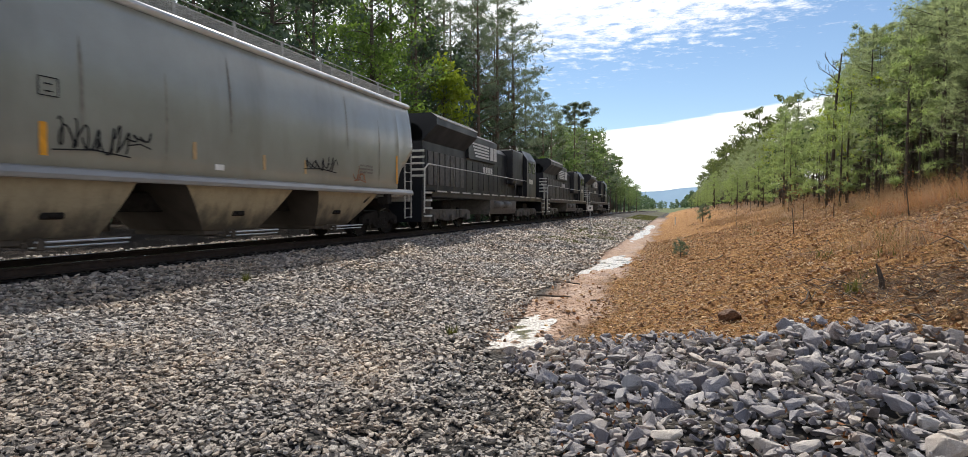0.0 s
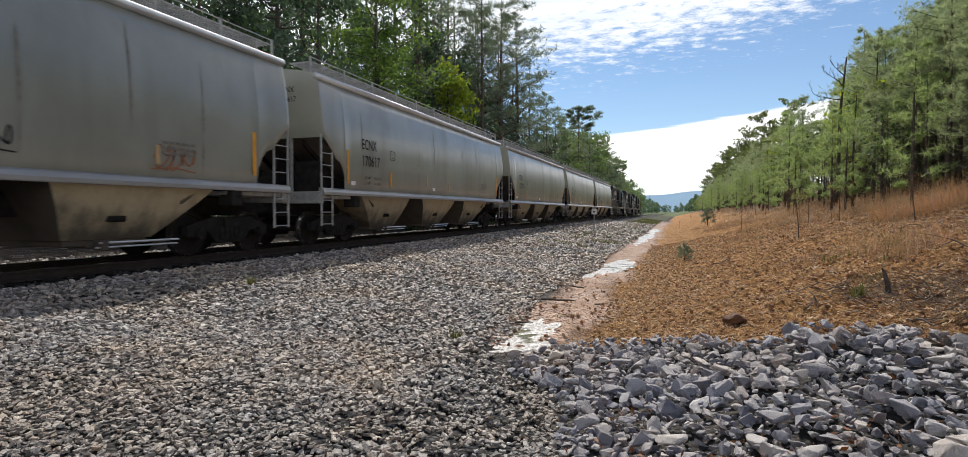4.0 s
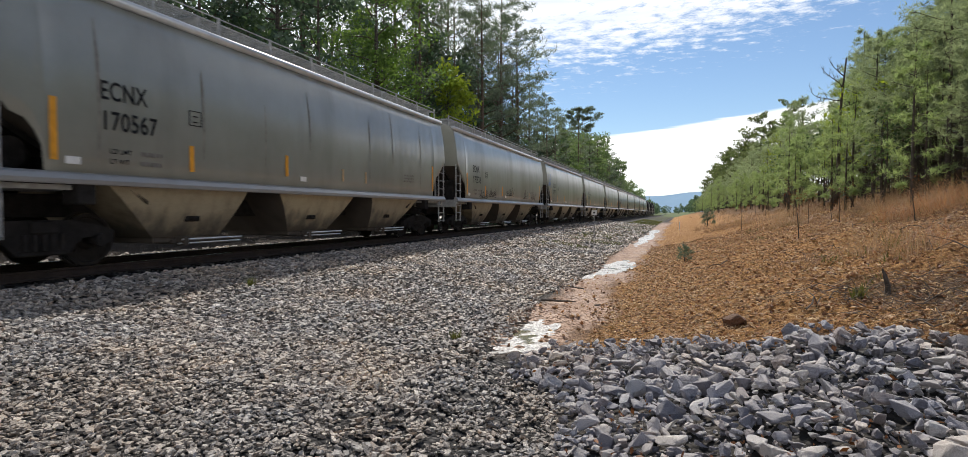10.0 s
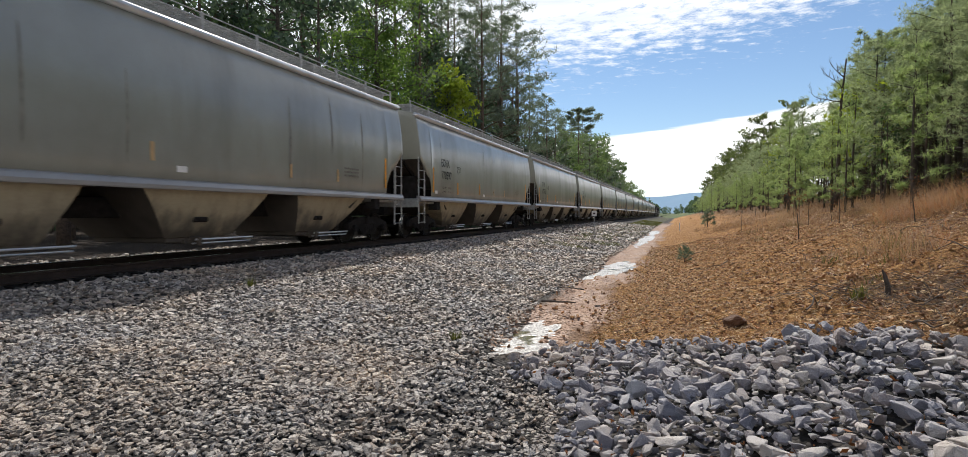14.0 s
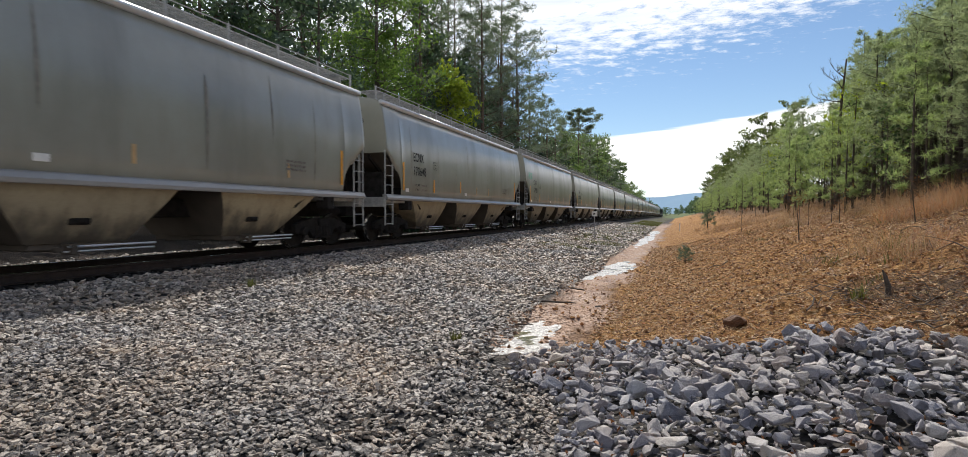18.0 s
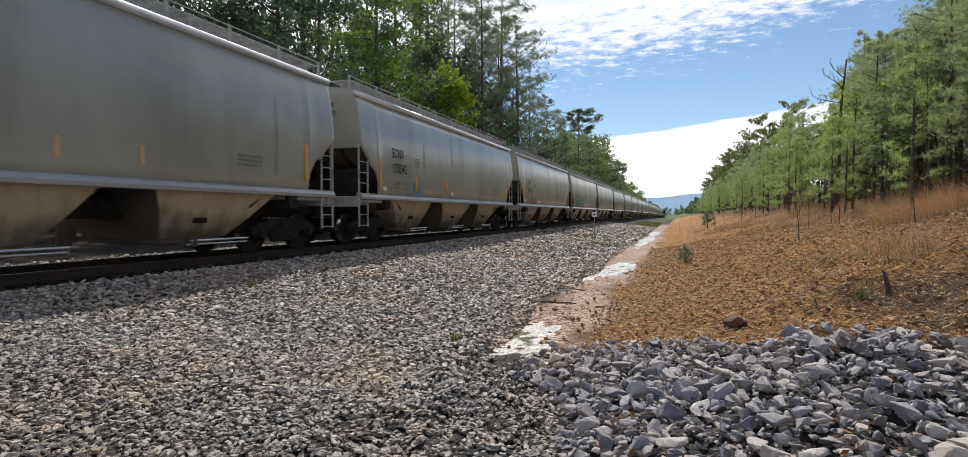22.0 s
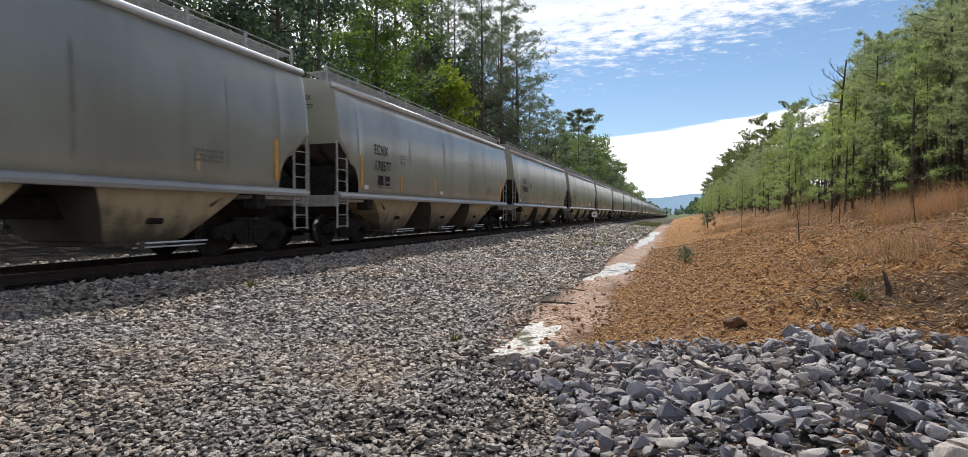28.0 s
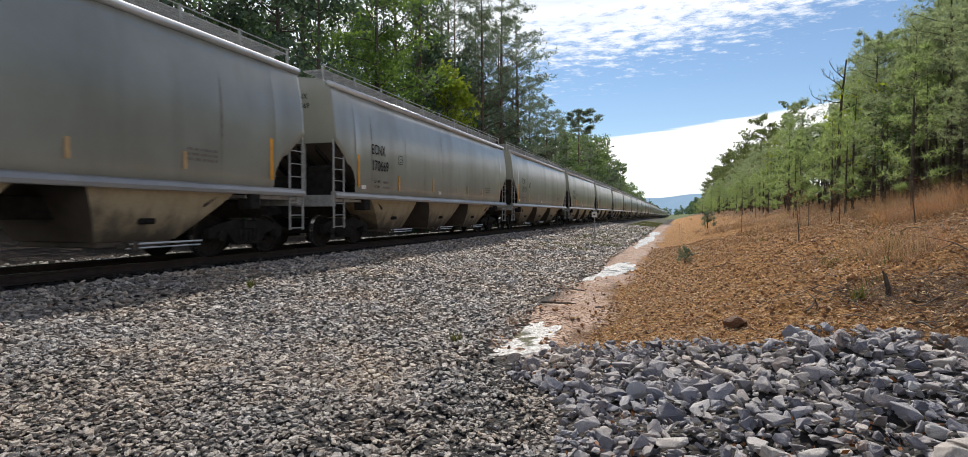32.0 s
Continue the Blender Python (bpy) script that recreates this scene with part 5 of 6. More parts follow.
def pine(seed, h, crown0, spread, tufts, tuft, mat, bark, name, bare=0, girth=0.0105, limbs=None, flat=1.0, per=9):
    """A pine: straight trunk, whorled crooked limbs, needles in tufts like brushes; flat: how plate-like the foliage is."""
    r = np.random.RandomState(seed)
    b = MB()
    trunk = [(0.10 * math.sin(2.3 * t + seed) * t * h / 12, 0.10 * math.cos(1.7 * t + seed) * t * h / 12, h * t - (0.4 if t == 0 else 0)) for t in np.linspace(0, 1, 9)]
    r0 = girth * h + 0.015
    b.tube(trunk, [r0 * (1 - 0.92 * (i / 8) ** 1.2) for i in range(9)], None, 8)

    def on_trunk(t):
        i = min(7, int(t * 8))
        return Vector(trunk[i]).lerp(Vector(trunk[i + 1]), t * 8 - i)
    for i in range(bare):
        t = r.uniform(0.12, crown0)
        a = r.uniform(0, 6.283)
        b.tube(limb_path(r, on_trunk(t), (math.cos(a), math.sin(a), r.uniform(-0.3, 0.3)), r.uniform(0.3, 0.16 * h), 0.25, -0.02, 3), [0.018, 0.013, 0.008, 0.004], None, 3, False)
    ends = []
    m = limbs or int(15 + h * 0.9)
    for i in range(m):
        t = crown0 + (0.985 - crown0) * (i + r.uniform(0, 1)) / m
        k = (t - crown0) / (1 - crown0)
        ln = spread * (1.0 - 0.66 * k ** 1.6) * (0.55 + 0.45 * min(1, k * 4)) * r.uniform(0.5, 1.2)
        a = i * 2.4 + r.uniform(-0.6, 0.6)
        pts = limb_path(r, on_trunk(t), (math.cos(a), math.sin(a), 0.12 + 0.5 * k), ln, 0.2, 0.06)
        rr = r0 * 0.26 * (1.1 - 0.7 * k)
        o = len(b.v)
        b.tube(pts, [rr, rr * 0.8, rr * 0.55, rr * 0.35, rr * 0.15], None, 3, False)
        b.join(o, 72)
        ends += [(pts[3], ln * 0.24), (pts[4], ln * 0.24), (pts[4], ln * 0.24)]
        if flat > 0.8:
            ends.append((pts[2], ln * 0.2))
        for s in (2, 3, 3):
            q = a + r.choice((-1, 1)) * r.uniform(0.5, 1.2)
            side = limb_path(r, pts[s], (math.cos(q), math.sin(q), r.uniform(0.05, 0.4)), ln * r.uniform(0.3, 0.5), 0.2, 0.05, 2)
            b.tube(side, [rr * 0.4, rr * 0.25, rr * 0.1], None, 3, False)
            ends += [(side[1], ln * 0.15), (side[2], ln * 0.18)]
    ends += [(Vector(trunk[-1]), 0.35)] * 3
    n = tufts
    idx = r.randint(0, len(ends), n)
    cen = np.array([ends[i][0][:] for i in idx]) + rand_dirs(r, n) * (np.array([ends[i][1] for i in idx])[:, None] * r.uniform(0, 1, (n, 1)) ** 0.6) * np.array([1, 1, flat])
    c2 = np.repeat(cen, per, 0)
    d = rand_dirs(r, n * per)
    d[:, 2] += 0.35
    d /= np.linalg.norm(d, axis=1, keepdims=True)
    ln = tuft * r.uniform(0.6, 1.25, (n * per, 1))
    side = np.cross(d, rand_dirs(r, n * per))
    side /= np.linalg.norm(side, axis=1, keepdims=True) + 1e-6
    wd = tuft * 0.045
    v = np.stack([c2 - side * wd, c2 + side * wd, c2 + d * ln], 1).reshape(-1, 3)
    crown = fast_mesh("crown", v, np.arange(len(v)).reshape(-1, 3), mat)
    return b.mesh("trunk", bark, True), crown, name


def bare_tree(seed, h):
    """A dead tree: a leaning crooked stem, and limbs that reach out to one side and up."""
    r = np.random.RandomState(seed)
    b = MB()
    pts = [(0.35 * t + 0.05 * math.sin(7 * t), 0.08 * math.sin(5 * t), h * t - (0.3 if t == 0 else 0)) for t in np.linspace(0, 1, 9)]
    b.tube(pts, [0.12 * (1 - 0.72 * i / 8) for i in range(9)], None, 8)

    def twigs(p, d, ln, q, deep):
        path = limb_path(r, p, d, ln, 0.32, 0.05)
        b.tube(path, [q, q * 0.8, q * 0.6, q * 0.45, q * 0.25], None, 4)
        if deep:
            for k in (1, 2, 2, 3, 3, 4):
                e = Vector(d).normalized() * 0.5 + Vector(r.normal(0, 0.6, 3)) + Vector((0, 0, 0.45))
                twigs(path[k], e, ln * r.uniform(0.3, 0.5), q * 0.45, deep - 1)
    for t, d, ln in ((0.72, (-1, 0.2, 0.35), 1.3), (0.80, (-0.8, -0.2, 0.8), 1.2), (0.88, (-0.9, 0.1, 0.5), 0.9), (0.66, (0.7, 0.3, 0.7), 0.6)):
        i = int(t * 8)
        twigs(Vector(pts[i]).lerp(Vector(pts[i + 1]), t * 8 - i), d, ln, 0.035, 2)
    for t, d, ln in ((0.35, (-0.9, 0, 0.9), 1.1), (0.45, (-0.8, 0.3, 0.6), 0.9), (0.5, (0.9, 0.1, 0.5), 0.5), (0.25, (0.8, -0.3, 0.2), 0.4)):
        i = int(t * 8)
        twigs(Vector(pts[i]).lerp(Vector(pts[i + 1]), t * 8 - i), d, ln, 0.02, 1)
    return b.mesh("trunk", M["bark_dark"], True)


KINDS = {
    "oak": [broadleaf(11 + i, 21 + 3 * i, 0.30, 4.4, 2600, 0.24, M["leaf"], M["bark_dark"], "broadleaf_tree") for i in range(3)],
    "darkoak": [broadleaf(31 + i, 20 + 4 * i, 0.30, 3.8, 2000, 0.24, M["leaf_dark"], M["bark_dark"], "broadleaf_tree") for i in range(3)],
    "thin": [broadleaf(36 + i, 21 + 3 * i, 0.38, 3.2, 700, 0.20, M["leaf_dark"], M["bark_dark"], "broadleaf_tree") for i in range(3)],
    "yellow": [broadleaf(41, 15, 0.30, 3.0, 3000, 0.22, M["leaf_yellow"], M["bark_dark"], "broadleaf_tree")],
    "tallpine": [pine(51 + i, 27 + 2 * i, 0.44, 5.4, 620, 0.55, M["needle_dark"], M["bark"], "pine_tree", 16, limbs=24 + i, flat=0.38, per=8) for i in range(4)],
    "edgepine": [pine(61 + i, 25 + i, 0.26, 5.0, 1300, 0.50, M["needle_dark"], M["bark"], "pine_tree", 10, limbs=38, flat=0.4, per=8) for i in range(2)],
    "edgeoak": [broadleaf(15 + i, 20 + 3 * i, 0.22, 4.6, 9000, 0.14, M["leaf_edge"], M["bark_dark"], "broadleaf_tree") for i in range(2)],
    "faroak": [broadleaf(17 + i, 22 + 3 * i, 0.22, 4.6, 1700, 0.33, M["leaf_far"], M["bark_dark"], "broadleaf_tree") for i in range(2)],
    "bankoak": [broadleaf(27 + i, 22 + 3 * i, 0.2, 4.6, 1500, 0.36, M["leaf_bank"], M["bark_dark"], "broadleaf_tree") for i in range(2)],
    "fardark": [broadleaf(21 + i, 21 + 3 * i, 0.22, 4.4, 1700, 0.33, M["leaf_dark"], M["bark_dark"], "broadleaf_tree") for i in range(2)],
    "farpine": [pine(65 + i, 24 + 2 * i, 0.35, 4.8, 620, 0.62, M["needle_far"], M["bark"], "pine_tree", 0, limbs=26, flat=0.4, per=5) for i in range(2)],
    "umbrella": [pine(58, 24, 0.80, 5.8, 2800, 0.5, M["needle_dark"], M["bark"], "pine_tree", 8, limbs=14, flat=0.35)],
    "youngpine": [pine(71 + i, 5.6 + 0.7 * i, 0.36, 1.8, 520, 0.25, M["needle"], M["bark_dark"], "young_pine", 20, 0.008, limbs=22, per=9) for i in range(4)],
    "densepine": [pine(76 + i, 7.6 + 0.6 * i, 0.44, 2.0, 1150, 0.23, M["needle_bright"] if i == 1 else M["needle"], M["bark_dark"], "young_pine", 26, 0.0085, limbs=30, per=10) for i in range(3)],
    "polepine": [pine(171 + i, 7.4 + 0.7 * i, 0.60, 1.5, 420, 0.23, M["needle"], M["bark_dark"], "young_pine", 34, 0.0095, limbs=18, per=9) for i in range(3)],
    "bigpine": [pine(161, 29, 0.30, 9.0, 2900, 0.52, M["needle_dark"], M["bark"], "pine_tree", 18, limbs=40, flat=0.34, per=8)],
    "seedling": [pine(181, 0.55, 0.05, 0.30, 190, 0.12, M["needle_dark"], M["bark_dark"], "pine_seedling", 0, 0.012, limbs=14, per=7)],
    "brightpine": [pine(81 + i, 4.2 + 0.9 * i, 0.12, 1.4, 330, 0.28, M["needle_bright"], M["bark_dark"], "young_pine", 4, 0.009, limbs=18) for i in range(3)],
    "sapling": [broadleaf(91 + i, 4.2 + i, 0.25, 1.1, 420, 0.085, M["leaf_yellow"] if i else M["leaf"], M["bark_dark"], "sapling") for i in range(2)],
    "stick": [broadleaf(98 + i, 2.0 + i, 0.4, 0.5, 60, 0.05, M["deadleaf"], M["bark_dark"], "sapling") for i in range(2)],
    "bush": [broadleaf(95 + i, 3.4 + i * 1.2, 0.06, 1.9, 1000, 0.12, M["leaf_dark"], M["bark_dark"], "shrub") for i in range(2)],
}
LABELS = {
    "oak": "tall broadleaf tree with fresh green spring leaves", "darkoak": "tall broadleaf tree with dark shaded leaves",
    "yellow": "small broadleaf tree with bright yellow-green leaves", "tallpine": "tall mature pine with a bare trunk and ragged crown",
    "edgepine": "tall pine with layered dark foliage at the wood's edge", "edgeoak": "tall broadleaf tree with spring leaves coloured as sunlit", "densepine": "bushy pine with dense long needles",
    "faroak": "distant broadleaf tree in spring leaf", "bankoak": "young broadleaf tree in pale spring leaf", "fardark": "distant broadleaf tree with dark leaves", "farpine": "distant tall pine with dark foliage",
    "thin": "tall thin forest tree with sparse dark leaves", "umbrella": "lone pine with a flat umbrella crown", "brightpine": "bushy bright green young pine",
    "polepine": "slender pine pole with a high thin crown", "bigpine": "tall spreading pine with layered dark foliage", "seedling": "small dark green pine seedling on the bank",
    "stick": "thin bare sapling with a few dead leaves",
    "youngpine": "slender young pine with long green needles", "sapling": "thin sapling with sparse pale green leaves", "bush": "leafy green shrub at the wood's edge",
}


def plant(kind, x, y, scale=1.0, turn=None, r=random.Random(77), label="", group=""):
    tr, cr, name = KINDS[kind][r.randrange(len(KINDS[kind]))]
    t = tagged(new(name), label or LABELS[kind], "shrub" if kind == "bush" else "tree", group)
    t.location = (x, y, float(land(x, y)) - 0.05)
    t.rotation_euler = (0, 0, r.uniform(0, 6.28) if turn is None else turn)
    t.scale = (scale, scale, scale * r.uniform(0.92, 1.08))
    part("trunk", tr, t)
    part("crown", cr, t)
    return t


def woods():
    r = random.Random(8)
    # along the far side of the track
    y = -6.0
    while y < 330:
        deep = 4 if y < 110 else 2
        for row in range(deep):
            x = -24.0 - row * 6.0 - r.uniform(0, 4)
            k = r.choice(["tallpine", "thin", "thin", "darkoak"] if y < 34 else ["tallpine", "oak", "darkoak", "tallpine", "darkoak"] if y < 80 else ["farpine", "faroak", "fardark", "farpine"])
            plant(k, x, y + r.uniform(-2.5, 2.5), r.uniform(0.8, 1.05) * (1 if y < 86 else 0.74 if y < 140 else 0.85), group="trees beyond the track")
        if 40 < y < 150:
            for row in range(3 if y < 60 else 1):
                plant("bush", (-25 if y < 45 else -21.5) - row * 2.6 - r.uniform(0, 2), y + r.uniform(-2, 2), r.uniform(0.9, 1.6) + 0.3 * row, group="shrubs beyond the track")
        y += r.uniform(3.4, 5.0) * (1 + max(y, 0) / 160)
    for i in range(44):
        y = 92 + i * 2.9
        plant(r.choice(["fardark", "farpine", "faroak", "farpine"]), -18.8 - (i % 3) * 3.2 - r.uniform(0, 1.5), y + r.uniform(-1, 1), r.uniform(0.78, 0.98) * (0.8 if y < 135 else 1), group="trees beyond the track")
    for i in range(16):
        plant("faroak", -19 - r.uniform(0, 8), 222 + i * 7, r.uniform(0.45, 0.7), group="trees beyond the track")
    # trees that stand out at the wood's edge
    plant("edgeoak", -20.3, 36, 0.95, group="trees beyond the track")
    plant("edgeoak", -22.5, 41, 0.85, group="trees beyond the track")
    plant("darkoak", -20.5, 29, 0.85, group="trees beyond the track")
    plant("yellow", -19.4, 46.5, 0.9, group="trees beyond the track")
    plant("bigpine", -20.2, 66, 1.0, 0.5, group="trees beyond the track")
    plant("edgepine", -20.0, 58, 1.0, 4.1, group="trees beyond the track")
    plant("edgepine", -20.5, 75, 0.95, 2.5, group="trees beyond the track")
    plant("edgepine", -19.0, 86, 0.8, 1.5, group="trees beyond the track")
    plant("edgeoak", -16.9, 97, 0.5, group="trees beyond the track")
    plant("edgeoak", -17.4, 76, 0.42, group="trees beyond the track")
    plant("umbrella", -17.3, 104, 0.84, 1.1, group="trees beyond the track")
    for i in range(18):
        y = 46 + i * 3.1
        plant(("farpine", "fardark", "tallpine")[i % 3], -21.5 - (i * 1.7) % 4.5, y, (0.98 - 0.05 * (i % 3)) * (1 if y < 84 else 0.8), group="trees beyond the track")
    # the bank on the other side
    for x, y, k in ((8.7, 30, 0.78), (9.4, 31.5, 0.84), (9.2, 28.5, 0.86), (9.8, 28, 0.96), (10.5, 29.5, 1.0), (10.9, 28.5, 1.04), (10.1, 26.2, 1.0), (10.1, 33, 0.86), (9.2, 34.5, 0.8)):
        plant("densepine", x, y, k, group="young pines on the bank")
    for x, y, k in ((10.2, 13.5, 0.9), (11.6, 15.5, 1.0), (9.6, 17, 0.85), (12.2, 19, 1.0), (10.0, 21.5, 0.9), (11.2, 24.5, 0.95), (9.2, 27.5, 0.8), (12.8, 14, 1.05), (13.8, 17, 1.1), (10.6, 31, 0.85)):
        plant("densepine", x, y, k, group="young pines on the bank")
    y = 10.0
    while y < 240:
        for row in range(5 if y < 60 else 3):
            x = 8.6 + row * 2.1 + r.uniform(-0.8, 1.2)
            if y < 18 and row < 1:
                continue
            dense = row > 1 and y < 40
            plant("densepine" if dense else "youngpine", x, y + r.uniform(-1.2, 1.2), r.uniform(0.75, 0.95) if dense else r.uniform(0.8, 1.1) * (1 + 0.04 * row) * (0.72 if row < 2 and 18 < y < 46 else 1), group="young pines on the bank")
        if y > 22:
            plant("brightpine", 7.0 + r.uniform(-0.8, 1.6), y + r.uniform(-1, 1), r.uniform(0.7, 1.1), group="young pines on the bank")
        elif r.random() < 0.5:
            plant("sapling", 7.2 + r.uniform(-1.2, 1.8), y + r.uniform(-1, 1), r.uniform(0.5, 0.9), group="saplings on the bank")
        if y < 45:
            plant("stick", r.uniform(4.6, 8.8), y + r.uniform(-1, 1), r.uniform(0.4, 0.8), group="saplings on the bank")
        y += r.uniform(1.2, 1.9) * (1 + y / 42)
    for i in range(34):
        y = 78 + i * 5
        plant("bankoak", 10.0 + r.uniform(0, 6), y + r.uniform(-2, 2), r.uniform(0.48, 0.66) * (0.82 + 0.18 * min(1, i / 8)), group="trees on the bank")
    for i in range(54):
        y = 11 + 34 * (i / 54) ** 1.2
        plant("polepine", 9.3 + (i * 2.63) % 7.5 + r.uniform(-0.4, 0.4), y + r.uniform(-0.8, 0.8), r.uniform(0.85, 1.12), group="young pines on the bank")
    for x, y, k in ((9.7, 38, 0.86), (10.2, 40, 0.9), (10.6, 39, 1.0), (9.3, 41, 0.7), (9.4, 44, 0.7), (9.1, 48, 0.66)):
        plant("densepine", x, y, k, group="young pines on the bank")
    for i in range(14):
        plant("sapling", 7.6 + (i * 1.37) % 2.4, 26 + 2.6 * i, 0.9 + 0.1 * (i % 4), group="saplings on the bank")
    for i in range(8):
        plant("polepine", 8.2 + (i * 0.83) % 1.4, 17 + 1.2 * i, r.uniform(0.8, 1.0), group="young pines on the bank")
    plant("polepine", 8.1, 29, 0.95, group="young pines on the bank")
    for x, y, k in ((3.4, 19.1, 0.5), (4.6, 24, 0.6), (5.6, 17, 0.5), (2.9, 30, 0.7)):
        plant("stick", x, y, k, group="saplings on the bank")
    plant("seedling", 0.24, 19.5, 1.0)
    plant("seedling", 2.2, 47.0, 2.1)
    snag = tagged(new("dead_tree"), "bare leafless tree with crooked upper twigs", "tree")
    snag.location = (7.55, 33, float(land(7.55, 33)))
    part("trunk", bare_tree(5, 7.5), snag)


woods()


def far_woods():
    """Woods too far off to count, and the hill behind them."""
    r = np.random.RandomState(4)
    cs, rs = [], []
    for side, n in ((-1, 260), (1, 260), (0, 420)):
        for i in range(n):
            if side:
                y = r.uniform(240, 900)
                x = (-24 - r.uniform(0, 40)) if side < 0 else (10 + r.uniform(0, 40))
                h = r.uniform(9, 17) if side < 0 else r.uniform(7, 12)
            else:
                x, y = r.uniform(-420, 420), r.uniform(700, 1000)
                if -30 < x < 4 and y < 850:
                    y += 200
                h = r.uniform(9, 15)
            cs.append((x, y, float(land(x, y)), h))
    cs = np.array(cs)
    per = 70
    c = np.repeat(cs, per, 0)
    n = len(c)
    d = rand_dirs(r, n) * (r.uniform(0.2, 1, (n, 1)) ** 0.4)
    k = c[:, 3:4] * 0.5
    pos = np.stack([c[:, 0], c[:, 1], c[:, 2] + c[:, 3] * 0.55], 1) + d * np.concatenate([k * 0.55, k * 0.55, k], 1)
    ax = rand_dirs(r, n) * r.uniform(0.7, 1.4, (n, 1))
    ay = np.cross(ax, rand_dirs(r, n)) * 0.8
    tagged(new("far_woods", quads_from(pos, ax, ay, M["hazed_wood"], "far_woods")), "distant mixed woods along the horizon", "woods", kind="stuff")
    xs = np.linspace(-2600, 2600, 120)
    top = 86 + 26 * np.sin(xs / 620 + 0.9) + 9 * np.sin(xs / 150) + 3 * np.sin(xs / 47)
    v = np.concatenate([np.stack([xs, np.full_like(xs, 3000), np.full_like(xs, -40)], 1), np.stack([xs, np.full_like(xs, 3500), top], 1), np.stack([xs, np.full_like(xs, 4000), np.full_like(xs, -40)], 1)])
    m = len(xs)
    f = [(q * m + i, q * m + i + 1, (q + 1) * m + i + 1, (q + 1) * m + i) for q in range(2) for i in range(m - 1)]
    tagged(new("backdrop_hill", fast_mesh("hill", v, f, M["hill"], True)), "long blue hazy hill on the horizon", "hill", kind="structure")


far_woods()


def thicket(seed, x0, x1, y0, y1, stems, leaves, size, h, mat, name, label):
    """Dense growth behind the front trees, too tangled to count."""
    r = np.random.RandomState(seed)
    b = MB()
    for i in range(stems):
        x, y = r.uniform(x0, x1), y0 + (y1 - y0) * r.uniform(0, 1) ** 1.4
        z = float(land(x, y))
        t = h * r.uniform(0.5, 1.0)
        b.tube([(x, y, z - 0.2), (x + r.normal(0, 0.15), y + r.normal(0, 0.15), z + t * 0.5), (x + r.normal(0, 0.3), y + r.normal(0, 0.3), z + t)], [0.05, 0.035, 0.012], None, 4, False)
    ob = tagged(new(name), label, "undergrowth", kind="stuff")
    part("stems", b, ob, mat=M["bark_dark"])
    x, y = r.uniform(x0, x1, leaves), y0 + (y1 - y0) * r.uniform(0, 1, leaves) ** 1.4
    z = land(x, y) + h * r.uniform(0, 1, leaves) * (0.65 + 0.35 * wobble(x, y, 0.5, seed))
    ax = rand_dirs(r, leaves) * size * r.uniform(0.6, 1.4, (leaves, 1))
    ay = np.cross(ax, rand_dirs(r, leaves)) * 0.7
    part("leaves", quads_from(np.stack([x, y, z], 1), ax, ay, mat, "leaves"), ob)


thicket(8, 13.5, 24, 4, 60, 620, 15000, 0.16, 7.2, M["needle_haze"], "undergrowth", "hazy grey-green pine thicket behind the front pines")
thicket(5, 13, 34, 8, 150, 420, 14000, 0.19, 4.0, M["thicket"], "undergrowth", "dim brown-green tangle of stems behind the pines")
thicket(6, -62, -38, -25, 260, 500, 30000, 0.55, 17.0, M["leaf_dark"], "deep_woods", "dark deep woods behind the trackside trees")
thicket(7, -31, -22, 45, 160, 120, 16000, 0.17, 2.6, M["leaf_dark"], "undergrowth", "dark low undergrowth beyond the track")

# ---- the post beside the track ----


def sign_post():
    x, y = -5.08, 37.0
    z = float(land(x, y))
    s = tagged(new("track_sign"), "small white square sign on a thin steel post", "sign")
    s.location = (x, y, z)
    part("post", MB().tube([(0, 0, -0.3), (0, 0, 1.75)], 0.03, None, 8), s, mat=M["car_steel"])
    part("plate", MB().box(-0.17, 0.17, -0.045, -0.03, 1.45, 1.78, None, 0.005), s, "white square plate", mat=M["white"])
    part("mark", MB().box(-0.06, 0.06, -0.05, -0.046, 1.57, 1.66), s, mat=M["truck"])
    p = tagged(new("marker_stake"), "short white marker stake by the ditch", "stake")
    p.location = (0.2, 55, float(land(0.2, 55)))
    part("stake", MB().box(-0.04, 0.04, -0.02, 0.02, -0.2, 0.75, None, 0.008), p, mat=M["white"])


sign_post()

# ---- stones ----


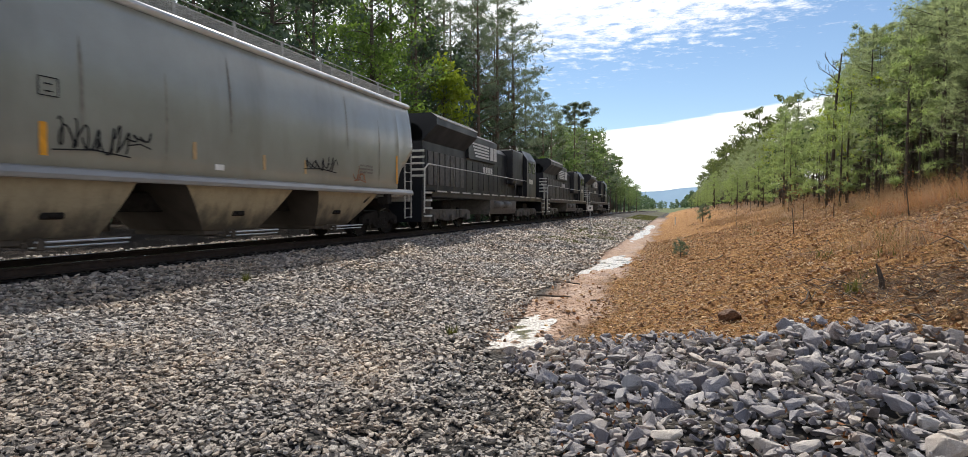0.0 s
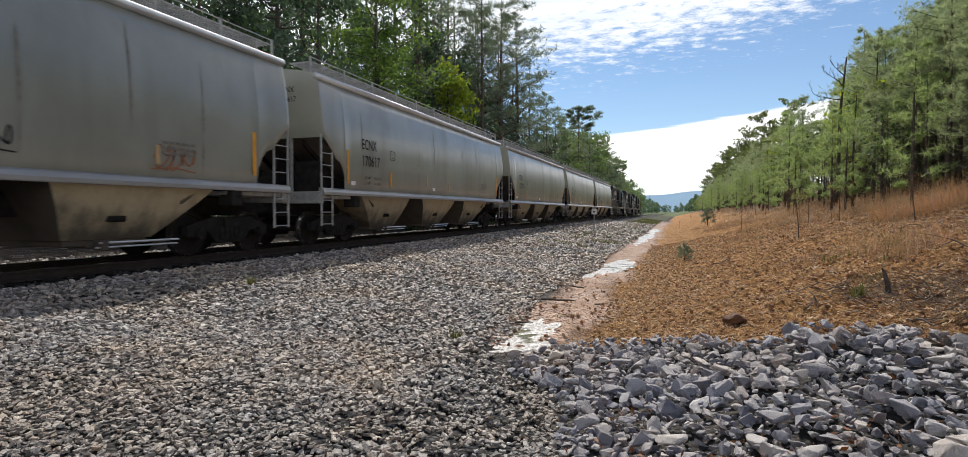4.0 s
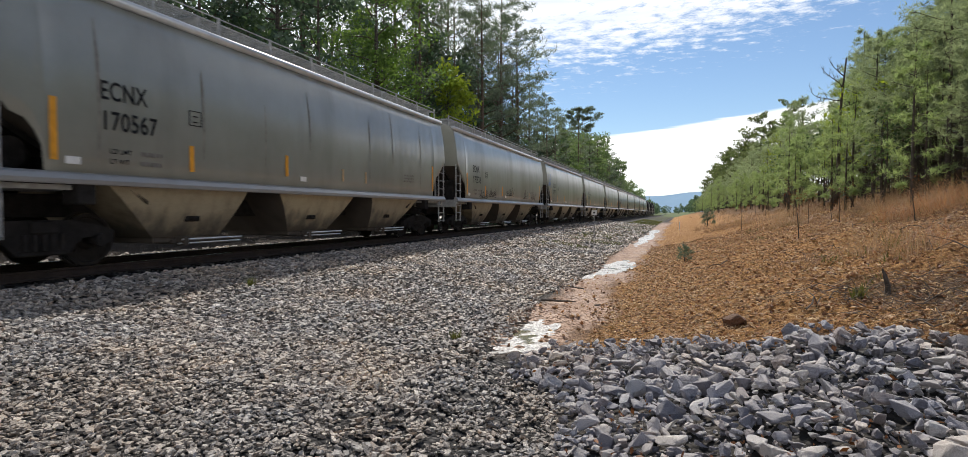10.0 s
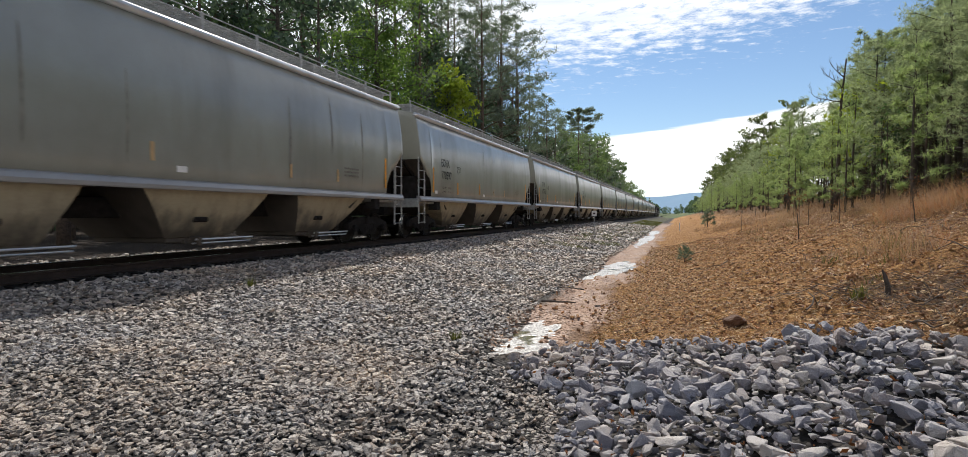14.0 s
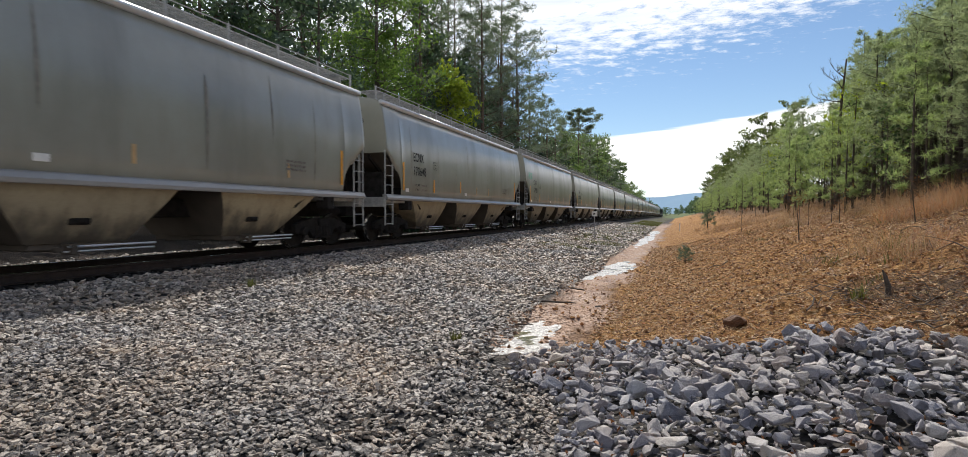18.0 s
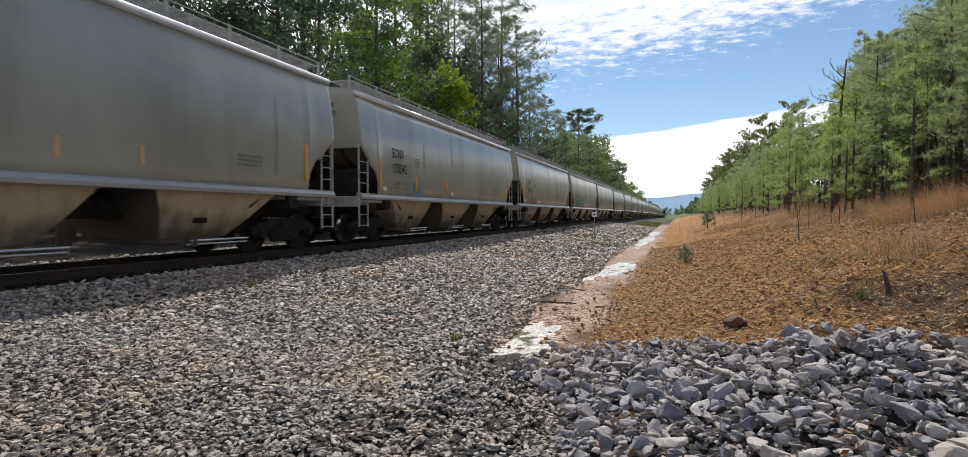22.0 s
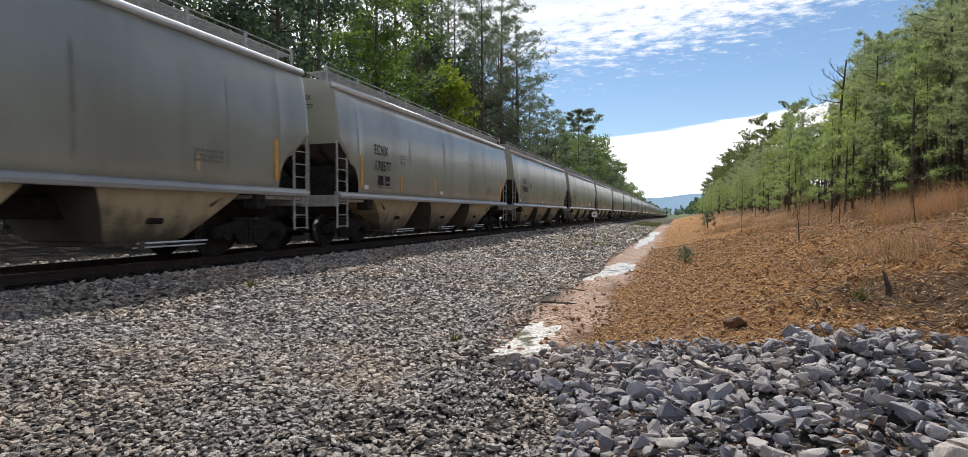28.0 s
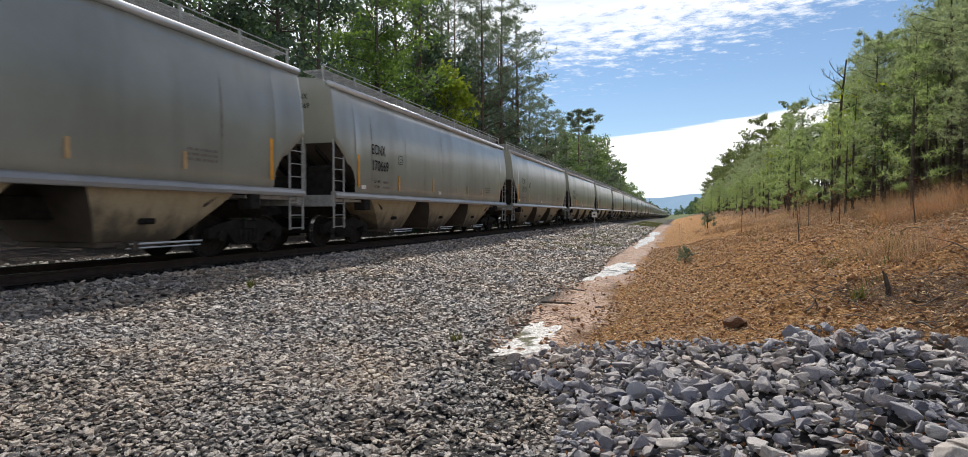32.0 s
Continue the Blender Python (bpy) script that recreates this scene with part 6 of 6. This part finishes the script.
def hull_stone(r, sx, sy, sz, n, block=0.3):
    """A broken stone: the hull of a jittered block's corners and a few points more."""
    bm = bmesh.new()
    for a in (-1, 1) if block else ():
        for b in (-1, 1):
            for c in (-1, 1):
                q = 0.82 * (1 + r.uniform(-block, block * 0.6, 3)) * np.array([a, b, c])
                bm.verts.new((q[0] * sx, q[1] * sy, q[2] * sz))
    for _ in range(n):
        d = Vector(r.normal(size=3)).normalized()
        k = max(abs(d.x), abs(d.y), abs(d.z)) ** 0.5
        bm.verts.new((d.x * sx / k, d.y * sy / k, d.z * sz / k))
    res = bmesh.ops.convex_hull(bm, input=bm.verts)
    bmesh.ops.delete(bm, geom=[q for q in res["geom_interior"] if isinstance(q, bmesh.types.BMVert)], context="VERTS")
    bmesh.ops.triangulate(bm, faces=bm.faces[:])
    bmesh.ops.recalc_face_normals(bm, faces=bm.faces)
    bm.verts.index_update()
    v = np.array([q.co[:] for q in bm.verts])
    f = np.array([[q.index for q in g.verts] for g in bm.faces])
    bm.free()
    return v, f


def rough_stone(r, sx, sy, sz, n, cuts=1):
    """A quarried block: broken faces, split along layers, with chipped edges."""
    v, f = hull_stone(r, sx, sy, sz, n, 0)
    bm = bmesh.new()
    vs = [bm.verts.new(q) for q in v]
    for t in f:
        bm.faces.new([vs[i] for i in t])
    bmesh.ops.dissolve_limit(bm, angle_limit=radians(22), verts=bm.verts[:], edges=bm.edges[:])
    bmesh.ops.bevel(bm, geom=bm.edges[:], offset=0.045, segments=1, affect="EDGES")
    bmesh.ops.triangulate(bm, faces=bm.faces[:])
    bmesh.ops.subdivide_edges(bm, edges=[e for e in bm.edges if e.calc_length() > 0.3], cuts=cuts, use_grid_fill=True)
    bmesh.ops.triangulate(bm, faces=bm.faces[:])
    off = Vector(r.uniform(-50, 50, 3))
    tilt = Vector(r.normal(size=3)) * 0.3 + Vector((0, 0, 1))
    for q in bm.verts:
        d = q.co.normalized()
        layer = math.sin(q.co.dot(tilt) * 13 + off.x)
        q.co += d * (0.09 * noise.noise(q.co * 2.3 + off) + 0.06 * noise.noise(q.co * 6 + off) + 0.022 * layer)
    bmesh.ops.recalc_face_normals(bm, faces=bm.faces)
    bm.verts.index_update()
    out = np.array([q.co[:] for q in bm.verts]), np.array([[q.index for q in g.verts] for g in bm.faces])
    bm.free()
    return out


def turn_matrices(r, n, tilt):
    a, b, c = r.uniform(0, 6.283, n), r.normal(0, tilt, n), r.normal(0, tilt, n)
    ca, sa, cb, sb, cc, sc = np.cos(a), np.sin(a), np.cos(b), np.sin(b), np.cos(c), np.sin(c)
    z0, o = np.zeros(n), np.ones(n)
    Z = np.stack([ca, -sa, z0, sa, ca, z0, z0, z0, o], 1).reshape(n, 3, 3)
    Y = np.stack([cb, z0, sb, z0, o, z0, -sb, z0, cb], 1).reshape(n, 3, 3)
    X = np.stack([o, z0, z0, z0, cc, -sc, z0, sc, cc], 1).reshape(n, 3, 3)
    return Y @ X @ Z


def scatter(shapes, pos, size, tilt, r):
    """Many stones as two arrays, from a few shapes."""
    pick = r.randint(0, len(shapes), len(pos))
    vs, fs, o = [], [], 0
    for k, (v, f) in enumerate(shapes):
        m = np.where(pick == k)[0]
        if not len(m):
            continue
        R = turn_matrices(r, len(m), tilt)
        w = np.einsum("nij,vj->nvi", R, v) * size[m][:, None, None] + pos[m][:, None, :]
        fs.append((f[None] + (np.arange(len(m)) * len(v))[:, None, None] + o).reshape(-1, 3))
        vs.append(w.reshape(-1, 3))
        o += len(m) * len(v)
    return np.concatenate(vs), np.concatenate(fs)


def ballast():
    r = np.random.RandomState(12)
    shapes = [hull_stone(r, 1, r.uniform(0.5, 0.9), r.uniform(0.26, 0.5), 0, 0.38) for _ in range(14)]

    def field(n, x0, x1, y0, y1, lo, hi):
        x, y = r.uniform(x0, x1, n), r.uniform(y0, y1, n)
        ok = ~in_riprap(x, y)
        ok &= (x < -2.55 + 0.2 * wobble(x, y, 1.2, 21)) | (y < 7.0)
        ok &= x < 0.3
        x, y = x[ok], y[ok]
        s = r.uniform(lo, hi, len(x)) * r.uniform(0.7, 1.15, len(x))
        return np.stack([x, y, land(x, y) + s * r.uniform(0.05, 0.95, len(x))], 1), s
    sets = [field(24000, -6.6, 0.2, 1.8, 6.5, 0.016, 0.036), field(6000, -9.0, -6.4, 2.2, 5.4, 0.021, 0.044), field(18000, -9.1, -2.2, 4.5, 11, 0.023, 0.048), field(14000, -9.0, -2.4, 11, 20, 0.031, 0.055),
            field(9000, -9.0, -2.4, 20, 36, 0.045, 0.075), field(7000, -9.0, -2.6, 36, 78, 0.07, 0.11), field(3000, -13.5, -12.0, 2, 50, 0.035, 0.06), field(6000, -9.2, -7.9, 1, 36, 0.03, 0.055), field(9000, -8.0, 0.3, -4, 1.9, 0.02, 0.04)]
    # stones by the road that can be told apart one by one
    bed = tagged(new("ballast_bed"), "loose grey crushed-stone ballast beside the track", "gravel", kind="structure")
    ones = [fast_mesh("ballast_stone", v, f, M["ballast_one"]) for v, f in shapes]
    pos, s = sets[0]
    near = np.argsort((pos[:, 0] + 2.2) ** 2 + (pos[:, 1] - 3.6) ** 2)[:290]
    for i in near:
        o = part("stone", ones[r.randint(len(ones))], bed)
        o.location, o.scale = pos[i], (s[i] * 1.35,) * 3
        o.rotation_euler = (r.normal(0, 0.4), r.normal(0, 0.4), r.uniform(0, 6.28))
    vs, fs, o = [], [], 0
    for k, (pos, s) in enumerate(sets):
        if k == 0:
            keep = np.ones(len(pos), bool)
            keep[near] = False
            pos, s = pos[keep], s[keep]
        v, f = scatter(shapes, pos, s, 0.3, r)
        vs.append(v)
        fs.append(f + o)
        o += len(v)
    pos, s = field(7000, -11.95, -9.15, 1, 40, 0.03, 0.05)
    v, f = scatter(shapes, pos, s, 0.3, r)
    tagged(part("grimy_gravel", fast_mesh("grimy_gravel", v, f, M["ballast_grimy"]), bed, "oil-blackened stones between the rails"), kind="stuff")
    tagged(part("gravel", fast_mesh("gravel", np.concatenate(vs), np.concatenate(fs), M["ballast"]), bed), kind="stuff")


ballast()


def riprap():
    r = np.random.RandomState(23)
    shapes = [rough_stone(r, 1, r.uniform(0.45, 0.9), (0.34, 0.46, 0.6, 0.8)[q % 4], (11, 15)[q % 2], 2) for q in range(24)]
    heap = tagged(new("riprap_heap"), "heap of large angular grey riprap stones across the ditch", "rocks", kind="structure")
    pts = []
    for layer, (n, lo, hi, lift) in enumerate(((3400, 0.025, 0.06, 0.0), (1300, 0.055, 0.135, 0.035), (1500, 0.03, 0.08, 0.05), (2600, 0.012, 0.035, 0.06))):
        cells = {}
        xs, ys, ss = r.uniform(-2.2, 5.2, n * 4), 1.9 + 6.1 * r.uniform(0, 1, n * 4) ** 1.2, lo + (hi - lo) * r.uniform(0, 1, n * 4) ** 1.5
        ss = ss * np.interp(ys, [2, 4, 6.2, 7.2], [0.66, 0.9, 1.1, 0.8])
        ok = in_riprap(xs, ys)
        zs = land(xs, ys)
        got = 0
        for x, y, s, z in zip(xs[ok], ys[ok], ss[ok], zs[ok]):
            c = (int(x * 5), int(y * 5))
            near = [q for a in (-1, 0, 1) for b in (-1, 0, 1) for q in cells.get((c[0] + a, c[1] + b), ())]
            if any((x - q[0]) ** 2 + (y - q[1]) ** 2 < (0.7 * (s + q[2])) ** 2 for q in near):
                continue
            cells.setdefault(c, []).append((x, y, s))
            pts.append((x, y, z + lift + 0.35 * s, s, layer))
            got += 1
            if got >= n:
                break
    ones = [fast_mesh("riprap_stone", v, f, M["riprap"]) for v, f in shapes]
    order = sorted(range(len(pts)), key=lambda i: (pts[i][4] == 0) * 6 + pts[i][1] + abs(pts[i][0] - 1) * 0.5)
    for i in order[:300]:
        x, y, z, s, _ = pts[i]
        o = part("stone", ones[r.randint(len(ones))], heap)
        o.location, o.scale = (x, y, z), (s, s, s)
        o.rotation_euler = (r.normal(0, 0.35), r.normal(0, 0.35), r.uniform(0, 6.28))
    rest = np.array([pts[i][:4] for i in order[300:]])
    shapes = [rough_stone(r, 1, r.uniform(0.45, 0.9), (0.34, 0.46, 0.6, 0.8)[q % 4], (9, 12)[q % 2], 1) for q in range(24)]
    v, f = scatter(shapes, rest[:, :3], rest[:, 3], 0.35, r)
    tagged(part("stones", fast_mesh("stones", v, f, M["riprap_all"]), heap), kind="stuff")
    n = 2600
    x, y = r.uniform(-2.2, 4.0, n), r.uniform(2.2, 7.4, n)
    ok = in_riprap(x, y) & (wobble(x, y, 2.2, 71) > 0.15)
    x, y = x[ok], y[ok]
    c = np.stack([x, y, land(x, y) + r.uniform(0.03, 0.10, len(x))], 1)
    ax = rand_dirs(r, len(x)) * r.uniform(0.01, 0.035, (len(x), 1))
    tagged(new("dead_leaves", quads_from(c, ax, np.cross(ax, rand_dirs(r, len(x))) * 0.6, M["deadleaf"], "dead_leaves")), "reddish dead leaves caught between the stones", "leaves", kind="stuff")


riprap()


def bank_cover():
    """Clods, dry grass, fallen twigs and leaf litter on the bank."""
    r = np.random.RandomState(31)
    shapes = [hull_stone(r, 1, 0.8, 0.55, 0, 0.5) for _ in range(6)]
    n = 52000
    y = 5.5 + 26 * r.uniform(0, 1, n) ** 1.7
    x = -1.5 + r.uniform(0, 9, n) ** 1.0
    ok = ~in_riprap(x, y) & (x > -1.3 + 0.2 * wobble(x, y, 1.2, 21))
    x, y = x[ok], y[ok]
    s = (0.006 + 0.024 * r.uniform(0, 1, len(x)) ** 3.0) * (1 + y / 45)
    v, f = scatter(shapes, np.stack([x, y, land(x, y) + s * 0.2], 1), s, 0.5, r)
    tagged(new("soil_clods", fast_mesh("soil_clods", v, f, M["clod"])), "reddish clods and pebbles strewn over the bank", "soil", kind="stuff")

    def blades(n, x0, x1, y0, y1, lo, hi, wd, dens, mat, name, label, splay=1.1):
        x, y = r.uniform(x0, x1, n), y0 + (y1 - y0) * r.uniform(0, 1, n) ** 1.5
        ok = (wobble(x, y, 0.9, 51) + 0.5 * wobble(x, y, 2.6, 52) > dens(x, y)) & ~in_riprap(x, y)
        x, y = x[ok], y[ok]
        k = 9
        cx, cy = np.repeat(x, k), np.repeat(y, k)
        m = len(cx)
        cx, cy = cx + r.normal(0, 0.11, m), cy + r.normal(0, 0.11, m)
        z = land(cx, cy) - 0.02
        h = lo + (hi - lo) * r.uniform(0, 1, m) ** 1.6
        a = r.uniform(0, 6.283, m)
        ln = r.uniform(0.1, splay, m) * h
        w = wd * (1 + cy / 25)
        tip = np.stack([cx + np.cos(a) * ln, cy + np.sin(a) * ln, z + h], 1)
        mid = np.stack([cx + np.cos(a) * ln * 0.3, cy + np.sin(a) * ln * 0.3, z + h * 0.6], 1)
        sx, sy = -np.sin(a + 0.7) * w, np.cos(a + 0.7) * w
        o = np.stack([sx, sy, np.zeros(m)], 1)
        base = np.stack([cx, cy, z], 1)
        v = np.stack([base - o, base + o, mid + o * 0.8, tip, mid - o * 0.8], 1).reshape(-1, 3)
        i = np.arange(m)[:, None] * 5
        f = np.concatenate([i + np.array([[0, 1, 2]]), i + np.array([[0, 2, 4]]), i + np.array([[4, 2, 3]])])
        tagged(new(name, fast_mesh(name, v, f, mat)), label, "grass", kind="stuff")
    blades(15000, 1.2, 14, 6.8, 46, 0.04, 0.34, 0.0022, lambda x, y: 1.35 - 0.14 * x - 0.012 * y, M["straw"], "dry_grass", "matted orange-brown dry broomsedge on the bank", 1.7)
    blades(3600, 2.6, 13, 8, 44, 0.08, 0.42, 0.0018, lambda x, y: 1.3 - 0.09 * x, M["straw"], "dry_grass", "tall orange-brown dry broomsedge on the bank", 1.7)
    blades(6500, 3.4, 14, 8, 36, 0.2, 0.85, 0.002, lambda x, y: 0.55, M["straw_pale"], "dry_grass", "pale feathery broomsedge under the pines", 1.8)
    blades(2200, 3.9, 9.5, 7.6, 20, 0.25, 0.85, 0.0018, lambda x, y: 0.45, M["straw_pink"], "dry_grass", "pinkish arching tufts of dry broomsedge", 1.9)
    blades(1500, 0.5, 16, 32, 120, 0.10, 0.42, 0.003, lambda x, y: 1.5 - 0.2 * x, M["straw"], "dry_grass", "tall orange-brown dry broomsedge on the bank", 1.6)
    blades(9000, -6.4, -2.8, 26, 120, 0.04, 0.16, 0.005, lambda x, y: 0.5 - 0.006 * y, M["weed"], "green_grass", "thin green grass at the gravel's edge")
    blades(1500, 2.6, 10, 8, 30, 0.06, 0.26, 0.005, lambda x, y: 0.75, M["weed"], "green_weeds", "green weeds among the dry grass")
    n = 9000
    x, y = r.uniform(-0.5, 11, n), 5 + 26 * r.uniform(0, 1, n) ** 1.6
    keep = r.uniform(0, 1, n) < np.clip(x / 7, 0.12, 1)
    x, y = x[keep], y[keep]
    c = np.stack([x, y, land(x, y) + 0.02], 1)
    ax = rand_dirs(r, len(x)) * r.uniform(0.012, 0.04, (len(x), 1))
    ay = np.cross(ax, rand_dirs(r, len(x))) * 0.7
    tagged(new("leaf_litter", quads_from(c, ax, ay, M["deadleaf"], "leaf_litter")), "brown fallen leaves on the bank", "leaves", kind="stuff")
    n = 42000
    x, y = r.uniform(-1.2, 10, n), 6 + 24 * r.uniform(0, 1, n) ** 1.7
    ok = ~in_riprap(x, y)
    x, y = x[ok], y[ok]
    a = r.uniform(0, 6.283, len(x))
    c = np.stack([x, y, land(x, y) + 0.022], 1)
    ax = np.stack([np.cos(a), np.sin(a), r.normal(0, 0.35, len(x))], 1) * (r.uniform(0.012, 0.05, (len(x), 1)) * (1 + y / 40)[:, None])
    ay = np.stack([-np.sin(a), np.cos(a), r.normal(0, 1.0, len(x))], 1) * (0.004 * (1 + y / 22)[:, None])
    tagged(new("straw_litter", quads_from(c, ax, ay, M["chaff"], "straw_litter")), "broken straw and bark chips over the red soil", "litter", kind="stuff")
    rr = random.Random(6)
    for i in range(46):
        x, y = rr.uniform(0.6, 8.5), rr.uniform(6.6, 22)
        if i < 16:
            x, y = rr.uniform(2.0, 4.6), rr.uniform(6.6, 10.0)
        a, ln = rr.uniform(0, 6.28), rr.uniform(0.3, 1.2)
        pts = []
        for k in range(6):
            px, py = x + math.cos(a) * ln * k / 5 + rr.uniform(-0.04, 0.04), y + math.sin(a) * ln * k / 5 + rr.uniform(-0.04, 0.04)
            pts.append((px, py, float(land(px, py)) + 0.03 + rr.uniform(0, 0.06) * (k % 3)))
        q = rr.uniform(0.005, 0.016)
        b = MB().tube(pts, [q * (1 - 0.13 * k) for k in range(6)], None, 5)
        p = Vector(pts[2])
        b.tube([p, p + Vector((math.cos(a + 0.8), math.sin(a + 0.8), 0.25)) * ln * 0.22, p + Vector((math.cos(a + 0.7), math.sin(a + 0.7), 0.2)) * ln * 0.4], [q * 0.6, q * 0.4, q * 0.2], None, 4)
        tagged(new("fallen_branch", b.mesh("fallen_branch", M["deadwood"])), "grey dead branch lying on the bank", "branch", "fallen branches on the bank")
    brush = MB()
    for i in range(700):
        x, y = rr.uniform(1.9, 4.9), rr.uniform(6.5, 9.2)
        a, ln, q = rr.gauss(0.3, 0.7) + (math.pi if rr.random() < 0.5 else 0), rr.uniform(0.08, 0.5), 0.0012 + 0.006 * rr.random() ** 3
        z = float(land(x, y)) + rr.uniform(0.0, 0.12)
        brush.tube([(x, y, z), (x + math.cos(a) * ln * 0.5, y + math.sin(a) * ln * 0.5, z + rr.uniform(-0.02, 0.1)), (x + math.cos(a) * ln, y + math.sin(a) * ln, z + rr.uniform(-0.04, 0.16))], [q, q * 0.8, q * 0.4], None, 4)
    tagged(new("brush_pile", brush.mesh("brush_pile", M["deadwood"])), "tangle of grey dead twigs at the bank's foot", "twigs", kind="stuff")
    st = tagged(new("tree_stump"), "thin broken dark stump standing on the bank", "stump")
    x, y = 2.5, 8.35
    st.location = (x, y, float(land(x, y)))
    part("stem", MB().tube([(0, 0, -0.2), (0.01, 0, 0.14), (-0.02, 0.02, 0.28), (-0.05, 0.02, 0.36)], [0.04, 0.034, 0.024, 0.007], None, 7), st, mat=M["bark_dark"])
    for x, y, a, ln, q in ((-1.55, 11.4, 0.15, 0.55, 0.03), (-2.55, 11.0, 0.0, 0.7, 0.02), (-2.5, 8.9, 0.4, 0.3, 0.015), (-2.1, 13.6, 2.6, 0.4, 0.018)):
        pts = [(x + math.cos(a) * ln * k / 4, y + math.sin(a) * ln * k / 4, float(land(x, y)) + 0.03 + 0.008 * (k % 2)) for k in range(5)]
        b = MB().tube(pts, [q, q * 1.1, q, q * 0.8, q * 0.5], None, 6)
        tagged(new("fallen_branch", b.mesh("fallen_branch", M["bark_dark"])), "dark wet stick lying in the muddy ditch", "branch", "fallen branches in the ditch")
    n = 420
    x, y = r.uniform(-2.8, -1.1, n), 7.4 + 12 * r.uniform(0, 1, n) ** 1.5
    sz = 0.012 + 0.035 * r.uniform(0, 1, n) ** 3
    v, f = scatter(shapes, np.stack([x, y, land(x, y) + sz * 0.25], 1), sz, 0.4, r)
    tagged(new("ditch_stones", fast_mesh("ditch_stones", v, f, M["clod"])), "brown clods and pebbles strewn in the muddy ditch", "stones", kind="stuff")
    rock = rough_stone(r, 1, 0.7, 0.65, 12, 2)
    rk = tagged(new("rock", fast_mesh("rock", rock[0] * 0.17, rock[1], M["clod"])), "lone brown rock half sunk in the bank", "rock")
    rk.location = (0.76, 8.35, float(land(0.76, 8.35)) + 0.05)
    ww = np.random.RandomState(3)
    for x, y, sc in ((-7.44, 8.5, 0.6), (-2.97, 7.5, 0.5), (2.17, 8.2, 0.7), (4.0, 13.0, 1.3)):
        m = 60
        a = ww.uniform(0, 6.28, m)
        h = ww.uniform(0.15, 0.4, m) * sc
        z = float(land(x, y))
        base = np.stack([x + ww.normal(0, 0.06 * sc, m), y + ww.normal(0, 0.06 * sc, m), np.full(m, z)], 1)
        tip = base + np.stack([np.cos(a) * h * 0.6, np.sin(a) * h * 0.6, h], 1)
        sd = np.stack([-np.sin(a), np.cos(a), 0 * a], 1) * 0.008
        v = np.stack([base - sd, base + sd, tip], 1).reshape(-1, 3)
        wd = tagged(new("weed_tuft"), "small green weed growing in the gravel", "weed", "weeds by the track")
        part("tuft", fast_mesh("tuft", v, np.arange(len(v)).reshape(-1, 3), M["weed"]), wd)


bank_cover()

motions()
